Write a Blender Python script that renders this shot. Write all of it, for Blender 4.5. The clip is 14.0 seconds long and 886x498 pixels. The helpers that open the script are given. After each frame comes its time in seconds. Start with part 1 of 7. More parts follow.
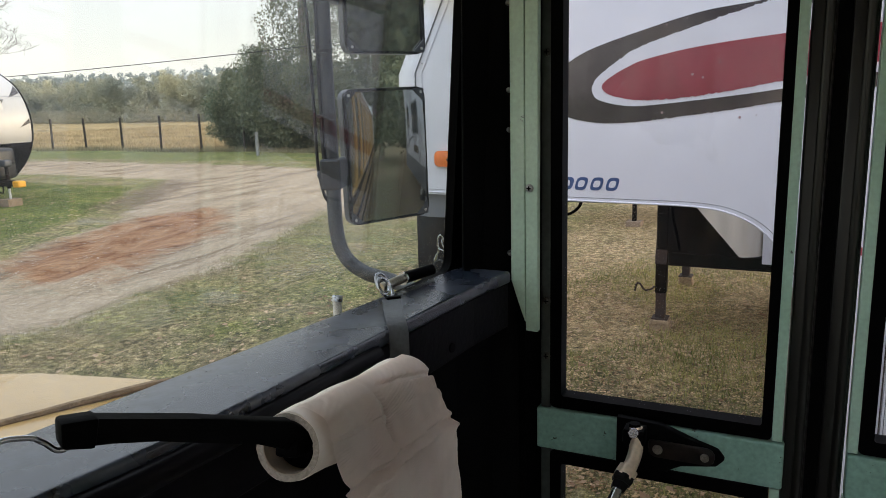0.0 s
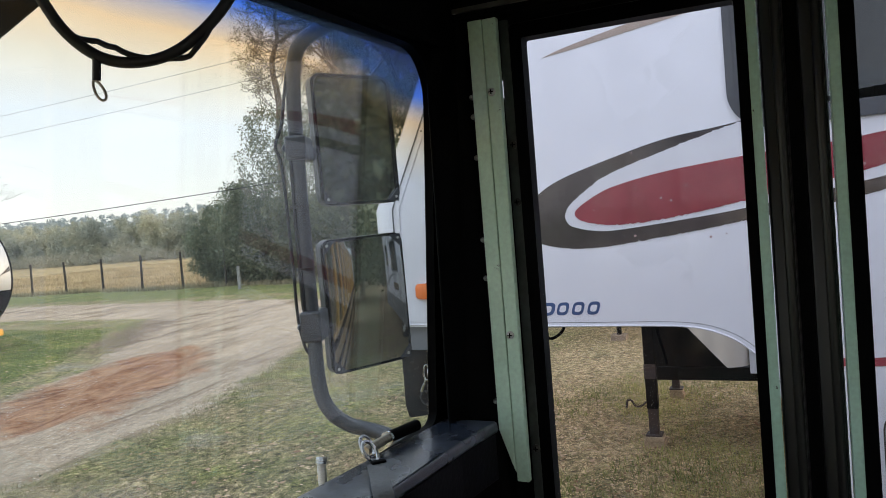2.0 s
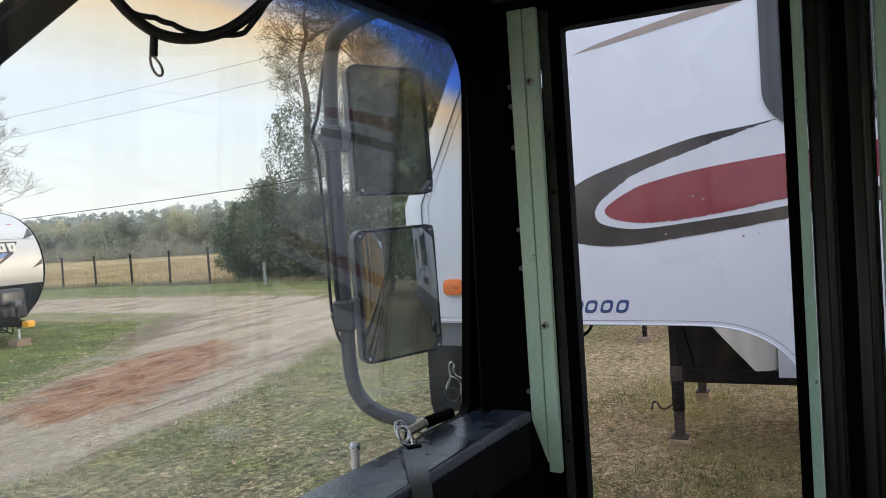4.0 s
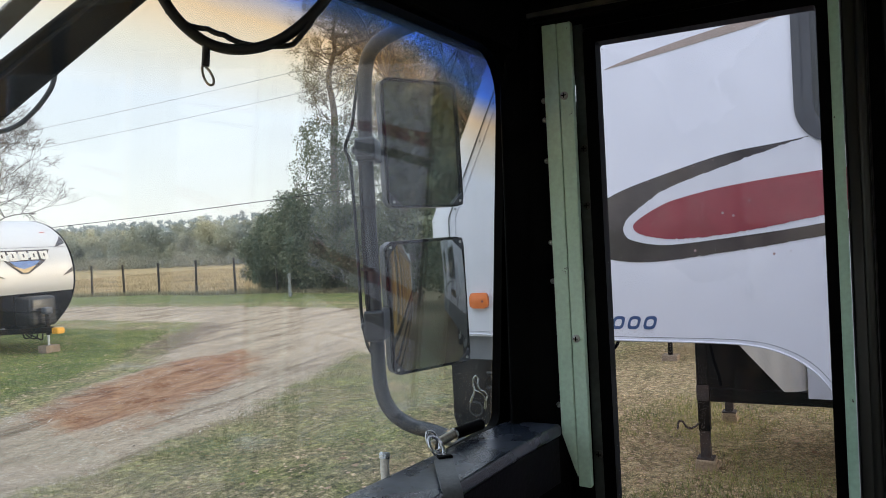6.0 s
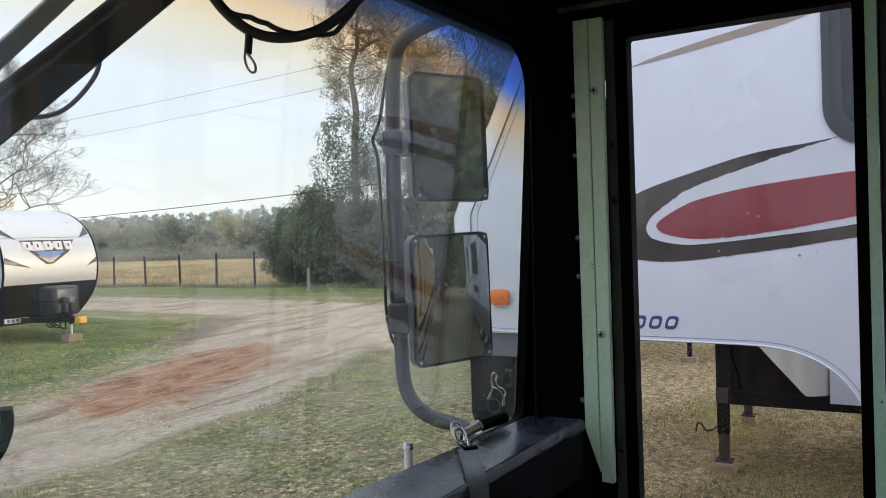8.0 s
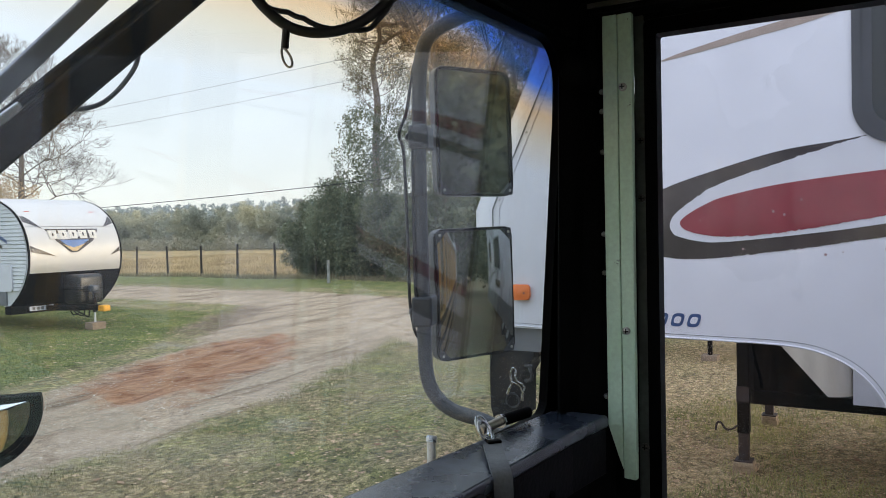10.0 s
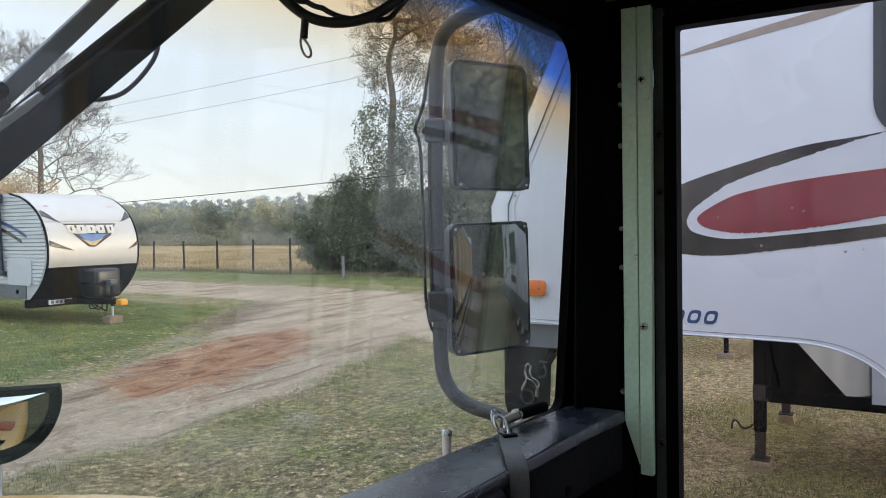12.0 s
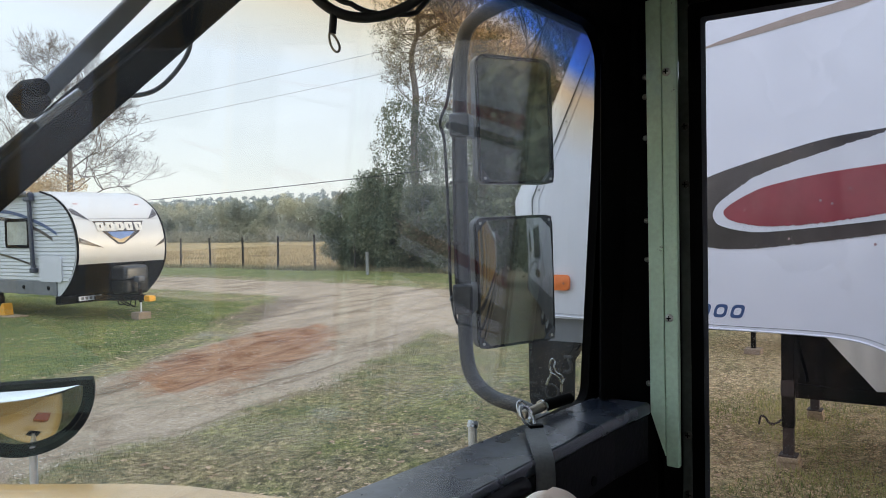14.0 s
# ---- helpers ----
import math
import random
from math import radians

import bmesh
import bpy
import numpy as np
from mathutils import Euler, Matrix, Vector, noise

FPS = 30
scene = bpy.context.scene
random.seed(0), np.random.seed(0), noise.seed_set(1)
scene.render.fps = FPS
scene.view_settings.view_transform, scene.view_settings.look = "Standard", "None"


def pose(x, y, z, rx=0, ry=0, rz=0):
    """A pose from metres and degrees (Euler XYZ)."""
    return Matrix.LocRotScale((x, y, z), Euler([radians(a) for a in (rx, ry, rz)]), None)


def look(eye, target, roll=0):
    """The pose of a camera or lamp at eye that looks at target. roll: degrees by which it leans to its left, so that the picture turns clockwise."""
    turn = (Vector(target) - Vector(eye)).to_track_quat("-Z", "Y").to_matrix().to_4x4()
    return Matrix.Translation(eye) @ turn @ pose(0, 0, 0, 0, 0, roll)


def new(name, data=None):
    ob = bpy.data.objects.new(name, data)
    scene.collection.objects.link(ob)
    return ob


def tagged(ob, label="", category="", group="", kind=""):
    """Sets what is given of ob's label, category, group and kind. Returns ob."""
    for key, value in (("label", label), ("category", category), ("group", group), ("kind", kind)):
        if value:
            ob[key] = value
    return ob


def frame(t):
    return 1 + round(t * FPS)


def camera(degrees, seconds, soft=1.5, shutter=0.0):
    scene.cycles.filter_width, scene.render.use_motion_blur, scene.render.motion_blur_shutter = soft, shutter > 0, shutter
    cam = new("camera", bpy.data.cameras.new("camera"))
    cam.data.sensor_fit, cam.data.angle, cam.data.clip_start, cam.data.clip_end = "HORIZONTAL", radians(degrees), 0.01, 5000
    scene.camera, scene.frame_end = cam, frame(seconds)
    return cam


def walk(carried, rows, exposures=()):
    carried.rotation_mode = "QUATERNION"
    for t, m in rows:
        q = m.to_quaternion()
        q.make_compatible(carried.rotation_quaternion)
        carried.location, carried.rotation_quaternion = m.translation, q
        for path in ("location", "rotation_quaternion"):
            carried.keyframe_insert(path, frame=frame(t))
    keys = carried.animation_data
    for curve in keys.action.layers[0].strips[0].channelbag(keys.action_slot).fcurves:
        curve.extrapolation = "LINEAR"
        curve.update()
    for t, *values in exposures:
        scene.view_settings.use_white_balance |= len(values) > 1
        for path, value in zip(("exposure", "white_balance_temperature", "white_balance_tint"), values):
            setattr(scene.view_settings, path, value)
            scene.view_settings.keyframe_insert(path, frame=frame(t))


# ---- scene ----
cam = camera(61.3, 14.0, soft=0.8)
PATH = [
    (0, (0.021, -0.056, 2.19), (1.793, 0.785, 1.795), -1.5),
    (0.5, (0.014, -0.058, 2.182), (1.815, 0.715, 1.781), -1.5),
    (1, (0.011, -0.054, 2.183), (1.82, 0.699, 1.781), -1.5),
    (1.5, (0.015, -0.062, 2.212), (1.837, 0.714, 1.934), -2.3),
    (2, (0.028, -0.061, 2.235), (1.859, 0.74, 2.159), -4.6),
    (2.5, (0.029, -0.054, 2.227), (1.855, 0.756, 2.144), -5.0),
    (3, (0.022, -0.051, 2.226), (1.844, 0.769, 2.127), -4.9),
    (3.5, (0.019, -0.048, 2.222), (1.833, 0.79, 2.134), -4.3),
    (6, (0.005, -0.037, 2.217), (1.783, 0.879, 2.186), -3.0),
    (6.5, (0.003, -0.033, 2.213), (1.774, 0.897, 2.184), -2.8),
    (7, (0.004, -0.032, 2.214), (1.768, 0.909, 2.184), -2.5),
    (7.5, (-0.001, -0.029, 2.21), (1.758, 0.922, 2.177), -2.3),
    (8, (-0.006, -0.028, 2.211), (1.748, 0.932, 2.175), -2.0),
    (10.5, (-0.016, -0.019, 2.212), (1.706, 0.997, 2.158), -1.1),
    (11, (-0.017, -0.017, 2.21), (1.699, 1.009, 2.154), -1.0),
    (11.5, (-0.014, -0.02, 2.211), (1.697, 1.014, 2.15), -1.0),
    (12, (-0.014, -0.018, 2.208), (1.694, 1.021, 2.148), -1.0),
    (12.5, (-0.022, -0.015, 2.205), (1.68, 1.034, 2.144), -1.1),
    (13, (-0.024, -0.016, 2.205), (1.668, 1.048, 2.142), -1.2),
    (13.5, (-0.027, -0.015, 2.203), (1.655, 1.066, 2.136), -1.3),
    (14, (-0.024, -0.021, 2.204), (1.65, 1.071, 2.134), -1.3),
]
EXPOSURES = ((0.0, 0.14, 6640, 10), (0.5, 0.26, 6440, 10), (1.0, 0.31, 6310, 10), (1.6, 0.24, 6300, 10), (2.4, 0.08, 6270, 10), (7.0, 0.08, 6190, 10), (10.5, 0.02, 6170, 10), (14.0, 0.0, 6160, 10))
walk(cam, [(t, look(eye, target, roll)) for t, eye, target, roll in PATH], EXPOSURES)

# ---- light ----
SUN_FROM = Vector((0.45, -1.0, 0.0)).normalized()
SUN_EL = 9.0
world = bpy.data.worlds.new("world")
scene.world = world
world.use_nodes = True
wn, wl = world.node_tree.nodes, world.node_tree.links
sky = wn.new("ShaderNodeTexSky")
sky.sky_type, sky.sun_disc = "NISHITA", False
sky.sun_elevation, sky.sun_rotation = radians(SUN_EL), math.atan2(SUN_FROM.x, SUN_FROM.y)
bg = wn["Background"]
bg.inputs[1].default_value = 0.05
cloud = wn.new("ShaderNodeBackground")
cloud.inputs[1].default_value = 0.96
co = wn.new("ShaderNodeTexCoord")
sep = wn.new("ShaderNodeSeparateXYZ")
ramp = wn.new("ShaderNodeValToRGB")
wl.new(co.outputs["Generated"], sep.inputs[0])
wl.new(sep.outputs[2], ramp.inputs[0])
ramp.color_ramp.elements[0].position, ramp.color_ramp.elements[0].color = 0.0, (0.995, 0.965, 0.93, 1)
ramp.color_ramp.elements[1].position, ramp.color_ramp.elements[1].color = 1.0, (2.05, 2.2, 2.5, 1)
for p, c in ((0.12, (0.99, 0.985, 1.0)), (0.32, (0.98, 1.02, 1.11))):
    e = ramp.color_ramp.elements.new(p)
    e.color = (*c, 1)
haze = wn.new("ShaderNodeTexNoise")
haze.inputs["Scale"].default_value, haze.inputs["Detail"].default_value = 2.2, 5
hm = wn.new("ShaderNodeMapping")
hm.inputs["Scale"].default_value = (1, 1, 4)
wl.new(co.outputs["Generated"], hm.inputs[0])
wl.new(hm.outputs[0], haze.inputs[0])
hr = wn.new("ShaderNodeMapRange")
hr.inputs[1].default_value, hr.inputs[2].default_value = 0.3, 0.7
hr.inputs[3].default_value, hr.inputs[4].default_value = 0.9, 1.08
wl.new(haze.outputs[0], hr.inputs[0])
hx = wn.new("ShaderNodeVectorMath")
hx.operation = "SCALE"
wl.new(ramp.outputs[0], hx.inputs[0])
wl.new(hr.outputs[0], hx.inputs["Scale"])
wl.new(hx.outputs[0], cloud.inputs[0])
wl.new(sky.outputs[0], bg.inputs[0])
both = wn.new("ShaderNodeAddShader")
wl.new(bg.outputs[0], both.inputs[0])
wl.new(cloud.outputs[0], both.inputs[1])
wl.new(both.outputs[0], wn["World Output"].inputs[0])

lamp = bpy.data.lights.new("sun", "SUN")
lamp.energy, lamp.angle, lamp.color = 2.0, radians(10), (1.0, 0.82, 0.60)
sun = new("sun", lamp)
sun.matrix_basis = look(SUN_FROM * 40 + Vector((0, 0, 40 * math.tan(radians(SUN_EL)))), (0, 0, 0))


# ---- materials ----
def mat(name, col, rough=0.6, metal=0.0, var=0.25, grain=60.0, stain=3.0, bump=0.15, stain_col=None, coat=0.0, stretch=(1, 1, 1), per_object=0.0, spec=0.5):
    m = bpy.data.materials.new(name)
    m.use_nodes = True
    n, l = m.node_tree.nodes, m.node_tree.links
    b = n["Principled BSDF"]
    tc = n.new("ShaderNodeTexCoord")
    mp = n.new("ShaderNodeMapping")
    mp.inputs["Scale"].default_value = stretch
    l.new(tc.outputs["Object"], mp.inputs[0])
    fine, wide = n.new("ShaderNodeTexNoise"), n.new("ShaderNodeTexNoise")
    fine.inputs["Scale"].default_value, fine.inputs["Detail"].default_value = grain, 4
    wide.inputs["Scale"].default_value, wide.inputs["Detail"].default_value = stain, 6
    for t in (fine, wide):
        l.new(mp.outputs[0], t.inputs[0])
    sc = stain_col or tuple(c * (1 - var) for c in col)
    wr = n.new("ShaderNodeMapRange")
    wr.inputs[1].default_value, wr.inputs[2].default_value = 0.42, 0.68
    l.new(wide.outputs[0], wr.inputs[0])
    mx = n.new("ShaderNodeMix")
    mx.data_type = "RGBA"
    mx.inputs[6].default_value, mx.inputs[7].default_value = (*col, 1), (*sc, 1)
    l.new(wr.outputs[0], mx.inputs[0])
    fr = n.new("ShaderNodeMapRange")
    fr.inputs[1].default_value, fr.inputs[2].default_value = 0.3, 0.7
    fr.inputs[3].default_value, fr.inputs[4].default_value = 1 - var * 0.6, 1 + var * 0.6
    l.new(fine.outputs[0], fr.inputs[0])
    vm = n.new("ShaderNodeVectorMath")
    vm.operation = "SCALE"
    l.new(mx.outputs[2], vm.inputs[0])
    l.new(fr.outputs[0], vm.inputs["Scale"])
    out = vm
    if per_object:
        oi = n.new("ShaderNodeObjectInfo")
        orr = n.new("ShaderNodeMapRange")
        orr.inputs[3].default_value, orr.inputs[4].default_value = 1 - per_object, 1 + per_object
        l.new(oi.outputs["Random"], orr.inputs[0])
        out = n.new("ShaderNodeVectorMath")
        out.operation = "SCALE"
        l.new(vm.outputs[0], out.inputs[0])
        l.new(orr.outputs[0], out.inputs["Scale"])
    l.new(out.outputs[0], b.inputs["Base Color"])
    rr = n.new("ShaderNodeMapRange")
    rr.inputs[3].default_value, rr.inputs[4].default_value = max(0.02, rough - 0.12), min(1, rough + 0.12)
    l.new(wide.outputs[0], rr.inputs[0])
    l.new(rr.outputs[0], b.inputs["Roughness"])
    b.inputs["Metallic"].default_value = metal
    b.inputs["Coat Weight"].default_value = coat
    b.inputs["Specular IOR Level"].default_value = spec
    if bump:
        bp = n.new("ShaderNodeBump")
        bp.inputs["Strength"].default_value, bp.inputs["Distance"].default_value = bump, 0.004
        l.new(fine.outputs[0], bp.inputs["Height"])
        l.new(bp.outputs[0], b.inputs["Normal"])
    return m


def leafy(name, col, col2, scale=0.4, single=1.0, clump=0.45):
    """Leaf surface: colour varies leaf by leaf, a little light comes through."""
    m = bpy.data.materials.new(name)
    m.use_nodes = True
    n, l = m.node_tree.nodes, m.node_tree.links
    b = n["Principled BSDF"]
    g = n.new("ShaderNodeNewGeometry")
    mx = n.new("ShaderNodeMix")
    mx.data_type = "RGBA"
    mx.inputs[6].default_value, mx.inputs[7].default_value = (*col, 1), (*col2, 1)
    tone = n.new("ShaderNodeTexNoise")
    tone.inputs["Scale"].default_value, tone.inputs["Detail"].default_value = scale, 3
    l.new(g.outputs["Position"], tone.inputs[0])
    tm = n.new("ShaderNodeMapRange")
    tm.inputs[1].default_value, tm.inputs[2].default_value, tm.inputs[3].default_value, tm.inputs[4].default_value = 0.32, 0.68, 0.5 - 0.5 * single - clump, 0.5 - 0.5 * single + clump
    l.new(tone.outputs[0], tm.inputs[0])
    ta = n.new("ShaderNodeMath")
    ta.operation, ta.use_clamp = "MULTIPLY_ADD", True
    ta.inputs[1].default_value = single
    l.new(g.outputs["Random Per Island"], ta.inputs[0])
    l.new(tm.outputs[0], ta.inputs[2])
    l.new(ta.outputs[0], mx.inputs[0])
    l.new(mx.outputs[2], b.inputs["Base Color"])
    b.inputs["Roughness"].default_value = 0.6
    tr = n.new("ShaderNodeBsdfTranslucent")
    l.new(mx.outputs[2], tr.inputs[0])
    ms = n.new("ShaderNodeMixShader")
    ms.inputs[0].default_value = 0.3
    l.new(b.outputs[0], ms.inputs[1])
    l.new(tr.outputs[0], ms.inputs[2])
    l.new(ms.outputs[0], n["Material Output"].inputs[0])
    return m


def glass(name, tint=(0.965, 0.985, 0.98), dust=0.03, band=False, gloss=0.02):
    """A thin pane: clear or tinted passage, Fresnel gloss and a film of dust."""
    m = bpy.data.materials.new(name)
    m.use_nodes = True
    n, l = m.node_tree.nodes, m.node_tree.links
    tr, gl, df = n.new("ShaderNodeBsdfTransparent"), n.new("ShaderNodeBsdfGlossy"), n.new("ShaderNodeBsdfTranslucent")
    gl.inputs["Roughness"].default_value = 0.02
    tr.inputs[0].default_value = (*tint, 1)
    df.inputs[0].default_value = (0.72, 0.76, 0.78, 1)
    if band:
        g = n.new("ShaderNodeNewGeometry")
        s = n.new("ShaderNodeSeparateXYZ")
        l.new(g.outputs["Position"], s.inputs[0])
        wob = n.new("ShaderNodeTexNoise")
        wob.inputs["Scale"].default_value = 6
        l.new(g.outputs["Position"], wob.inputs[0])
        ad = n.new("ShaderNodeMath")
        ad.operation = "MULTIPLY_ADD"
        ad.inputs[1].default_value = 0.02
        l.new(wob.outputs[0], ad.inputs[0])
        sag = n.new("ShaderNodeMapRange")
        sag.interpolation_type = "SMOOTHSTEP"
        sag.inputs[1].default_value, sag.inputs[2].default_value = 0.80, 1.06
        sag.inputs[3].default_value, sag.inputs[4].default_value = 0.046, 0.100
        l.new(s.outputs[0], sag.inputs[0])
        sl = n.new("ShaderNodeMath")
        l.new(sag.outputs[0], sl.inputs[0])
        l.new(s.outputs[2], sl.inputs[1])
        l.new(sl.outputs[0], ad.inputs[2])
        mr = n.new("ShaderNodeMapRange")
        mr.inputs[1].default_value, mr.inputs[2].default_value = 2.405, 2.581
        l.new(ad.outputs[0], mr.inputs[0])
        cr = n.new("ShaderNodeValToRGB")
        el = cr.color_ramp.elements
        el[0].position, el[0].color = 0.0, (*tint, 1)
        el[1].position, el[1].color = 1.0, (0.19, 0.29, 0.66, 1)
        for p, c in ((0.28, (0.97, 0.92, 0.80)), (0.50, (0.97, 0.81, 0.60)), (0.62, (0.72, 0.68, 0.68)), (0.74, (0.24, 0.42, 0.84))):
            x = el.new(p)
            x.color = (*c, 1)
        l.new(mr.outputs[0], cr.inputs[0])
        l.new(cr.outputs[0], tr.inputs[0])
    lw_ = n.new("ShaderNodeLayerWeight")
    lw_.inputs[0].default_value = 0.5
    p5 = n.new("ShaderNodeMath")
    p5.operation = "POWER"
    p5.inputs[1].default_value = 5
    l.new(lw_.outputs["Facing"], p5.inputs[0])
    fz = n.new("ShaderNodeMath")
    fz.operation = "MULTIPLY_ADD"
    fz.inputs[1].default_value, fz.inputs[2].default_value = 1 - gloss, gloss
    l.new(p5.outputs[0], fz.inputs[0])
    a = n.new("ShaderNodeMixShader")
    l.new(fz.outputs[0], a.inputs[0])
    l.new(tr.outputs[0], a.inputs[1])
    l.new(gl.outputs[0], a.inputs[2])
    tc = n.new("ShaderNodeTexCoord")
    nz = n.new("ShaderNodeTexNoise")
    nz.inputs["Scale"].default_value, nz.inputs["Detail"].default_value = 7, 8
    l.new(tc.outputs["Object"], nz.inputs[0])
    dr = n.new("ShaderNodeMapRange")
    dr.inputs[1].default_value, dr.inputs[2].default_value = 0.35, 0.75
    dr.inputs[3].default_value, dr.inputs[4].default_value = dust * 0.4, dust * 1.8
    l.new(nz.outputs[0], dr.inputs[0])
    c = n.new("ShaderNodeMixShader")
    film = dr.outputs[0]
    if band:
        fm, fa = n.new("ShaderNodeMapRange"), n.new("ShaderNodeMath")
        fm.inputs[1].default_value, fm.inputs[2].default_value, fm.inputs[4].default_value = 0.45, 0.80, 0.10
        l.new(mr.outputs[0], fm.inputs[0])
        l.new(film, fa.inputs[0])
        l.new(fm.outputs[0], fa.inputs[1])
        film = fa.outputs[0]
    l.new(film, c.inputs[0])
    l.new(a.outputs[0], c.inputs[1])
    l.new(df.outputs[0], c.inputs[2])
    l.new(c.outputs[0], n["Material Output"].inputs[0])
    return m


M_black = mat("black_paint", (0.0022, 0.0022, 0.0025), 0.6, var=0.4, grain=220, stain=6, bump=0.1, stain_col=(0.0038, 0.0038, 0.0042), spec=0.035)
# Blue in the base colour helps the sky's sheen; dust smudges vary it.
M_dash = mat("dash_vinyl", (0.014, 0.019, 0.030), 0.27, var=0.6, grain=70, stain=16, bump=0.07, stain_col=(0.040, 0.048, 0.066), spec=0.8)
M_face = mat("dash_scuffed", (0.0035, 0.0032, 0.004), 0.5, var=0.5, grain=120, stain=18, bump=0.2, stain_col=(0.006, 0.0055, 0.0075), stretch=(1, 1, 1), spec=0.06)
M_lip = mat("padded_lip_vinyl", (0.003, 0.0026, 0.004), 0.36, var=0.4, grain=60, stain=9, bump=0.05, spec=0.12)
M_rubber = mat("black_rubber", (0.0018, 0.0018, 0.002), 0.5, var=0.3, grain=90, stain=9, bump=0.0, spec=0.03)
M_green = mat("mint_paint", (0.47, 0.68, 0.56), 0.42, var=0.12, grain=150, stain=5, bump=0.12, stain_col=(0.37, 0.57, 0.45))
def chipped(m, scale, level, col):
    """Small chips of the coat that show what lies under it."""
    n, l = m.node_tree.nodes, m.node_tree.links
    s = n["Principled BSDF"].inputs["Base Color"]
    was = s.links[0].from_socket
    tc, nz, mr, mx = n.new("ShaderNodeTexCoord"), n.new("ShaderNodeTexNoise"), n.new("ShaderNodeMapRange"), n.new("ShaderNodeMix")
    nz.inputs["Scale"].default_value, nz.inputs["Detail"].default_value, nz.inputs["Roughness"].default_value = scale, 5, 0.7
    l.new(tc.outputs["Object"], nz.inputs[0])
    mr.inputs[1].default_value, mr.inputs[2].default_value = level, level + 0.03
    l.new(nz.outputs[0], mr.inputs[0])
    mx.data_type = "RGBA"
    l.new(mr.outputs[0], mx.inputs[0])
    l.new(was, mx.inputs[6])
    mx.inputs[7].default_value = (*col, 1)
    l.new(mx.outputs[2], s)


chipped(M_dash, 26, 0.60, (0.010, 0.010, 0.013))
chipped(M_green, 55, 0.69, (0.10, 0.12, 0.10))
# Mint paint lightened for the post to carry windshield light; the chips are wear.
M_mintpost_lit = mat("mint_paint_lit", (0.58, 0.75, 0.60), 0.40, var=0.12, grain=150, stain=5, bump=0.1, stain_col=(0.48, 0.66, 0.51))
chipped(M_mintpost_lit, 48, 0.675, (0.12, 0.14, 0.12))
M_rail = mat("worn_teal_paint", (0.27, 0.46, 0.385), 0.4, var=0.25, grain=120, stain=8, bump=0.12, stain_col=(0.20, 0.36, 0.29))
chipped(M_rail, 42, 0.66, (0.05, 0.06, 0.05))
M_jamb = mat("worn_green_paint", (0.045, 0.055, 0.048), 0.5, var=0.4, grain=90, stain=9, bump=0.2, stain_col=(0.02, 0.022, 0.02))
M_screw = mat("screw_steel", (0.62, 0.63, 0.60), 0.4, 0.9, var=0.3, grain=400, stain=60)
M_darkscrew = mat("dark_screw", (0.06, 0.058, 0.05), 0.45, 0.5, var=0.4, grain=300, stain=60)
M_nut = mat("dull_zinc_nut", (0.34, 0.345, 0.32), 0.5, 0.6, var=0.4, grain=300, stain=60)
M_steel = mat("bright_steel", (0.55, 0.56, 0.58), 0.25, 1.0, var=0.2, grain=200, stain=12, bump=0.08)
M_cast = mat("cast_plated_joint", (0.85, 0.68, 0.52), 0.32, 0.45, var=0.2, grain=120, stain=25, bump=0.1)
M_brass = mat("aged_plated_steel", (0.42, 0.38, 0.30), 0.35, 0.9, var=0.3, grain=200, stain=30)
M_tube = mat("black_mirror_tube", (0.035, 0.04, 0.05), 0.35, var=0.3, grain=60, stain=8, bump=0.02)
M_paper = mat("paper_towel", (0.90, 0.80, 0.72), 0.9, var=0.1, grain=40, stain=8, bump=0.3, stain_col=(0.76, 0.66, 0.58))
M_card = mat("cardboard_core", (0.52, 0.42, 0.33), 0.9, var=0.2, grain=120, stain=10)
M_yellow = mat("faded_bus_yellow", (0.52, 0.31, 0.085), 0.32, var=0.15, grain=40, stain=2.5, bump=0.05, stain_col=(0.44, 0.27, 0.09), coat=0.5)
M_white = mat("trailer_gelcoat", (0.635, 0.645, 0.72), 0.28, var=0.05, grain=8, stain=1.2, bump=0.0, stain_col=(0.615, 0.625, 0.705), coat=0.3)
M_white2 = mat("trailer_cap_gelcoat", (0.70, 0.77, 0.80), 0.25, var=0.05, grain=8, stain=1.0, bump=0.02, stain_col=(0.64, 0.71, 0.75), coat=0.3)
M_dkvinyl = mat("charcoal_decal", (0.052, 0.044, 0.048), 0.14, var=0.25, grain=14, stain=1.6, bump=0.01, stain_col=(0.085, 0.068, 0.06))
M_tan = mat("tan_decal", (0.36, 0.29, 0.26), 0.45, var=0.15, grain=14, stain=2)
M_red = mat("maroon_decal", (0.225, 0.036, 0.055), 0.14, var=0.2, grain=9, stain=1.4, bump=0.01, stain_col=(0.28, 0.06, 0.078))
M_blue = mat("navy_decal", (0.035, 0.075, 0.20), 0.4, var=0.2, grain=30, stain=4)
M_armgrey = mat("wiper_arm_grey", (0.32, 0.35, 0.42), 0.45, var=0.2, grain=80, stain=5, bump=0.02)
M_seal = mat("bulb_seal_rubber", (0.009, 0.008, 0.007), 0.34, var=0.3, grain=60, stain=6, bump=0.0, stretch=(1, 1, 0.2), spec=0.45)
M_grey = mat("grey_plastic", (0.16, 0.17, 0.19), 0.5, var=0.2, grain=80, stain=5)
M_cover_grey = mat("dark_grey_plastic", (0.062, 0.066, 0.08), 0.45, var=0.2, grain=80, stain=5)
M_frame = mat("chassis_black", (0.006, 0.0055, 0.0055), 0.6, var=0.5, grain=60, stain=4, bump=0.3, stain_col=(0.022, 0.015, 0.011), spec=0.1)
chipped(M_frame, 24, 0.685, (0.30, 0.27, 0.24))
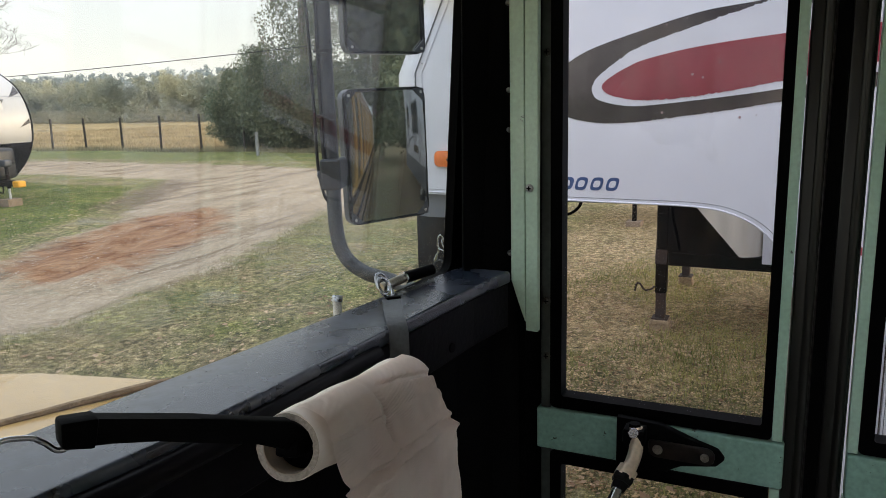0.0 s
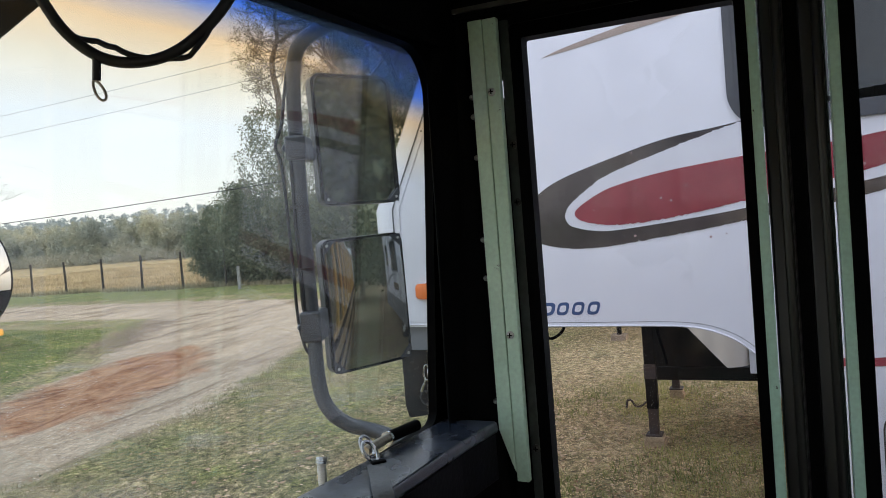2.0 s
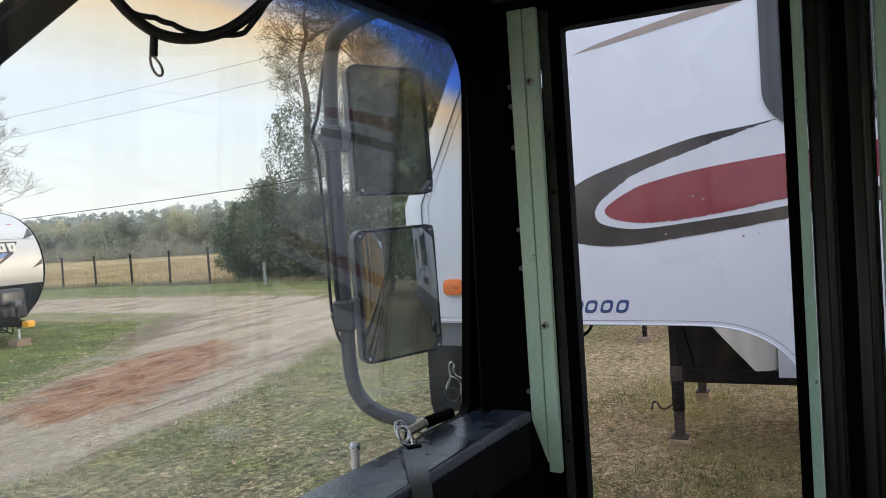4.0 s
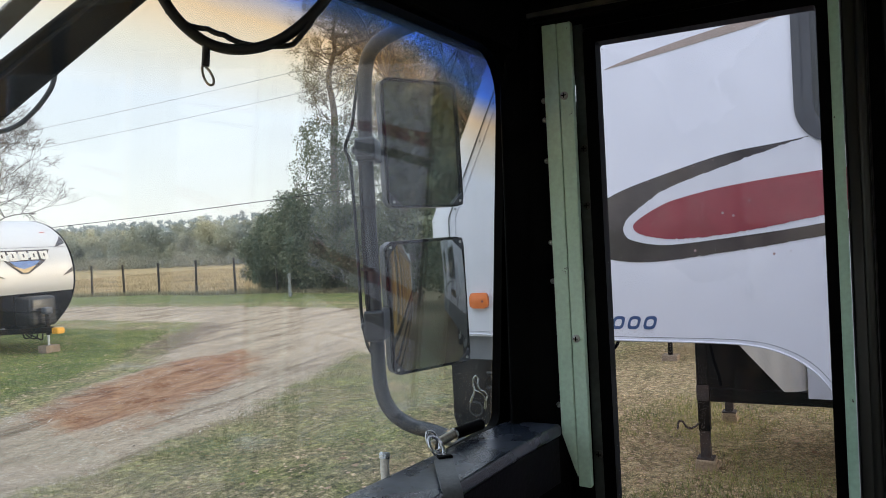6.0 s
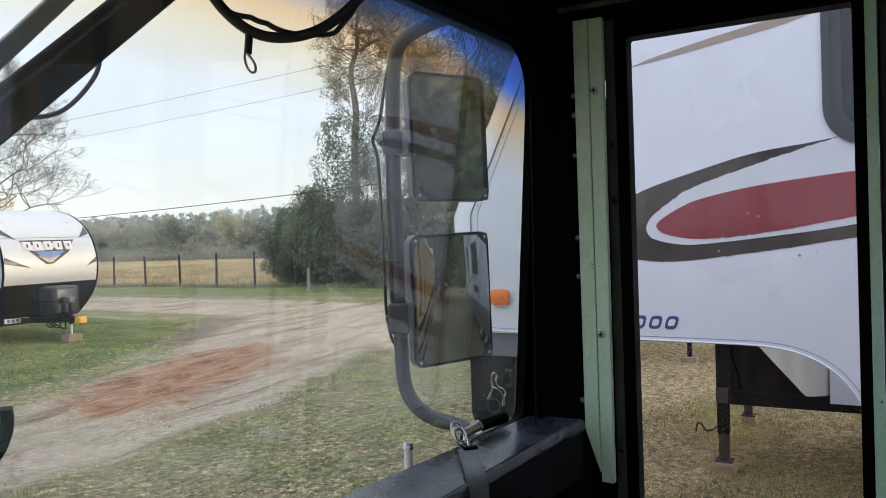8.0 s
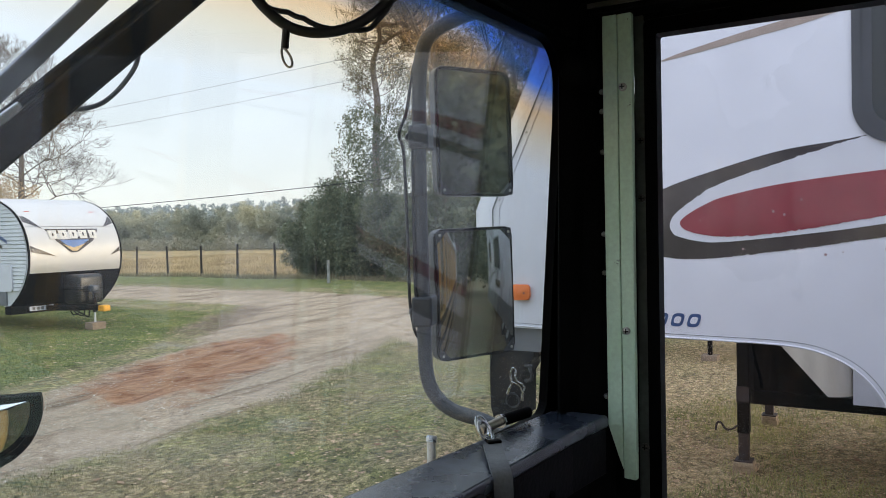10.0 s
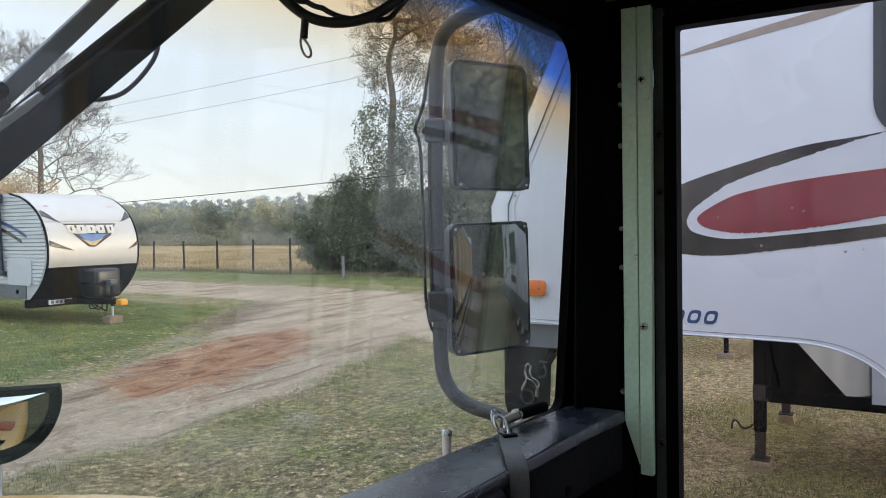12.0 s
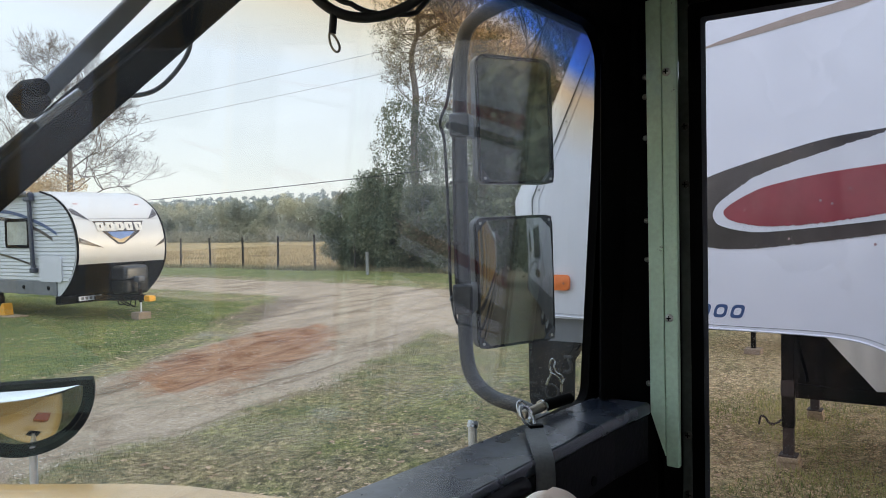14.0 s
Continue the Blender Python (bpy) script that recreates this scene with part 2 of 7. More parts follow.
M_rust = mat("rusty_steel", (0.055, 0.034, 0.027), 0.8, var=0.4, grain=70, stain=9, bump=0.4, stain_col=(0.05, 0.04, 0.04))
M_block = mat("weathered_wood_block", (0.40, 0.295, 0.19), 0.9, var=0.3, grain=40, stain=6, bump=0.4, stretch=(1, 6, 6))
M_conc = mat("concrete_block", (0.27, 0.205, 0.15), 0.95, var=0.25, grain=60, stain=6, bump=0.5)
M_orange = mat("amber_lens", (0.80, 0.19, 0.03), 0.25, var=0.15, grain=90, stain=12)
M_tank = mat("galvanised_shroud", (0.84, 0.79, 0.72), 0.4, 0.0, var=0.3, grain=14, stain=7, stretch=(1, 1, 0.15), stain_col=(0.56, 0.50, 0.43))
M_cream = mat("champagne_panel", (0.55, 0.53, 0.515), 0.45, 0.2, var=0.06, grain=6, stain=0.8, bump=0.02, coat=0.1)
M_siding = mat("siding_aluminium", (0.58, 0.60, 0.63), 0.4, 0.1, var=0.1, grain=10, stain=1.5, bump=0.03)
M_dkglass = mat("dark_window_glass", (0.03, 0.035, 0.04), 0.06, var=0.2, grain=5, stain=2, bump=0.0)
M_yplastic = mat("yellow_plastic", (0.75, 0.36, 0.03), 0.4, var=0.15, grain=60, stain=8)
M_tyre = mat("tyre_rubber", (0.02, 0.02, 0.02), 0.8, var=0.3, grain=60, stain=5, bump=0.3)
M_bark = mat("bark", (0.27, 0.22, 0.18), 0.9, var=0.4, grain=18, stain=2.5, bump=0.6, stretch=(3, 3, 0.6))
M_twig = mat("bare_twig", (0.15, 0.125, 0.105), 0.9, var=0.3, grain=10, stain=1, bump=0.2)
M_post = mat("weathered_post", (0.06, 0.05, 0.042), 0.95, var=0.4, grain=20, stain=3, bump=0.5, per_object=0.35)
M_wpost = mat("grey_post", (0.30, 0.30, 0.29), 0.9, var=0.3, grain=20, stain=4)
M_wire = mat("galvanised_wire", (0.10, 0.10, 0.10), 0.6, 0.6)
M_cable = mat("cable_sheath", (0.010, 0.010, 0.011), 0.45, var=0.3, grain=120, stain=14, bump=0.1)
M_leaf = leafy("leaf_dark", (0.095, 0.122, 0.080), (0.27, 0.285, 0.175), 0.35)
M_leaf2 = leafy("leaf_autumn", (0.36, 0.275, 0.15), (0.68, 0.51, 0.29))
M_leaf3 = leafy("leaf_olive", (0.11, 0.105, 0.065), (0.36, 0.31, 0.19), 0.5)
# Distance haze is mixed into these far leaf colours: paler and greyer.
M_wood_hazed = leafy("woods_far_hazed", (0.27, 0.295, 0.25), (0.53, 0.50, 0.34), 0.13, 0.4, 0.55)
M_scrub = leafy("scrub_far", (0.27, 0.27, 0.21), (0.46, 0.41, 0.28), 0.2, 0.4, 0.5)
M_pine_hazed = leafy("pines_far_hazed", (0.33, 0.375, 0.37), (0.42, 0.46, 0.44), 0.08, 0.5, 0.4)
M_litter = leafy("dead_leaf", (0.24, 0.125, 0.062), (0.66, 0.48, 0.31))
M_blade = leafy("grass_blade", (0.11, 0.12, 0.04), (0.42, 0.37, 0.20), 0.8)
M_lawn = leafy("green_grass_blade", (0.065, 0.10, 0.018), (0.21, 0.23, 0.07), 0.9)
M_pebble = leafy("pebble", (0.26, 0.215, 0.17), (0.78, 0.71, 0.61), 1.5)
M_litter2 = leafy("crisp_leaf", (0.22, 0.12, 0.045), (0.74, 0.54, 0.30), 3.0)
M_tuft = leafy("tuft_blade", (0.12, 0.155, 0.032), (0.50, 0.46, 0.17), 1.2)
M_straw = leafy("straw", (0.22, 0.17, 0.09), (0.62, 0.49, 0.29), 0.3)
M_weed = leafy("weed", (0.15, 0.15, 0.09), (0.42, 0.36, 0.22), 0.5)
M_clod = leafy("earth_clod", (0.22, 0.10, 0.06), (0.42, 0.27, 0.19))
M_shield = glass("windshield_glass", dust=0.016, band=True, gloss=0.062)
M_pane = glass("door_glass", tint=(0.985, 0.98, 0.99), dust=0.004, gloss=0.014)
M_mirror = bpy.data.materials.new("mirror_silver")
M_mirror.use_nodes = True
_b = M_mirror.node_tree.nodes["Principled BSDF"]
_b.inputs["Base Color"].default_value, _b.inputs["Metallic"].default_value, _b.inputs["Roughness"].default_value = (0.54, 0.57, 0.565, 1), 1.0, 0.03


def ground_material():
    """Grass, gravel and red dirt, mixed by the sheet's own masks and noise."""
    m = bpy.data.materials.new("ground_cover")
    m.use_nodes = True
    n, l = m.node_tree.nodes, m.node_tree.links
    b = n["Principled BSDF"]
    b.inputs["Roughness"].default_value = 0.95
    tc = n.new("ShaderNodeTexCoord")

    def noise_(scale, detail=6, rough=0.6):
        t = n.new("ShaderNodeTexNoise")
        t.inputs["Scale"].default_value, t.inputs["Detail"].default_value, t.inputs["Roughness"].default_value = scale, detail, rough
        l.new(tc.outputs["Object"], t.inputs[0])
        return t.outputs[0]

    def ramp_(src, *stops):
        r = n.new("ShaderNodeValToRGB")
        els = r.color_ramp.elements
        for i, (p, c) in enumerate(stops):
            x = els[i] if i < 2 else els.new(p)
            x.position, x.color = p, (*c, 1)
        l.new(src, r.inputs[0])
        return r.outputs[0]

    def mix_(f, a, c, kind="MIX"):
        x = n.new("ShaderNodeMix")
        x.data_type, x.blend_type = "RGBA", kind
        if isinstance(f, float):
            x.inputs[0].default_value = f
        else:
            l.new(f, x.inputs[0])
        l.new(a, x.inputs[6])
        l.new(c, x.inputs[7])
        return x.outputs[2]

    def mask_(name, scale, soft=0.22):
        a = n.new("ShaderNodeAttribute")
        a.attribute_name = name
        s = n.new("ShaderNodeMath")
        s.operation = "MULTIPLY_ADD"
        s.inputs[1].default_value = 1.1
        l.new(noise_(scale, 9, 0.72), s.inputs[0])
        l.new(a.outputs["Fac"], s.inputs[2])
        r = n.new("ShaderNodeMapRange")
        r.inputs[1].default_value, r.inputs[2].default_value = 1.04 - soft, 1.04 + soft
        l.new(s.outputs[0], r.inputs[0])
        return r.outputs[0]

    along = n.new("ShaderNodeMapping")
    along.inputs["Rotation"].default_value = (0, 0, radians(-21))
    along.inputs["Scale"].default_value = (0.13, 1.0, 1.0)
    l.new(tc.outputs["Object"], along.inputs[0])

    def streak_(scale, detail=8, rough=0.65):
        t = n.new("ShaderNodeTexNoise")
        t.inputs["Scale"].default_value, t.inputs["Detail"].default_value, t.inputs["Roughness"].default_value = scale, detail, rough
        l.new(along.outputs[0], t.inputs[0])
        return t.outputs[0]

    grain = noise_(48, 10, 0.85)
    tuft = noise_(11.0, 8, 0.78)
    patch = noise_(0.75, 7, 0.68)
    both_ = n.new("ShaderNodeMath")
    both_.operation = "MULTIPLY_ADD"
    both_.inputs[1].default_value = 0.55
    l.new(tuft, both_.inputs[0])
    half_ = n.new("ShaderNodeMath")
    half_.operation = "MULTIPLY"
    half_.inputs[1].default_value = 0.45
    l.new(grain, half_.inputs[0])
    l.new(half_.outputs[0], both_.inputs[2])
    mixed = both_.outputs[0]
    dry = ramp_(mixed, (0.42, (0.045, 0.036, 0.016)), (0.495, (0.225, 0.185, 0.092)), (0.57, (0.54, 0.45, 0.29)))
    green = ramp_(mixed, (0.42, (0.030, 0.040, 0.009)), (0.50, (0.155, 0.172, 0.046)), (0.575, (0.43, 0.41, 0.18)))
    gp = n.new("ShaderNodeMapRange")
    gp.inputs[1].default_value, gp.inputs[2].default_value = 0.40, 0.58
    l.new(patch, gp.inputs[0])
    base = mix_(gp.outputs[0], green, dry)
    blotch = ramp_(noise_(2.1, 8, 0.72), (0.38, (0.74, 0.74, 0.72)), (0.50, (1.0, 1.0, 1.0)), (0.62, (1.34, 1.32, 1.28)))
    base = mix_(1.0, base, blotch, "MULTIPLY")
    bare_ = ramp_(grain, (0.30, (0.26, 0.245, 0.21)), (0.70, (0.50, 0.48, 0.44)))
    bm_ = n.new("ShaderNodeMapRange")
    bm_.inputs[1].default_value, bm_.inputs[2].default_value, bm_.inputs[4].default_value = 0.56, 0.68, 0.75
    l.new(noise_(0.55, 9, 0.72), bm_.inputs[0])
    base = mix_(bm_.outputs[0], base, bare_)
    fallen = ramp_(mixed, (0.41, (0.095, 0.066, 0.034)), (0.49, (0.38, 0.285, 0.155)), (0.57, (0.74, 0.59, 0.38)))
    base = mix_(mask_("litter", 1.9, 0.20), base, fallen)
    lush = ramp_(mixed, (0.41, (0.026, 0.040, 0.008)), (0.50, (0.118, 0.158, 0.030)), (0.58, (0.34, 0.35, 0.11)))
    lush = mix_(1.0, lush, ramp_(noise_(0.9, 8, 0.72), (0.38, (0.66, 0.74, 0.62)), (0.50, (1.0, 1.0, 1.0)), (0.62, (1.42, 1.28, 1.2))), "MULTIPLY")
    base = mix_(mask_("lawn", 1.6), base, lush)
    straw = ramp_(noise_(1.4, 12, 0.85), (0.34, (0.10, 0.075, 0.035)), (0.50, (0.36, 0.265, 0.125)), (0.66, (0.60, 0.47, 0.27)))
    sweep = n.new("ShaderNodeMapping")
    sweep.inputs["Scale"].default_value = (1.0, 0.3, 1.0)
    l.new(tc.outputs["Object"], sweep.inputs[0])
    sw = n.new("ShaderNodeTexNoise")
    sw.inputs["Scale"].default_value, sw.inputs["Detail"].default_value, sw.inputs["Roughness"].default_value = 0.35, 9, 0.75
    l.new(sweep.outputs[0], sw.inputs[0])
    straw = mix_(1.0, straw, ramp_(sw.outputs[0], (0.36, (0.52, 0.55, 0.45)), (0.50, (0.95, 0.95, 0.9)), (0.62, (1.25, 1.2, 1.15))), "MULTIPLY")
    base = mix_(mask_("field", 0.7), base, straw)
    clump_ = ramp_(noise_(15, 9, 0.85), (0.40, (0.58, 0.58, 0.57)), (0.49, (0.98, 0.98, 0.98)), (0.59, (1.42, 1.40, 1.36)))
    base = mix_(1.0, base, clump_, "MULTIPLY")
    gravel = ramp_(noise_(30, 10, 0.85), (0.36, (0.21, 0.172, 0.136)), (0.50, (0.385, 0.322, 0.256)), (0.62, (0.60, 0.54, 0.455)))
    rut = ramp_(streak_(1.9, 10, 0.70), (0.36, (0.50, 0.43, 0.36)), (0.45, (0.92, 0.88, 0.83)), (0.56, (1.18, 1.16, 1.13)))
    gravel = mix_(1.0, gravel, rut, "MULTIPLY")
    lump = ramp_(noise_(6.5, 10, 0.82), (0.36, (0.64, 0.61, 0.57)), (0.47, (0.97, 0.95, 0.93)), (0.62, (1.2, 1.18, 1.15)))
    gravel = mix_(1.0, gravel, lump, "MULTIPLY")
    base = mix_(mask_("gravel", 1.5, 0.12), base, gravel)
    # Brown mud by the lawn; the same colour paints the shade behind the bus.
    mud_and_shade = ramp_(noise_(9, 9, 0.8), (0.34, (0.07, 0.048, 0.03)), (0.62, (0.22, 0.16, 0.11)))
    base = mix_(mask_("mud_and_shade", 2.6, 0.2), base, mud_and_shade)
    red = ramp_(streak_(3.4, 13, 0.80), (0.38, (0.10, 0.042, 0.019)), (0.46, (0.30, 0.138, 0.066)), (0.58, (0.50, 0.31, 0.19)))
    red = mix_(1.0, red, ramp_(grain, (0.3, (0.7, 0.7, 0.7)), (0.7, (1.25, 1.25, 1.25))), "MULTIPLY")
    dm = n.new("ShaderNodeAttribute")
    dm.attribute_name = "dirt"
    ds = n.new("ShaderNodeMath")
    ds.operation = "MULTIPLY_ADD"
    ds.inputs[1].default_value = 2.2
    bits = n.new("ShaderNodeMath")
    bits.operation = "MULTIPLY_ADD"
    bits.inputs[1].default_value = 0.45
    l.new(noise_(1.7, 10, 0.75), bits.inputs[0])
    part_ = n.new("ShaderNodeMath")
    part_.operation = "MULTIPLY"
    part_.inputs[1].default_value = 0.55
    l.new(streak_(1.1, 9, 0.7), part_.inputs[0])
    l.new(part_.outputs[0], bits.inputs[2])
    l.new(bits.outputs[0], ds.inputs[0])
    l.new(dm.outputs["Fac"], ds.inputs[2])
    dr = n.new("ShaderNodeMapRange")
    dr.inputs[1].default_value, dr.inputs[2].default_value = 1.50, 1.78
    l.new(ds.outputs[0], dr.inputs[0])
    base = mix_(dr.outputs[0], base, red)
    speckle = ramp_(noise_(75, 6, 0.8), (0.35, (0.42, 0.41, 0.39)), (0.49, (0.98, 0.98, 0.98)), (0.64, (1.65, 1.60, 1.50)))
    base = mix_(1.0, base, speckle, "MULTIPLY")
    tint = n.new("ShaderNodeVectorMath")
    tint.operation = "MULTIPLY"
    tint.inputs[1].default_value = (0.85, 0.82, 0.765)
    l.new(base, tint.inputs[0])
    l.new(tint.outputs[0], b.inputs["Base Color"])
    bp = n.new("ShaderNodeBump")
    bp.inputs["Strength"].default_value, bp.inputs["Distance"].default_value = 1.0, 0.03
    l.new(noise_(34, 10, 0.8), bp.inputs["Height"])
    l.new(bp.outputs[0], b.inputs["Normal"])
    return m


M_ground = ground_material()


# ---- mesh helpers ----
def thing(name, base=(0, 0, 0), label="", category="", group="", kind="", turn=0):
    ob = new(name)
    ob.matrix_basis = pose(*base, 0, 0, turn)
    ob.empty_display_size = 0.1
    return tagged(ob, label, category, group, kind)


def above(ob):
    m = Matrix.Identity(4)
    while ob:
        m = ob.matrix_basis @ m
        ob = ob.parent
    return m


def part(name, bm, material, parent=None, label="", smooth=False, local=False):
    """Link a bmesh, given in the world or in its parent's own space, as one mesh object."""
    if parent and not local:
        bm.transform(above(parent).inverted())
    bmesh.ops.recalc_face_normals(bm, faces=bm.faces)
    me = bpy.data.meshes.new(name)
    bm.to_mesh(me)
    bm.free()
    me.materials.append(material)
    if smooth:
        for p in me.polygons:
            p.use_smooth = True
        me.set_sharp_from_angle(angle=radians(40))
    ob = new(name, me)
    ob.parent = parent
    return tagged(ob, label)


def raw(name, verts, faces, material, parent=None, label="", smooth=False):
    me = bpy.data.meshes.new(name)
    me.from_pydata(verts, [], faces)
    me.materials.append(material)
    if smooth:
        for p in me.polygons:
            p.use_smooth = True
    ob = new(name, me)
    ob.parent = parent
    if parent:
        ob.matrix_basis = above(parent).inverted()
    return tagged(ob, label)


def bevel(bm, r, seg=2):
    if r:
        bmesh.ops.bevel(bm, geom=list(bm.edges), offset=r, segments=seg, affect="EDGES", profile=0.5)
    return bm


def box(lo, hi, r=0.0, m=None, seg=2):
    bm = bmesh.new()
    bmesh.ops.create_cube(bm, size=1)
    c, d = (Vector(lo) + Vector(hi)) / 2, Vector(hi) - Vector(lo)
    for v in bm.verts:
        v.co = Vector((v.co.x * d.x, v.co.y * d.y, v.co.z * d.z)) + c
    bevel(bm, r, seg)
    if m:
        bm.transform(m)
    return bm


def beam(a, b, w, h, r=0.0, up=(0, 0, 1)):
    """A bar of w by h from a to b."""
    a, b = Vector(a), Vector(b)
    z = (b - a).normalized()
    x = Vector(up).cross(z).normalized()
    y = z.cross(x)
    m = Matrix((x, y, z)).transposed().to_4x4()
    m.translation = a
    return box((-w / 2, -h / 2, 0), (w / 2, h / 2, (b - a).length), r, m)


def spline(pts, n=8):
    """Points along a smooth curve through pts."""
    p = [Vector(q) for q in pts]
    p = [p[0] * 2 - p[1]] + p + [p[-1] * 2 - p[-2]]
    out = []
    for i in range(1, len(p) - 2):
        for k in range(n):
            t = k / n
            out.append(0.5 * ((2 * p[i]) + (p[i + 1] - p[i - 1]) * t + (2 * p[i - 1] - 5 * p[i] + 4 * p[i + 1] - p[i + 2]) * t * t + (3 * p[i] - p[i - 1] - 3 * p[i + 1] + p[i + 2]) * t**3))
    return out + [p[-2]]


def tube(pts, r, seg=12, bm=None, r2=None, flat=1.0):
    """A round tube along pts; r2: its radius at the far end; flat squeezes it."""
    bm = bm or bmesh.new()
    pts = [Vector(q) for q in pts]
    rings = []
    side = None
    for i, q in enumerate(pts):
        d = (pts[min(i + 1, len(pts) - 1)] - pts[max(i - 1, 0)]).normalized()
        if side is None:
            side = d.cross(Vector((0, 0, 1)) if abs(d.z) < 0.9 else Vector((1, 0, 0))).normalized()
        side = (side - d * side.dot(d)).normalized()
        up = d.cross(side)
        rr = r if r2 is None else r + (r2 - r) * i / (len(pts) - 1)
        rings.append([bm.verts.new(q + (side * math.cos(a) + up * math.sin(a) * flat) * rr) for a in (2 * math.pi * k / seg for k in range(seg))])
    for a, b in zip(rings, rings[1:]):
        for k in range(seg):
            bm.faces.new((a[k], a[(k + 1) % seg], b[(k + 1) % seg], b[k]))
    bm.faces.new(rings[0][::-1])
    bm.faces.new(rings[-1])
    return bm


def slab(outline, axis, lo, hi, r=0.0):
    """An outline of (a, b) pairs pushed out along axis from lo to hi: axis x takes (y, z), y takes (x, z), z takes (x, y)."""
    put = {"x": lambda a, b, t: (t, a, b), "y": lambda a, b, t: (a, t, b), "z": lambda a, b, t: (a, b, t)}[axis]
    bm = bmesh.new()
    one = [bm.verts.new(put(a, b, lo)) for a, b in outline]
    two = [bm.verts.new(put(a, b, hi)) for a, b in outline]
    bm.faces.new(one)
    bm.faces.new(two[::-1])
    k = len(one)
    for i in range(k):
        bm.faces.new((one[i], one[(i + 1) % k], two[(i + 1) % k], two[i]))
    if r:
        bevel(bm, r)
    return bm


def rounded(a0, b0, a1, b1, r, n=5):
    """The outline of a rectangle with round corners; r one radius or four (from a1,b1 counter-clockwise)."""
    rs = r if isinstance(r, tuple) else (r,) * 4
    out = []
    for (ca, cb, sa, sb, st), q in zip(((a1, b1, -1, -1, 0), (a0, b1, 1, -1, 90), (a0, b0, 1, 1, 180), (a1, b0, -1, 1, 270)), rs):
        if q <= 0:
            out.append((ca, cb))
            continue
        for k in range(n + 1):
            t = radians(st + 90 * k / n)
            out.append((ca + sa * q + q * math.cos(t), cb + sb * q + q * math.sin(t)))
    return out


def ring(outer, inner, axis, lo, hi):
    """A frame between two outlines with as many points each."""
    put = {"x": lambda a, b, t: (t, a, b), "y": lambda a, b, t: (a, t, b), "z": lambda a, b, t: (a, b, t)}[axis]
    bm = bmesh.new()
    o1, i1, o2, i2 = [[bm.verts.new(put(a, b, t)) for a, b in some] for some, t in ((outer, lo), (inner, lo), (outer, hi), (inner, hi))]
    k = len(o1)
    for i in range(k):
        j = (i + 1) % k
        for q in ((o1[i], o1[j], i1[j], i1[i]), (o2[j], o2[i], i2[i], i2[j]), (o1[j], o1[i], o2[i], o2[j]), (i1[i], i1[j], i2[j], i2[i])):
            bm.faces.new(q)
    return bm


def disc(c, d, r, h, seg=16, dome=0.0):
    """A short round peg at c pointing along d, its outer face domed."""
    bm = bmesh.new()
    d = Vector(d).normalized()
    q = d.to_track_quat("Z", "Y").to_matrix().to_4x4()
    q.translation = Vector(c)
    prof = [(0.0, r), (h * 0.6, r)] + ([(h, r * 0.75), (h + dome, r * 0.3)] if dome else [(h, r * 0.9)])
    rows = [[bm.verts.new(q @ Vector((rr * math.cos(2 * math.pi * k / seg), rr * math.sin(2 * math.pi * k / seg), z))) for k in range(seg)] for z, rr in prof]
    for a, b in zip(rows, rows[1:]):
        for k in range(seg):
            bm.faces.new((a[k], a[(k + 1) % seg], b[(k + 1) % seg], b[k]))
    bm.faces.new(rows[0][::-1])
    bm.faces.new(rows[-1])
    return bm


def join(*bms):
    """Several bmeshes of one piece as one."""
    out = bms[0]
    for b in bms[1:]:
        me = bpy.data.meshes.new("tmp")
        b.to_mesh(me)
        b.free()
        out.from_mesh(me)
        bpy.data.meshes.remove(me)
    return out


def screw(c, d, r=0.006, parent=None, name="screw", material=None):
    """A cross-head screw: domed head with two crossed slots sunk as thin bars."""
    d = Vector(d).normalized()
    ob = part(name, disc(c, d, r, r * 0.5, 14, r * 0.25), material or M_screw, parent, smooth=True)
    q = d.to_track_quat("Z", "Y").to_matrix().to_4x4()
    q.translation = Vector(c) + d * r * 0.72
    part("slot", join(box((-r * 0.62, -r * 0.13, 0), (r * 0.62, r * 0.13, r * 0.1), 0, q), box((-r * 0.13, -r * 0.62, 0), (r * 0.13, r * 0.62, r * 0.1), 0, q)), M_black, ob)
    return ob


# ---- ground ----
def smooth01(a, b, x):
    t = np.clip((x - a) / (b - a), 0, 1)
    return t * t * (3 - 2 * t)


ROAD_NEAR = [(-30.0, 5.0), (0.0, 5.9), (4.0, 6.9), (5.9, 6.75), (7.4, 6.95), (10.1, 7.7), (13.2, 8.8), (20.0, 9.6)]
ROAD_FAR = [(-30.0, 9.6), (0.0, 9.6), (4.8, 9.85), (7.1, 10.5), (9.4, 11.6), (10.5, 12.1), (12.4, 13.5), (15.6, 16.0), (20.0, 20.0)]


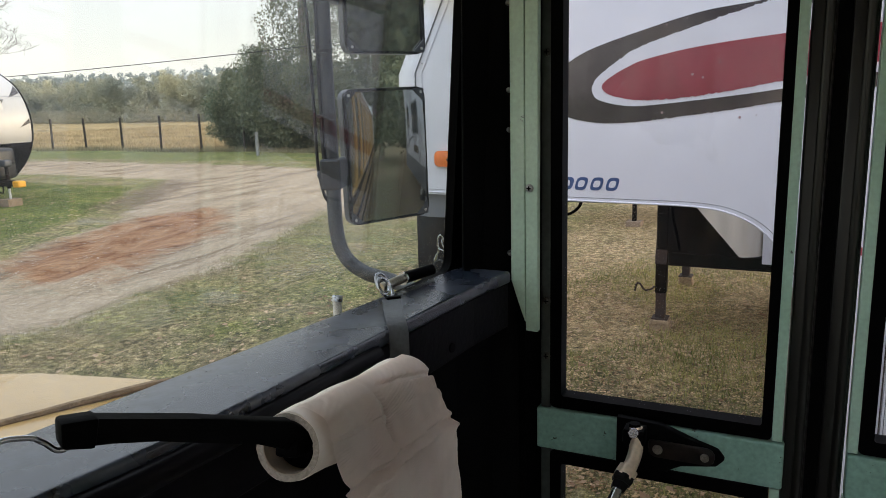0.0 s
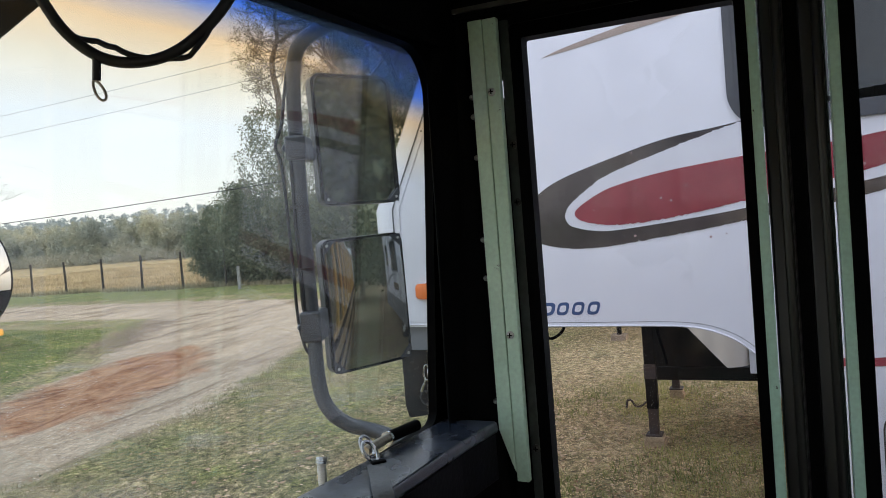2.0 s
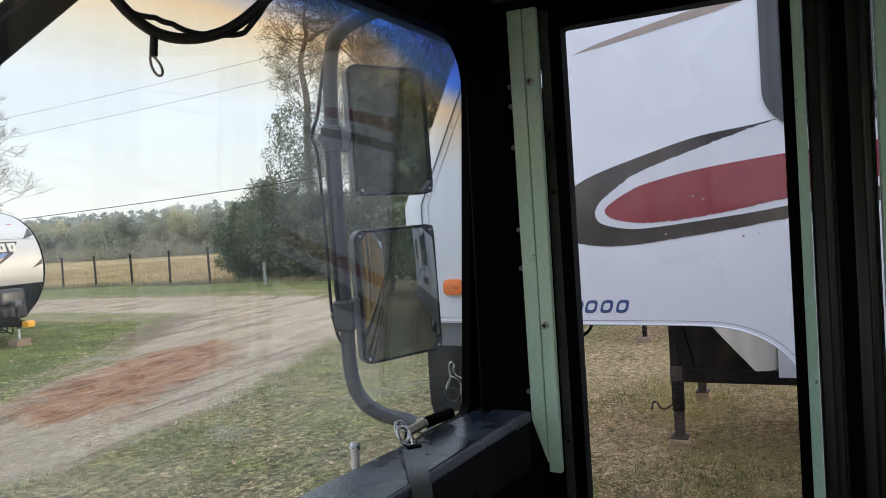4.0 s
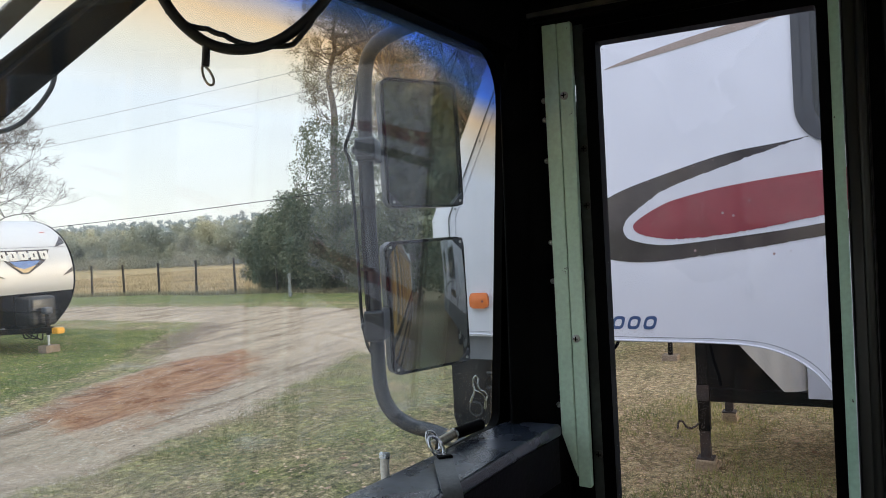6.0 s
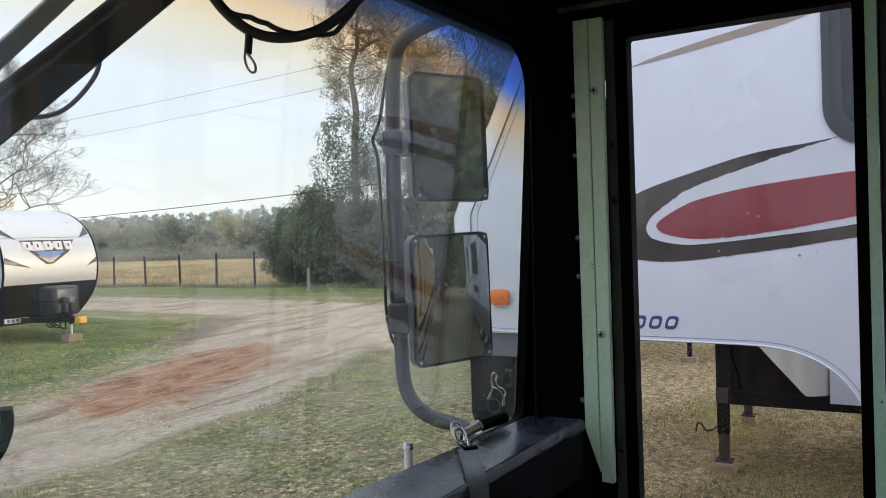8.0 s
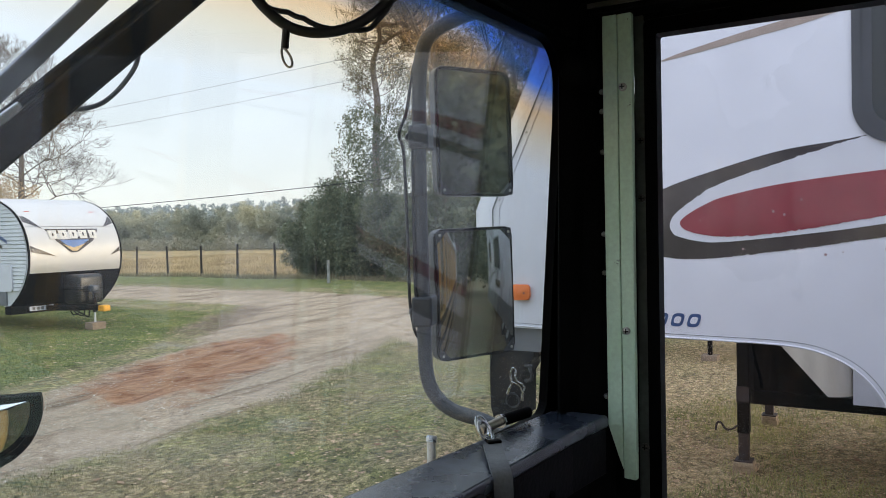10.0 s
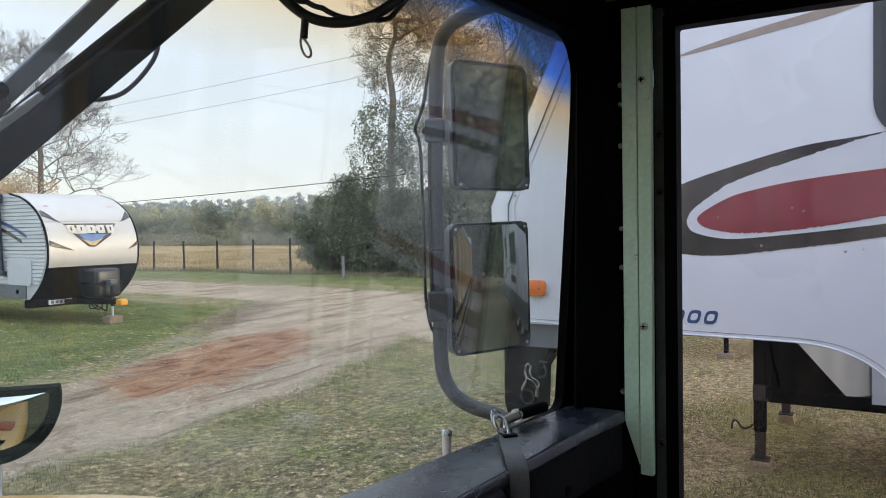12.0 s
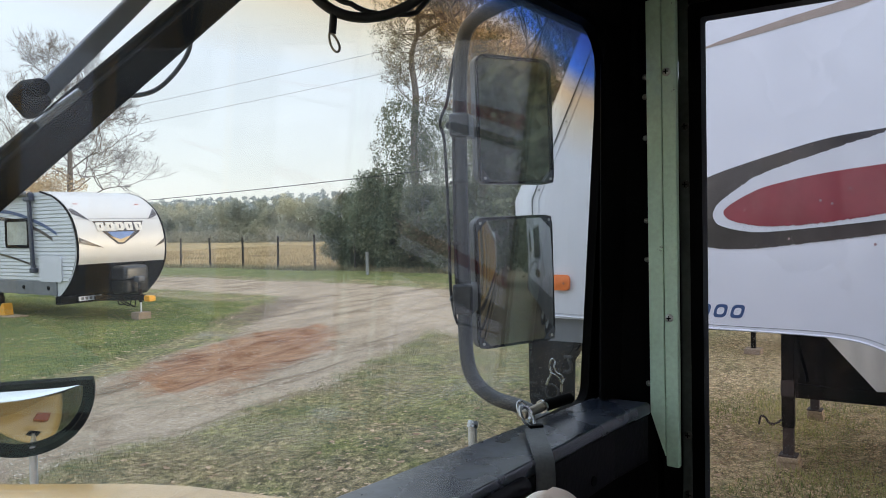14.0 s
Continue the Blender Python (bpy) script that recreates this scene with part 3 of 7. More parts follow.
def masks(x, y):
    near = np.interp(x, *zip(*ROAD_NEAR))
    far = np.interp(x, *zip(*ROAD_FAR))
    branch = smooth01(-1.0, 1.0, np.minimum(y - near, far - y)) * smooth01(19.5, 18.0, x)
    west = np.where(y > 17, 17.2, 17.2 - (17 - y) * 0.55)
    main = smooth01(-1.0, 1.0, np.minimum(x - west, 21.9 - 0.14 * np.maximum(0, 20 - y) - x)) * smooth01(4.0, 9.5, y)
    gravel = np.maximum(branch, main)
    d = np.abs((y - 9.75) - 0.36 * (x - 8.3))
    dirt = smooth01(2.3, 0.1, d) * smooth01(5.0, 7.6, x) * smooth01(14.6, 9.8, x)
    mud_and_shade = smooth01(1.7, 0.2, np.abs((y - 15.2) - 0.55 * (x - 14.6))) * smooth01(9.4, 12.4, x) * smooth01(19.0, 16.0, x)
    lawn = smooth01(0.3, 1.5, y - far) * smooth01(1.0, 2.5, 17.0 - x) * 0.75
    lawn = np.maximum(lawn, smooth01(22.4, 23.4, x) * smooth01(28.5, 27.0, x) * 0.6)
    # Behind the bus, green and mud colours darken the ground in place of shade.
    lawn = np.maximum(lawn, smooth01(-3.4, -5.0, y) * smooth01(-60, -40, y) * 0.3)
    mud_and_shade = np.maximum(mud_and_shade, smooth01(-3.4, -5.5, y) * smooth01(-60, -40, y))
    field = smooth01(27.6, 29.0, x + 0.01 * (y - 30))
    return gravel * 0.98, dirt, mud_and_shade * 0.58, lawn, field * 0.95, smooth01(5.5, 2.5, y) * smooth01(-5.0, -3.2, y) * smooth01(4.4, 6.4, x) * 0.58


def build_ground():
    def lines(lo, hi, step, reach):
        a = list(np.arange(lo, hi + 1e-6, step))
        s = step
        while a[-1] < reach:
            s *= 1.18
            a.append(a[-1] + s)
        s = step
        while a[0] > -reach:
            s *= 1.18
            a.insert(0, a[0] - s)
        return np.array(a)

    xs, ys = lines(-2, 30, 0.13, 1400), lines(-4, 34, 0.13, 1400)
    gx, gy = np.meshgrid(xs, ys, indexing="ij")
    z = 0.018 * np.sin(gx * 1.9 + 0.7 * gy) * np.cos(gy * 1.3) + 0.02 * np.sin(gx * 0.63) * np.sin(gy * 0.71 + 1)
    gravel, dirt, mud_and_shade, lawn, field, litter = masks(gx, gy)
    across, along_ = (gy - 9.75) - 0.36 * (gx - 8.3), gx + 0.36 * gy
    ridge = np.sin(6.5 * across + 0.8 * np.sin(0.9 * along_)) + 0.6 * np.sin(13.0 * across + 1.3 * np.sin(1.7 * along_ + 1.0)) + 0.5 * np.sin(3.1 * along_) * np.sin(9.0 * across + along_)
    z += 0.038 * dirt * ridge + 0.02 * dirt - 0.03 * gravel + 0.016 * gravel * (np.sin(5.0 * across + 0.5 * np.sin(along_)) + 0.7 * np.sin(11.0 * across + 1.1 * np.sin(0.6 * along_)))
    fade = smooth01(70, 40, np.hypot(gx - 15, gy - 15))
    z *= fade
    verts = np.stack([gx.ravel(), gy.ravel(), z.ravel()], 1)
    a, b = len(xs), len(ys)
    i, j = np.meshgrid(np.arange(a - 1), np.arange(b - 1), indexing="ij")
    q = (i * b + j).ravel()
    faces = np.stack([q, q + b, q + b + 1, q + 1], 1)
    me = bpy.data.meshes.new("ground")
    me.from_pydata(verts.tolist(), [], faces.tolist())
    for name, v in (("gravel", gravel), ("dirt", dirt), ("mud_and_shade", mud_and_shade), ("lawn", lawn), ("field", field), ("litter", litter)):
        at = me.attributes.new(name, "FLOAT", "POINT")
        at.data.foreach_set("value", v.ravel().astype(np.float32))
    for p in me.polygons:
        p.use_smooth = True
    me.materials.append(M_ground)
    return tagged(new("ground", me), "dry grass ground with gravel track and red dirt", "ground", kind="structure")


ground = build_ground()


def scatter(name, material, count, area, label, size, tall, keep, seed, flat_=False):
    """Many small blades, leaves or stones on the ground, one object."""
    rng = np.random.default_rng(seed)
    x0, x1, y0, y1 = area
    x = x0 + (x1 - x0) * rng.random(count) ** 1.25
    y = y0 + (y1 - y0) * rng.random(count)
    ok = keep(x, y, rng.random(count))
    x, y = x[ok], y[ok]
    k = len(x)
    ang, s = rng.random(k) * 2 * np.pi, size * (0.5 + rng.random(k))
    z = 0.02 * np.sin(x * 0.63) * np.sin(y * 0.71 + 1) + 0.018 * np.sin(x * 1.9 + 0.7 * y) * np.cos(y * 1.3)
    ca, sa = np.cos(ang), np.sin(ang)
    if flat_:
        tilt = (rng.random((k, 4)) - 0.2) * size * 0.5
        shape = np.array([(-1, 0.0), (-0.1, -0.55), (1, 0.05), (0.1, 0.6)])
        pts = np.stack([np.stack([x + s * (u * ca - v * sa), y + s * (u * sa + v * ca), z + 0.008 + np.abs(tilt[:, n])], 1) for n, (u, v) in enumerate(shape)], 1).reshape(-1, 3)
        idx = np.arange(k)[:, None] * 4 + np.array([0, 1, 2, 3])
    else:
        h = tall * (0.4 + rng.random(k))
        lean = (rng.random((k, 2)) - 0.5) * tall * 1.2
        pts = np.stack([np.stack([x - s * ca, y - s * sa, z - 0.01], 1), np.stack([x + s * ca, y + s * sa, z - 0.01], 1), np.stack([x + lean[:, 0], y + lean[:, 1], z + h], 1)], 1).reshape(-1, 3)
        idx = np.arange(k)[:, None] * 3 + np.array([0, 1, 2])
    ob = raw(name, pts.tolist(), idx.tolist(), material)
    return tagged(ob, label, name.replace("_", " "), kind="stuff")


def off_track(x, y, r):
    g, d, *_ = masks(x, y)
    return (g * 0.9 + d < 0.3 + 0.35 * r) & ~((x < 1.3) & (y < 1.4))


scatter("dry_grass", M_blade, 190000, (1.2, 15, -2.5, 9.5), "short dry yellow-green grass on the ground", 0.0029, 0.026, off_track, 1)
scatter("green_grass", M_lawn, 110000, (4, 17.5, 8.5, 26), "short green grass beside the gravel track", 0.006, 0.032, lambda x, y, r: masks(x, y)[3] > 0.25 + 0.3 * r, 2)
scatter("dead_leaves", M_litter, 9000, (3.4, 14, -2.5, 8.6), "dry brown leaves lying on the grass", 0.021, 0, lambda x, y, r: off_track(x, y, r) & (r < 0.12 + 0.88 * smooth01(6.0, 1.5, y)), 3, True)
scatter("large_leaves", M_litter, 300, (3.4, 9, -1.5, 6.2), "large dry brown leaves lying on the grass", 0.036, 0, off_track, 7, True)
scatter("grass_tufts", M_tuft, 90000, (1.5, 10, -2.0, 3.2), "green grass tufts among fallen leaves", 0.0042, 0.055, lambda x, y, r: off_track(x, y, r) & (np.sin(x * 2.1 + 1.3 * y) + np.sin(y * 3.3 - x) + 0.6 * np.sin(x * 7.7) * np.sin(y * 8.9) > 2.6 * r - 0.9), 8)
scatter("leaf_litter", M_litter2, 32000, (3.8, 10, -1.8, 3.4), "crisp pale and brown leaf litter on the ground", 0.0125, 0, off_track, 14, True)
scatter("fallen_leaves", M_litter, 2600, (1.2, 11, 1.0, 8.0), "small dry leaves scattered over the grass", 0.017, 0, off_track, 11, True)
scatter("lawn_leaves", M_litter, 2600, (5, 17, 9.5, 19), "pale fallen leaves on the green grass", 0.034, 0, lambda x, y, r: masks(x, y)[3] > 0.2, 12, True)
scatter("dirt_clods", M_clod, 2600, (4.5, 14, 8.0, 12.5), "reddish clods of earth on the track", 0.026, 0, lambda x, y, r: masks(x, y)[1] > 0.3 + 0.4 * r, 13, True)
scatter("gravel_stones", M_pebble, 15000, (2.5, 15, 6.5, 15), "pale gravel stones on the dirt track", 0.014, 0, lambda x, y, r: (masks(x, y)[0] > 0.4) & (masks(x, y)[1] < 0.5), 4, True)

scatter("pale_stones", M_pebble, 9000, (3.0, 12, 7.2, 12.0), "pale broken stones lying on the red dirt", 0.016, 0, lambda x, y, r: (masks(x, y)[1] > 0.25) & (np.sin(x * 1.7 + 2.2 * y) + np.sin(y * 3.1 - 0.6 * x) > 2.4 * r - 0.8), 15, True)
scatter("field_grass", M_straw, 60000, (28.6, 62, 14, 62), "dry straw-coloured grass standing in the field", 0.022, 0.17, lambda x, y, r: masks(x, y)[4] > 0.3, 16)
scatter("fence_weeds", M_weed, 26000, (27.0, 29.4, 16, 60), "grey-green weeds growing along the fence", 0.016, 0.20, lambda x, y, r: np.abs(x - 27.87) < 0.9 * r, 17)

# ---- bus shell ----
CX = -0.03  # the bus's middle


def shield(s, z, off=0.0, left=False):
    """A place on the canted windshield: s metres in from its outer edge, z up, off metres outwards."""
    x, y = 1.054 - 0.999 * s + 0.044 * off, 0.426 + 0.044 * s - 0.07 * (z - 1.93) + 0.999 * off
    return Vector((2 * CX - x if left else x, y, z))


def pane_at(s, z, off=0.0, left=False):
    """A place on the glass itself, which sits on the outer side of its frame and is raked a little more."""
    x, y = 1.054 - 0.998 * s + 0.06 * off, 0.456 + 0.06 * s - 0.075 * (z - 1.93) + off
    return Vector((2 * CX - x if left else x, y, z))


def on_shield(outline, lo, hi, left=False):
    bm = slab(outline, "y", lo, hi)
    for v in bm.verts:
        v.co = shield(v.co.x, v.co.z, v.co.y, left)
    return bm


S_END = (1.054 - CX) / 0.999
for k, left in enumerate((False, True)):
    win = thing(f"window_{k + 1}", shield(0.5, 1.92, 0, left), "flat canted windshield pane with tinted shade band at top", "window", kind="structure")
    sheet = slab(rounded(-0.045, 1.900, S_END - 0.004, 2.515, (0.01, 0.080, 0.02, 0.01)), "y", 0.0, 0.004)
    for v in sheet.verts:
        v.co = pane_at(v.co.x, v.co.z, v.co.y, left)
    part("pane", sheet, M_shield, win, "dusty clear glass with amber and blue shade band")
    gasket = ring(rounded(-0.055, 1.890, S_END, 2.512, (0.012, 0.090, 0.025, 0.012), 6), rounded(-0.006, 1.925, S_END - 0.022, 2.488, (0.01, 0.078, 0.02, 0.01), 6), "y", -0.002, 0.012)
    for v in gasket.verts:
        v.co = shield(v.co.x, v.co.z, v.co.y, left)
    part("window_gasket", gasket, M_rubber, win, "black rubber glazing gasket", True)
    hdr = thing(f"wall_front_{k + 1}", shield(0.5, 2.5, 0, left), "black painted panel above and below the windshield", "wall", kind="structure")
    part("header_panel", on_shield([(-0.06, 2.495), (S_END, 2.495), (S_END, 2.80), (-0.06, 2.80)], -0.012, 0.05, left), M_black, hdr)
    part("firewall_panel", on_shield([(-0.10, 0.90), (S_END, 0.90), (S_END, 1.84), (-0.10, 1.84)], -0.03, 0.02, left), M_black, hdr)


def pillar(name, low, high, z0, z1):
    bm = bmesh.new()
    a = [bm.verts.new((x, y, z0)) for x, y in low]
    b = [bm.verts.new((x, y, z1)) for x, y in high]
    bm.faces.new(a[::-1])
    bm.faces.new(b)
    for i in range(len(a)):
        bm.faces.new((a[i], a[(i + 1) % len(a)], b[(i + 1) % len(a)], b[i]))
    return bevel(bm, 0.004)


corner = part("wall_corner", pillar("p", [(1.0565, 0.421), (1.117, 0.352), (1.124, 0.335), (1.165, 0.335), (1.16, 0.47)], [(1.049, 0.384), (1.117, 0.350), (1.124, 0.335), (1.165, 0.335), (1.16, 0.44)], 0.9, 2.8), M_black)
tagged(corner, "black painted corner pillar with screws", "wall", kind="structure")
for z in (1.947, 2.14, 2.20, 2.327, 2.39, 2.42):
    part("nut", disc((1.119, 0.3475, z), (-0.92, -0.38, 0), 0.0042, 0.010, 8, 0.001), M_nut, corner, smooth=True)
corner_l = part("wall_corner", pillar("p", [(2 * CX - 1.066, 0.430), (2 * CX - 1.118, 0.354), (2 * CX - 1.165, 0.36), (2 * CX - 1.16, 0.47)], [(2 * CX - 1.056, 0.390), (2 * CX - 1.118, 0.350), (2 * CX - 1.165, 0.355), (2 * CX - 1.16, 0.44)], 0.9, 2.8), M_black)
tagged(corner_l, "black painted corner pillar", "wall", kind="structure")
tagged(part("wall_divider", box((CX - 0.025, 0.43, 1.90), (CX + 0.025, 0.53, 2.52), 0.006), M_black), "black windshield centre divider", "wall", kind="structure")

tagged(part("floor", box((-1.2, -9, 0.88), (1.16, 0.52, 0.94)), mat("floor_rubber", (0.36, 0.36, 0.34), 0.7, grain=80, stain=5)), "worn grey ribbed rubber bus floor", "floor", kind="structure")
M_ceil = mat("ceiling_paint", (0.78, 0.82, 0.79), 0.5, var=0.2, grain=30, stain=2)
arch = [(-1.25, 2.62), (-1.1, 2.80), (-0.7, 2.92), (CX, 2.97), (0.64, 2.92), (1.04, 2.80), (1.19, 2.62)]
tagged(part("ceiling", slab(arch + [(x, z + 0.03) for x, z in arch[::-1]], "y", -9, 0.50), M_ceil), "pale mint curved metal bus ceiling", "ceiling", kind="structure")
tagged(part("wall_rear", box((-1.25, -9.04, 0.5), (1.19, -9.0, 2.95)), M_ceil), "plain rear wall of the bus", "wall", kind="structure")


def bus_side(name, x, y1, inner, outer):
    """A bus side with its row of windows: panel below, posts, and the strip above."""
    sgn = 1 if outer > x else -1
    w = thing(name, (x, y1, 0.6), "yellow bus side with a row of windows and black rub rails", "wall", kind="structure")
    lo, hi = min(x, outer), max(x, outer)
    bits = [box((lo, -9, 0.45), (hi, y1, 1.56)), box((lo, -9, 2.50), (hi, y1, 2.66))]
    yy = y1
    while yy > -8.9:
        bits.append(box((lo, yy - 0.07, 1.55), (hi, yy, 2.51)))
        yy -= 0.72
    part("side_panel", join(*bits), M_yellow, w)
    for z in (0.78, 1.15, 1.47):
        part("rub_rail", box((outer - 0.004 if sgn > 0 else outer - 0.02, -9, z), (outer + 0.02 if sgn > 0 else outer + 0.004, y1 - 0.02, z + 0.07), 0.008), M_rubber, w)
    part("inner_panel", box((x - sgn * 0.012 if sgn > 0 else x, -9, 0.9), (x if sgn > 0 else x + 0.012, y1, 1.55)), inner, w)
    yy = y1 - 0.07
    while yy > -8.8:
        part("pane", box(((lo + hi) / 2 - 0.003, yy - 0.66, 1.55), ((lo + hi) / 2 + 0.003, yy + 0.01, 2.51)), M_pane, w, "side window glass")
        yy -= 0.72
    return w


bus_side("wall_right", 1.14, -0.57, M_green, 1.18)
bus_side("wall_left", -1.2, 0.36, M_green, -1.24)
head = thing("wall_door_head", (1.15, 0, 2.53), "black panel over the folding door with worn edge", "wall", kind="structure")
part("door_header", box((1.10, -0.57, 2.535), (1.17, 0.36, 2.66), 0.004), M_black, head)
part("worn_edge", box((1.094, -0.57, 2.545), (1.0995, 0.36, 2.552)), mat("worn_metal_edge", (0.12, 0.115, 0.10), 0.45, 0.6, var=0.5, grain=60, stain=30), head)
tagged(part("wall_step", box((1.12, -0.58, 0.40), (1.18, -0.50, 2.54), 0.004), M_black), "black door jamb of the bus", "wall", kind="structure")

# mint corner post beside the door
trim = thing("trim", (1.115, 0.33, 1.83), "mint green painted steel corner post with screws", "trim", kind="structure")
part("post_face", slab([(0.3410, 2.533), (0.3183, 2.533), (0.3183, 1.838), (0.3220, 1.850), (0.3410, 1.905)], "x", 1.106, 1.122, 0.0015), M_mintpost_lit, trim)
part("post_flange", slab([(0.3175, 2.533), (0.2965, 2.533), (0.2985, 1.823), (0.3175, 1.824)], "x", 1.108, 1.122, 0.0012), M_mintpost_lit, trim)
for z in (2.052, 2.4225):
    screw((1.108, 0.3105, z), (-1, 0, 0), 0.0062, trim)


for z0, z1 in ((0.6, 2.418), (2.447, 2.535)):
    part("backing", box((1.152, 0.296, z0), (1.164, 0.345, z1)), M_black, trim, "black backing strip")


# ---- folding door ----
def leaf(door, y0, y1, hinge_left):
    """One leaf, from y0 down to y1: hinge strip, stiles, rails, seals and two panes."""
    st = 0.0135
    a, b = (y0 - 0.022, y1 + st) if hinge_left else (y0 - st, y1 + 0.022)
    if hinge_left:
        hs = part("hinge_strip", box((1.134, y0 - 0.022, 0.60), (1.150, y0 - 0.0065, 2.533), 0.002), M_jamb, door, "worn dark green hinge strip")
        for z in (2.342, 2.254, 1.869, 1.777):
            screw((1.134, y0 - 0.016, z), (-1, 0, 0), 0.0062, hs, material=M_darkscrew)
        part("stile", box((1.132, y1, 1.69), (1.160, y1 + st, 2.533), 0.0015), M_green, door)
        part("stile", box((1.132, y1 - 0.001, 0.60), (1.160, y1 + st - 0.001, 1.615), 0.0015), M_green, door)
    else:
        part("stile", box((1.132, y0 - st, 1.69), (1.160, y0, 2.533), 0.0015), M_green, door)
        part("stile", box((1.132, y0 - st, 0.60), (1.160, y0, 1.615), 0.0015), M_green, door)
        part("hinge_strip", box((1.134, y1, 0.60), (1.150, y1 + 0.022, 2.533), 0.002), M_jamb, door)
    part("mid_rail", box((1.127, y1 - 0.004, 1.618), (1.163, y0 - 0.001, 1.688), 0.003), M_rail, door, "mint green painted middle rail")
    part("bottom_rail", box((1.130, y1, 0.60), (1.160, y0, 0.72), 0.003), M_green, door)
    for z0, z1 in ((1.690, 2.524), (0.725, 1.614)):
        part("seal", ring(rounded(b, z0, a, z1, 0.008), rounded(b + 0.0145, z0 + 0.0205, a - 0.0185, z1 - 0.022, 0.004), "x", 1.1335, 1.164), M_rubber, door, "black rubber glazing seal", True)
        part("pane", slab(rounded(b + 0.008, z0 + 0.014, a - 0.012, z1 - 0.014, 0.012), "x", 1.147, 1.151), M_pane, door, "slightly dusty clear glass")
    return door


door = thing("door_1", (1.145, 0.12, 0.6), "closed folding bus door, mint green with tall glass panes", "door", kind="structure")
leaf(door, 0.307, -0.062, True)
leaf(door, -0.145, -0.50, False)
for y, w, x in ((-0.0785, 0.031, 1.140), (-0.1265, 0.031, 1.142)):
    part("edge_seal", join(box((x, y - w / 2, 0.60), (x + 0.02, y + w / 2, 2.53), 0.006), tube([(x + 0.002, y - 0.006, 0.61), (x + 0.002, y - 0.006, 2.52)], 0.007, 10)), M_seal, door, "black rubber bulb seal between the leaves", True)
part("edge_seal", box((1.150, -0.112, 0.60), (1.165, -0.093, 2.53)), M_rubber, door)
part("top_rail", box((1.136, -0.50, 2.5255), (1.160, 0.306, 2.5345)), M_black, door)

# opener bracket and rod on the middle rail
M_linkplate = mat("worn_link_plate", (0.008, 0.0055, 0.005), 0.4, 0.1, var=0.5, grain=90, stain=30, bump=0.15, stain_col=(0.018, 0.012, 0.010), spec=0.25)
M_bolt = mat("dull_bolt", (0.30, 0.27, 0.24), 0.45, 0.8, var=0.3, grain=200, stain=40)
part("latch_plate", slab([(0.172, 1.700), (0.105, 1.697), (0.062, 1.680), (0.022, 1.669), (0.012, 1.656), (0.024, 1.643), (0.075, 1.638), (0.095, 1.620), (0.172, 1.616)], "x", 1.113, 1.1265, 0.003), M_black, door, "black opener bracket with two bolts", True)
part("link_plate", slab(rounded(0.026, 1.6445, 0.122, 1.672, (0.004, 0.012, 0.012, 0.012), 4), "x", 1.109, 1.1128, 0.001), M_linkplate, door, "worn dark brown link plate", True)
for y, z, r in ((0.108, 1.658, 0.0075), (0.040, 1.657, 0.0065)):
    part("bolt", join(disc((1.109, y, z), (-1, 0, 0), r, 0.002, 20), disc((1.1075, y, z), (-1, 0, 0), r * 0.62, 0.005, 6)), M_bolt, door)
part("clevis", join(box((1.085, 0.124, 1.668), (1.114, 0.157, 1.694), 0.004), disc((1.098, 0.141, 1.694), (0, 0, 1), 0.009, 0.006, 14)), M_black, door, smooth=True)
part("pin_head", disc((1.0845, 0.140, 1.690), (-1, 0, 0.25), 0.0085, 0.004, 6), M_steel, door, "bright pin head")
part("swivel", tube(spline([(1.098, 0.140, 1.694), (1.093, 0.137, 1.676), (1.084, 0.1365, 1.660), (1.072, 0.140, 1.645), (1.056, 0.147, 1.634)], 6), 0.0105, 16), M_cast, door, "bright plated swivel joint", True)
part("sleeve", tube([(1.066, 0.1425, 1.640), (1.054, 0.148, 1.631)], 0.0150, 16), M_cast, door, "plated sleeve", True)
part("locknut", join(disc((1.056, 0.147, 1.633), (-0.74, 0.22, -0.63), 0.0165, 0.012, 6), disc((1.048, 0.150, 1.626), (-0.74, 0.22, -0.63), 0.0125, 0.012, 6)), M_frame, door)
part("rod", tube([(1.050, 0.149, 1.628), (0.78, 0.235, 1.40)], 0.0080, 14), M_steel, door, "bright steel opener rod", True)

# ---- cowl ----
def cowl_out(x):
    return 0.418 + 0.13 * (1.1 - x)


def cowl_in(x):
    return float(np.interp(x, (0.0, 0.322, 0.39, 0.494, 0.75, 0.85, 0.998, 1.075), (0.46, 0.411, 0.396, 0.384, 0.366, 0.361, 0.347, 0.335)))


cowl = thing("dash_cowl", (0.55, 0.38, 1.86), "black vinyl-topped dash cowl under the windshield, scuffed face", "dashboard")
END_IN = 1.075
xs_ = (-1.10, -0.5, CX, 0.3, 0.43, 0.557, 0.7, 0.972, 1.075)


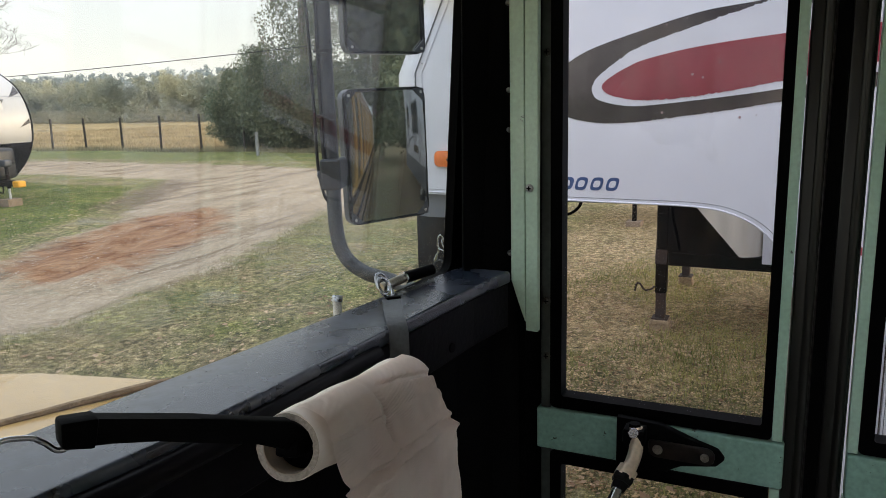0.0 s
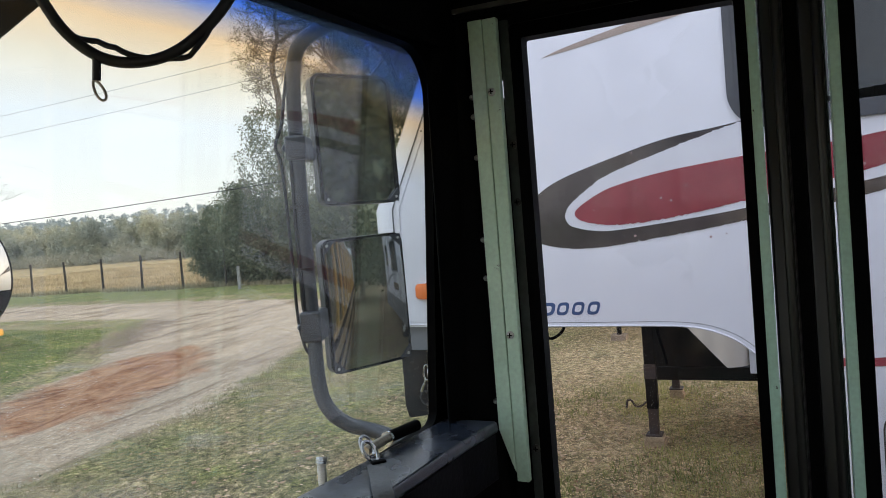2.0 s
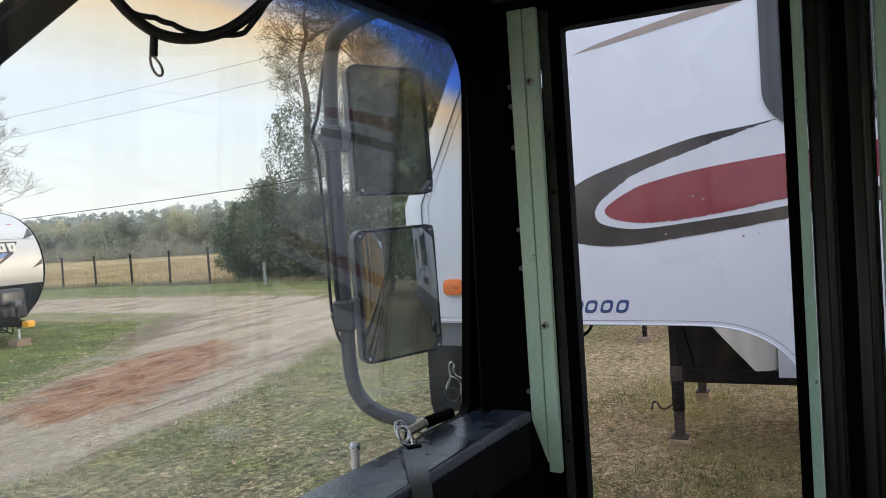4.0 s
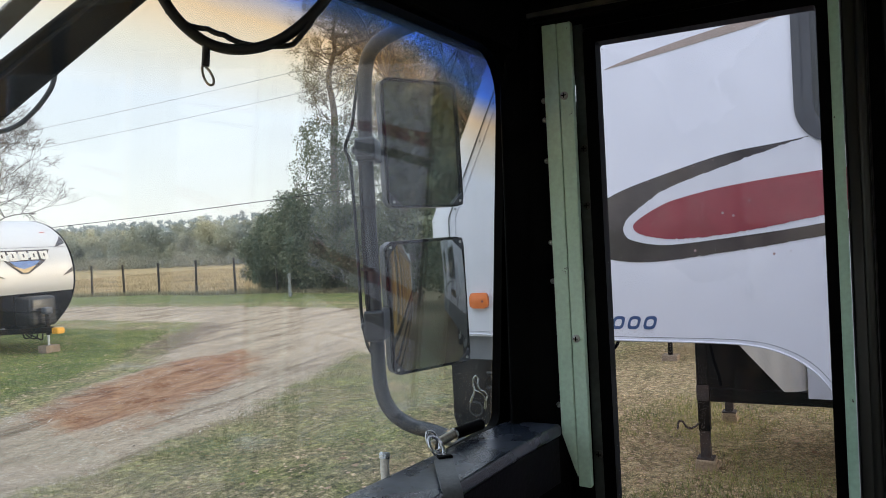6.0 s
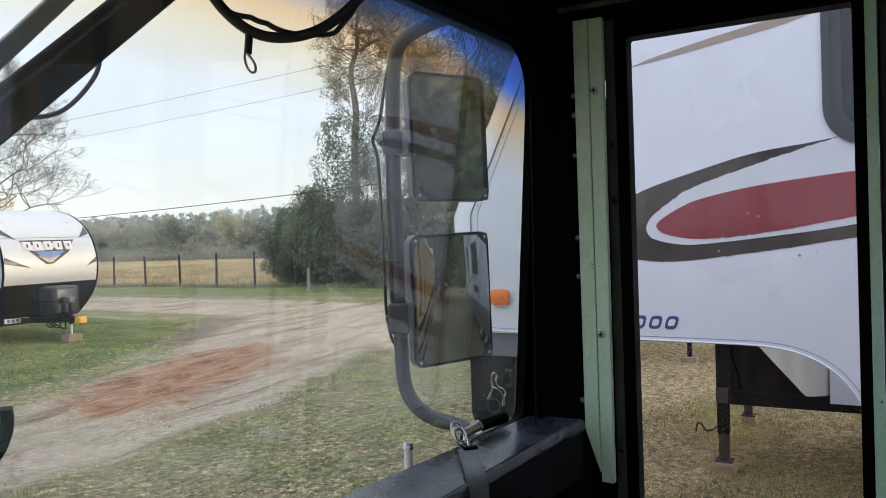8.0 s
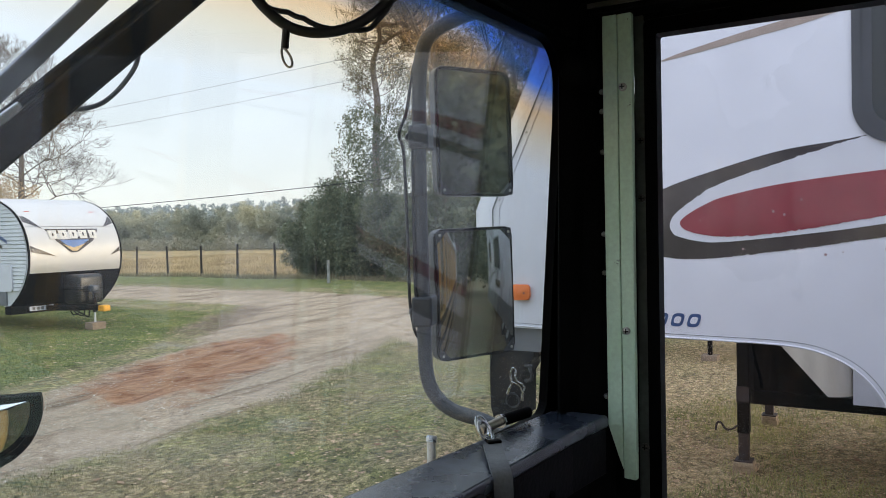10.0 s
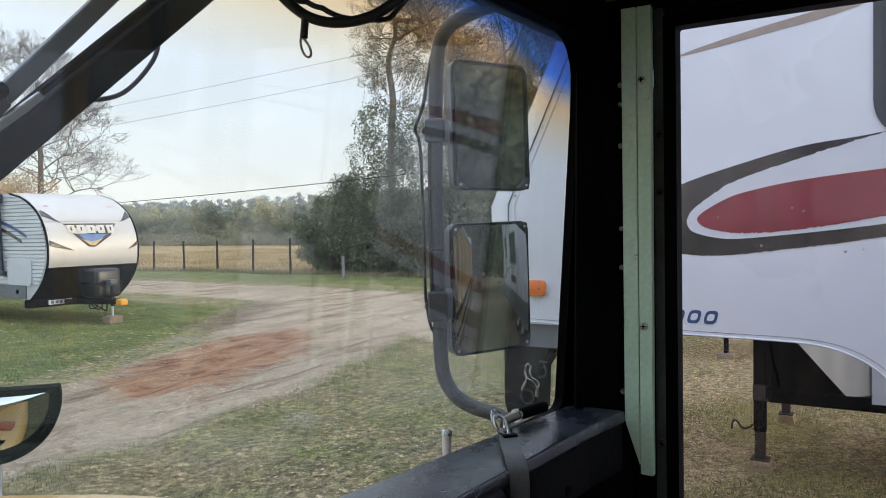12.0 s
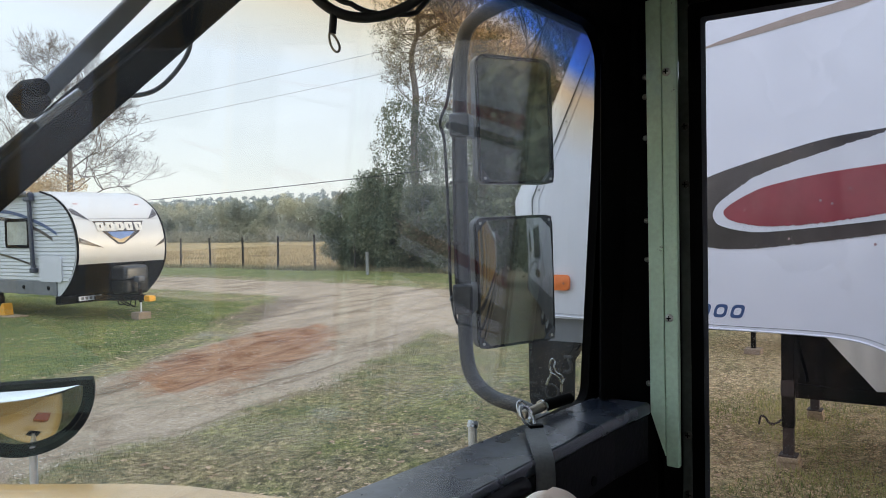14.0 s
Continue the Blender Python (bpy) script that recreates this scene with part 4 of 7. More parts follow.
def strip(a, b, z0, z1, r=0.0):
    """A bar along the cowl between the lines a(x) and b(x), bent in the bus's middle."""
    bm = bmesh.new()
    rows = []
    for x in xs_:
        q = x if x >= CX else 2 * CX - x
        e = END_IN if x > END_IN else x
        rows.append([bm.verts.new((e if f is a else x, f(e if f is a else q) if x >= CX else f(q), z)) for f, z in ((a, z0), (b, z0), (b, z1), (a, z1))])
    for p, q in zip(rows, rows[1:]):
        for k in range(4):
            bm.faces.new((p[k], p[(k + 1) % 4], q[(k + 1) % 4], q[k]))
    bm.faces.new(rows[0])
    bm.faces.new(rows[-1][::-1])
    bmesh.ops.recalc_face_normals(bm, faces=bm.faces)
    if r:
        bmesh.ops.bevel(bm, geom=[e for e in bm.edges if abs((e.verts[0].co - e.verts[1].co).normalized().x) > 0.8], offset=r, segments=4, affect="EDGES", profile=0.5)
    return bm


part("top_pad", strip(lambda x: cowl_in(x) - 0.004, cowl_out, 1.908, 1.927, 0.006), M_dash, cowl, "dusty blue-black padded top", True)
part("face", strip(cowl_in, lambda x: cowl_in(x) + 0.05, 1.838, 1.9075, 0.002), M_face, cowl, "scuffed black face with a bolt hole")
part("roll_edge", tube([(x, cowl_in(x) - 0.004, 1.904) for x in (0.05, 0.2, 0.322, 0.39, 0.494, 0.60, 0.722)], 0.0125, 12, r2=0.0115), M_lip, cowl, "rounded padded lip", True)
part("bolt_hole", disc((0.905, cowl_in(0.905) - 0.0005, 1.856), (-0.17, -1, 0), 0.007, 0.003, 14), M_rubber, cowl)
part("lower_panel", strip(lambda x: cowl_in(x) + 0.03, lambda x: cowl_in(x) + 0.05, 0.92, 1.8375), M_black, cowl)

# strap and hook on the cowl
strap = thing("rubber_strap", (0.80, 0.37, 1.93), "dark grey rubber strap with steel hook lying over the dash cowl", "strap")


def ribbon(pts, w, t, across):
    bm = bmesh.new()
    a = Vector(across).normalized() * w / 2
    rows = []
    for i, q in enumerate(pts):
        d = (pts[min(i + 1, len(pts) - 1)] - pts[max(i - 1, 0)]).normalized()
        nrm = a.cross(d).normalized() * t / 2
        rows.append([bm.verts.new(q + s * a + u * nrm) for s, u in ((-1, -1), (1, -1), (1, 1), (-1, 1))])
    for p, q in zip(rows, rows[1:]):
        for k in range(4):
            bm.faces.new((p[k], p[(k + 1) % 4], q[(k + 1) % 4], q[k]))
    bm.faces.new(rows[0])
    bm.faces.new(rows[-1][::-1])
    return bm


part("band", ribbon(spline([(0.838, 0.408, 1.9365), (0.802, 0.385, 1.9335), (0.772, 0.366, 1.9325), (0.758, 0.3545, 1.918), (0.752, 0.3525, 1.87), (0.747, 0.358, 1.80)], 6), 0.024, 0.004, (0.72, -0.69, 0)), mat("grey_rubber", (0.10, 0.105, 0.11), 0.55, grain=200, stain=20), strap, smooth=True)
part("keeper", beam((0.832, 0.412, 1.939), (0.846, 0.399, 1.939), 0.010, 0.004, 0.0015), M_rubber, strap)
part("ring", tube([(0.852 + 0.013 * math.cos(a), 0.424 + 0.008 * math.sin(a), 1.947 + 0.012 * math.sin(a)) for a in np.linspace(0, 2 * math.pi, 20)], 0.0024, 8), M_steel, strap, "bright steel ring", True)
part("ring", tube([(0.862 + 0.013 * math.cos(a), 0.434 + 0.006 * math.sin(a), 1.950 + 0.013 * math.sin(a)) for a in np.linspace(0, 2 * math.pi, 20)], 0.0022, 8), M_steel, strap, smooth=True)
part("shank", tube([(0.866, 0.440, 1.942), (0.93, 0.440, 1.9405)], 0.0065, 12), M_brass, strap, "aged brass-coloured shank", True)
part("collar", disc((0.928, 0.440, 1.9405), (1, -0.05, 0), 0.0098, 0.006, 16), M_steel, strap)
part("sleeve", tube([(0.936, 0.4395, 1.9405), (0.998, 0.428, 1.9395)], 0.0085, 14), M_rubber, strap, "black ribbed sleeve", True)

# ---- paper towel on the opener lever ----
A, B = Vector((0.418, 0.258, 1.950)), Vector((0.663, 0.305, 1.890))
AX = (B - A).normalized()
SIDE = AX.cross(Vector((0, 0, 1))).normalized()
UP = SIDE.cross(AX)
rollt = thing("paper_towel_roll", tuple((A + B) / 2), "nearly used white paper towel roll with loose hanging sheets", "paper towel")


def sleeve_mesh(r_out, r_in, wob, seg=36, n=14):
    bm = bmesh.new()
    def ringv(r, k, w):
        t = k / n
        c = A + (B - A) * t
        return [bm.verts.new(c + (SIDE * math.cos(a) + UP * math.sin(a)) * (r * (1 + 0.50 * t) + w * noise.noise((math.cos(a) * 1.5, math.sin(a) * 1.5, t * 5)))) for a in (2 * math.pi * j / seg for j in range(seg))]
    rows = [ringv(r_out, k, wob) for k in range(n + 1)] + [ringv(r_in, k, 0) for k in range(n, -1, -1)]
    rows.append(rows[0])
    for p, q in zip(rows, rows[1:]):
        for k in range(seg):
            bm.faces.new((p[k], p[(k + 1) % seg], q[(k + 1) % seg], q[k]))
    return bm


part("core", sleeve_mesh(0.0212, 0.0192, 0.0), M_card, rollt, "brown cardboard core", True)
part("wound_sheet", sleeve_mesh(0.0243, 0.0214, 0.002), M_paper, rollt, "creased white paper", True)


part("plug", disc(A + AX * 0.022, AX, 0.0205, 0.01, 24), M_black, rollt, "dark hub inside the core")
M_rollend = mat("layered_roll_end", (0.50, 0.43, 0.37), 0.95, var=0.35, grain=420, stain=60, bump=0.4)
end_ring = bmesh.new()
rows_ = []
for k, rr in enumerate((0.0196, 0.0212, 0.0226, 0.0242)):
    rows_.append([end_ring.verts.new(A + (SIDE * math.cos(t) + UP * math.sin(t)) * (rr + 0.0006 * noise.noise((math.cos(t) * 4, math.sin(t) * 4, k))) - AX * (0.0012 + 0.0016 * noise.noise((math.cos(t) * 5, math.sin(t) * 5, k * 2.0)))) for t in (2 * math.pi * j / 48 for j in range(48))])
for p_, q_ in zip(rows_, rows_[1:]):
    for j in range(48):
        end_ring.faces.new((p_[j], p_[(j + 1) % 48], q_[(j + 1) % 48], q_[j]))
part("roll_end", end_ring, M_rollend, rollt, "ragged brownish layered end of the roll", True)


def hanging_sheet():
    bm = bmesh.new()
    nu, nv = 90, 120
    grid = []
    for i in range(nu + 1):
        u = i / nu
        row = []
        for j in range(nv + 1):
            v = j / nv
            t = 0.05 + 0.98 * u
            r = 0.0262 * (1 + 0.50 * t)
            c = A + (B - A) * t
            lump = 0.007 * noise.noise((u * 2.0, v * 2.6, 3.1)) + 0.003 * noise.noise((u * 6, v * 8, 1.7))
            turn_ = min(1.0, v / 0.30) * radians(80)
            out = r + abs(lump) * 0.6 * min(1.0, v * 6)
            p = c + UP * math.cos(turn_) * out + SIDE * math.sin(turn_) * out
            if v > 0.30:
                w = (v - 0.30) / 0.70
                long = min(0.20, 0.076 + (1 - u) * 0.55 + 0.004 * noise.noise((u * 40, 0, 0)))
                drop = long * w
                p += Vector((0, 0, -drop)) + AX * (0.42 * drop + (u - 0.5) * 0.26 * drop)
                p += SIDE * (0.014 * math.sin(w * 2.2) + lump * 1.3)
                fold = abs(drop - 0.048 + 0.012 * u) / 0.0045
                p -= SIDE * 0.0045 * max(0.0, 1 - fold)
                p += SIDE * 0.003 * max(0.0, 1 - abs(fold - 1.6))
                p -= SIDE * 0.006 * max(0.0, 1 - abs(u - 0.42 - 0.35 * drop) / 0.025) * max(0.0, 1 - drop / 0.07)
                p += SIDE * 0.003 * math.sin(u * 34 + 5 * noise.noise((u * 3, w * 3, 8.0))) * max(0.0, 0.45 - u) * max(0.0, 1 - w * 2)
            else:
                p -= (UP + SIDE) * 0.004 * max(0.0, 1 - abs(v - 0.15 - 0.14 * (u - 0.6)) / 0.02) * min(1.0, max(0.0, (u - 0.45) * 5))
                p -= (UP + SIDE) * 0.003 * max(0.0, 1 - abs(u - 0.42) / 0.025) * min(1.0, v * 5)
            row.append(bm.verts.new(p))
        grid.append(row)
    for i in range(nu):
        for j in range(nv):
            bm.faces.new((grid[i][j], grid[i + 1][j], grid[i + 1][j + 1], grid[i][j + 1]))
    bmesh.ops.solidify(bm, geom=list(bm.faces), thickness=0.0012)
    return bm


M_sheet = mat("embossed_paper", (0.95, 0.85, 0.77), 0.92, var=0.06, grain=30, stain=7, bump=0.0, stain_col=(0.88, 0.74, 0.65))


def emboss(m):
    """Fine pressed ripples that fade in and out over the paper."""
    n, l = m.node_tree.nodes, m.node_tree.links
    tc, w = n.new("ShaderNodeTexCoord"), n.new("ShaderNodeTexWave")
    w.inputs["Scale"].default_value, w.inputs["Distortion"].default_value = 112, 1.5
    w.bands_direction = "Z"
    l.new(tc.outputs["Object"], w.inputs[0])
    nz, nr, mu = n.new("ShaderNodeTexNoise"), n.new("ShaderNodeMapRange"), n.new("ShaderNodeMath")
    nz.inputs["Scale"].default_value = 22
    l.new(tc.outputs["Object"], nz.inputs[0])
    nr.inputs[1].default_value, nr.inputs[2].default_value = 0.40, 0.60
    l.new(nz.outputs[0], nr.inputs[0])
    mu.operation = "MULTIPLY"
    l.new(w.outputs[1], mu.inputs[0])
    l.new(nr.outputs[0], mu.inputs[1])
    bp = n.new("ShaderNodeBump")
    bp.inputs["Strength"].default_value, bp.inputs["Distance"].default_value = 0.4, 0.001
    l.new(mu.outputs[0], bp.inputs["Height"])
    l.new(bp.outputs[0], n["Principled BSDF"].inputs["Normal"])


emboss(M_sheet)
part("hanging_sheet", hanging_sheet(), M_sheet, rollt, "creased embossed sheet hanging down", True)

lever = thing("lever_handle", (0.30, 0.34, 1.97), "flat black lever handle with bent steel rod, holding the paper roll", "handle")
L0, LD = Vector((0.294, 0.321, 0.0)), Vector((0.8915, -0.4530, 0.0))
grip = slab([(-0.001, 2.013), (-0.002, 1.998), (0.015, 1.9935), (0.023, 1.992), (0.050, 1.985), (0.116, 1.964), (0.135, 1.950), (0.155, 1.959), (0.140, 1.9715), (0.077, 1.992), (0.018, 2.0095)], "y", -0.006, 0.006, 0.0022)
for v in grip.verts:
    v.co = L0 + LD * v.co.x + Vector((LD.y, -LD.x, 0)) * v.co.y + Vector((0, 0, v.co.z))
part("grip", grip, M_black, lever, "flat black lever arm", True)
tip = slab([(-0.0035, 2.0135), (-0.0045, 1.9968), (0.014, 1.992), (0.018, 2.011)], "y", -0.0085, 0.0085, 0.0025)
for v in tip.verts:
    v.co = L0 + LD * v.co.x + Vector((LD.y, -LD.x, 0)) * v.co.y + Vector((0, 0, v.co.z))
part("tip", tip, M_black, lever, smooth=True)
part("stem", beam(A - AX * 0.004, A + AX * 0.16, 0.018, 0.014, 0.003), M_black, lever)
part("rod", tube(spline([(0.300, 0.317, 1.997), (0.290, 0.323, 1.9945), (0.284, 0.3275, 2.0015), (0.277, 0.331, 2.0065), (0.262, 0.342, 2.006), (0.240, 0.370, 1.98), (0.22, 0.43, 1.935)], 6), 0.0017, 10), M_steel, lever, "thin bent steel rod", True)

# ---- cables under the header ----
loop = thing("cable_loop", (0.44, 0.34, 2.36), "black cable loop with ties and a ring terminal hanging down", "cable")
C = [(0.395, 0.44, 2.50), (0.408, 0.412, 2.440), (0.413, 0.402, 2.414), (0.419, 0.388, 2.389), (0.429, 0.368, 2.3705), (0.440, 0.343, 2.365), (0.453, 0.317, 2.3725), (0.466, 0.289, 2.397), (0.474, 0.272, 2.43), (0.48, 0.26, 2.50), (0.48, 0.27, 2.62)]
run = spline(C, 6)
part("cable", tube(run, 0.0041, 12), M_cable, loop, smooth=True)
rise = ((16, 0.0), (20, 0.003), (23, 0.0095), (27, 0.0105), (30, 0.004), (34, -0.002), (37, -0.0085), (40, -0.008), (43, 0.0), (46, 0.005), (50, 0.003), (56, 0.0))
lift = [Vector((0, 0, float(np.interp(k, *zip(*rise))))) + Vector((-0.66, 0.75, 0)) * 0.003 * math.sin(k * 0.5) for k in range(16, 57)]
part("thin_wire", tube([run[16 + k] + v for k, v in enumerate(lift)], 0.0021, 8), M_cable, loop, smooth=True)
part("tie", tube([run[46], run[56]], 0.0056, 12, flat=1.3), M_cable, loop, "black tape wrap", True)
part("lead", tube([(0.4275, 0.3705, 2.371), (0.4268, 0.3722, 2.3545)], 0.0030, 10), M_cable, loop, smooth=True)
RC, RR = Vector((0.4275, 0.3713, 2.3475)), Vector((0.66, -0.75, 0))
RU = (RR * 0.38 - Vector((0, 0, 1))).normalized()
RW = (RR + Vector((0, 0, 0.38))).normalized()
part("ring_terminal", tube([RC + RU * 0.0078 * math.sin(t) + RW * 0.0030 * math.cos(t) * (1 + 0.25 * math.sin(t)) for t in np.linspace(0, 2 * math.pi, 20)], 0.0010, 8), M_brass, loop, "crimped ring terminal", True)

# ---- wiper outside the glass ----
wiper = thing("wiper", (0.38, 0.55, 2.30), "black windshield wiper with grey arm and washer hose", "wiper")


def wp(s, z, off=0.03):
    return Vector((1.054 - 0.9917 * s + 0.129 * off, 0.426 + 0.129 * s - 0.07 * (z - 1.93) + 0.99 * off, z))


part("blade", beam(wp(0.935, 2.121, 0.022), wp(0.535, 2.503, 0.022), 0.024, 0.015, 0.003, up=(0, 1, 0)), M_rubber, wiper, "thick black rubber blade")
part("spine", beam(wp(0.935, 2.134, 0.030), wp(0.550, 2.505, 0.030), 0.015, 0.010, 0.003, up=(0, 1, 0)), M_rubber, wiper, "dull black blade spine")
part("arm", beam(wp(0.775, 2.308, 0.050), wp(0.555, 2.56, 0.050), 0.015, 0.007, 0.002, up=(0, 1, 0)), M_armgrey, wiper, "grey flat wiper arm")
part("knuckle", join(box((-0.012, -0.008, -0.011), (0.012, 0.008, 0.011), 0.004, Matrix.Translation(wp(0.785, 2.304, 0.046)) @ pose(0, 0, 0, 0, 45, 7)), disc(wp(0.786, 2.310, 0.034), (0, -1, 0), 0.007, 0.010, 14)), M_black, wiper, smooth=True)
part("link", beam(wp(0.790, 2.281, 0.020), wp(0.758, 2.309, 0.020), 0.008, 0.005, 0.0015, up=(0, 1, 0)), M_steel, wiper, "bright steel blade link")
part("hose", tube(spline([wp(0.650, 2.41, 0.035), wp(0.657, 2.372, 0.035), wp(0.662, 2.353, 0.035), wp(0.678, 2.331, 0.035), wp(0.695, 2.318, 0.035), wp(0.719, 2.313, 0.035), wp(0.75, 2.318, 0.035)], 6), 0.0020, 8), M_grey, wiper, "thin grey washer hose", True)
part("pivot", disc(wp(0.555, 2.56, 0.035), (0.13, 1, 0), 0.014, 0.03, 16), M_black, wiper)

# ---- outside mirrors ----
mirrors = thing("side_mirror", (1.24, 0.5, 1.83), "black tubular arm with flat and convex rear-view mirrors", "mirror")
part("arm", tube(spline([(1.17, 0.44, 1.812), (1.225, 0.55, 1.828), (1.262, 0.640, 1.842), (1.252, 0.700, 1.858), (1.240, 0.735, 1.890), (1.239, 0.752, 1.94), (1.243, 0.757, 2.05), (1.246, 0.762, 2.25), (1.243, 0.758, 2.45), (1.236, 0.745, 2.55), (1.238, 0.722, 2.592), (1.252, 0.670, 2.618), (1.262, 0.60, 2.632), (1.20, 0.45, 2.655)], 8), 0.0145, 14), M_tube, mirrors, "bent black steel tube", True)
part("cable", tube(spline([(1.246, 0.722, 2.592), (1.232, 0.752, 2.555), (1.2255, 0.764, 2.50), (1.2205, 0.774, 2.44), (1.212, 0.786, 2.40), (1.222, 0.782, 2.36), (1.226, 0.78, 2.2), (1.225, 0.778, 2.08), (1.226, 0.772, 2.03), (1.232, 0.768, 2.005), (1.240, 0.762, 1.995)], 6), 0.0032, 8), M_cable, mirrors, smooth=True)

part("cable", tube([(1.230, 0.766, 2.372), (1.2305, 0.768, 2.25), (1.228, 0.766, 2.10), (1.228, 0.764, 2.075)], 0.0034, 8), M_cable, mirrors, smooth=True)
for z in (2.28, 2.16):
    part("cable_tie", tube([(1.240, 0.762, z), (1.240, 0.762, z + 0.006)], 0.0185, 14), M_cable, mirrors, "black cable tie", True)


def mirror_head(cx, cy, cz, w, h, convex, tilt=0.0, rz=-34.2, lean=0.0):
    """A mirror head: rounded shell, rubber rim, glass with corner clips."""
    m = pose(cx, cy, cz, tilt, lean, rz)
    o, i = rounded(-w, -h, w, h, 0.022, 6), rounded(-w + 0.006, -h + 0.006, w - 0.006, h - 0.006, 0.018, 6)
    shell = slab(o, "y", 0.0, 0.020)
    back = slab(rounded(-w * 0.9, -h * 0.92, w * 0.9, h * 0.92, 0.03, 6), "y", 0.020, 0.034)
    body = join(shell, back)
    body.transform(m)
    head_ = part("housing", body, M_tube, mirrors, smooth=True)
    rim = ring(o, i, "y", -0.006, 0.0)
    rim.transform(m)
    part("rim", rim, M_rubber, head_, "black rubber rim", True)
    bm = bmesh.new()
    n, mm = 18, 24
    rows = [[bm.verts.new(((a / n - 0.5) * 2 * (w - 0.0065), -0.0015 - (convex * (1 - ((a / n - 0.5) ** 2 * 4 * (w / h) ** 2 + (b / mm - 0.5) ** 2 * 4) * 0.5) if convex else 0), (b / mm - 0.5) * 2 * (h - 0.0065))) for b in range(mm + 1)] for a in range(n + 1)]
    for a in range(n):
        for b in range(mm):
            bm.faces.new((rows[a][b], rows[a + 1][b], rows[a + 1][b + 1], rows[a][b + 1]))
    bm.transform(m)
    gl = part("mirror_glass", bm, M_mirror, head_, "convex silvered glass" if convex else "flat silvered glass")
    for p in gl.data.polygons:
        p.use_smooth = True
    for sx, sz in ((-1, -1), (1, -1), (1, 1), (-1, 1)):
        if sz > 0 and not convex:
            continue
        c = slab([(sx * (w - 0.004), sz * (h - 0.032)), (sx * (w - 0.004), sz * (h - 0.006)), (sx * (w - 0.007), sz * (h - 0.003)), (sx * (w - 0.032), sz * (h - 0.004))], "y", -0.0085, -0.004)
        c.transform(m)
        clip = part("corner_clip", c, M_tube, head_)
        part("screw", disc(m @ Vector((sx * (w - 0.012), -0.0085, sz * (h - 0.012))), m.to_3x3() @ Vector((0, -1, 0)), 0.0032, 0.002, 10), M_screw, clip)
    return head_


mirror_head(1.432, 0.736, 2.422, 0.0955, 0.138, 0.0, rz=-30, tilt=-1.6)
mirror_head(1.454, 0.754, 2.072, 0.1023, 0.1435, 0.012, lean=-1.5, rz=-29, tilt=1.0)
for z, dz in ((2.395, 0.020), (2.052, 0.026)):
    part("clamp", join(beam((1.222, 0.749, z), (1.290, 0.776, z), 0.040, dz * 2.3, 0.005), beam((1.280, 0.772, z), (1.356, 0.802, z), 0.016, dz * 1.5, 0.003), disc((1.225, 0.772, z), (-0.7, -0.7, 0), 0.008, 0.008, 12)), M_tube, mirrors, "black clamp bracket")

# ---- hood and fender ----
hood = thing("bus_hood", (0.0, 1.2, 1.0), "faded yellow bus hood and fenders with moulded edge", "hood")


def hood_half(y):
    return float(np.interp(y, (0.50, 0.88, 1.10, 1.16, 1.38, 1.9), (0.95, 0.864, 0.812, 0.785, 0.655, 0.48)))


def hood_shell():
    bm = bmesh.new()
    rows = []
    for y in np.linspace(0.50, 1.95, 16):
        h = hood_half(y)
        top = 1.762 - (0.12 if y > 1.9 else 0)
        row = []
        for t in np.linspace(-1, 1, 25):
            x = CX + (h - CX) * t
            z = top - 0.012 * abs(t) ** 10
            row.append(bm.verts.new((x, y, z)))
        row.insert(0, bm.verts.new((CX - (h - CX), y, 1.15)))
        row.append(bm.verts.new((h, y, 1.15)))
        rows.append(row)
    for a, b in zip(rows, rows[1:]):
        for k in range(len(a) - 1):
            bm.faces.new((a[k], a[k + 1], b[k + 1], b[k]))
    bm.faces.new(rows[-1])
    return bm


part("hood_shell", hood_shell(), M_yellow, hood, smooth=True)
for sgn in (1, -1):
    part("fender", box((CX + sgn * 0.72 - 0.42, 0.50, 0.75), (CX + sgn * 0.72 + 0.42, 2.0, 1.33), 0.14, seg=5), M_yellow, hood, "rounded yellow front fender", True)
    part("tyre", disc((CX + sgn * 0.98 - 0.13, 1.2, 0.48), (1, 0, 0), 0.48, 0.26, 28), M_tyre, hood, smooth=True)
    part("turn_light", box((CX + sgn * 0.93 - 0.06, 1.5, 1.328), (CX + sgn * 0.93 + 0.06, 1.62, 1.42), 0.012), mat("dark_amber_lens", (0.30, 0.065, 0.015), 0.2, var=0.2, grain=90, stain=12), hood, "amber turn signal lamp")
part("moulding", tube(spline([(0.30, 1.035, 1.763), (0.45, 0.99, 1.763), (0.60, 0.935, 1.763), (0.68, 0.90, 1.763), (0.75, 0.87, 1.763), (0.83, 0.834, 1.762), (0.870, 0.812, 1.755)], 6), 0.0062, 8), mat("tan_cord", (0.27, 0.17, 0.085), 0.7, var=0.3, grain=160, stain=30, bump=0.3), hood, "tan edge moulding", True)
part("white_stub", tube([(0.966, 0.578, 1.75), (0.967, 0.578, 1.888)], 0.0068, 12), mat("white_plastic", (0.65, 0.64, 0.60), 0.5, grain=100, stain=30), hood, "small white threaded stub", True)
part("stub_cap", disc((0.967, 0.578, 1.884), (0.3, 0, 1), 0.0088, 0.010, 8), M_steel, hood)

cross = thing("crossover_mirror", (0.915, 1.77, 1.33), "round convex crossover mirror on a chrome post", "mirror")
# Pale blue base with little metal stands in for sky reflected in the chrome.
part("post", tube([(0.925, 1.795, 1.30), (0.928, 1.795, 1.80)], 0.0095, 16), mat("chrome_painted_sheen", (0.80, 0.85, 0.92), 0.2, 0.2, var=0.1, grain=200, stain=20, bump=0.02), cross, "chrome post", True)
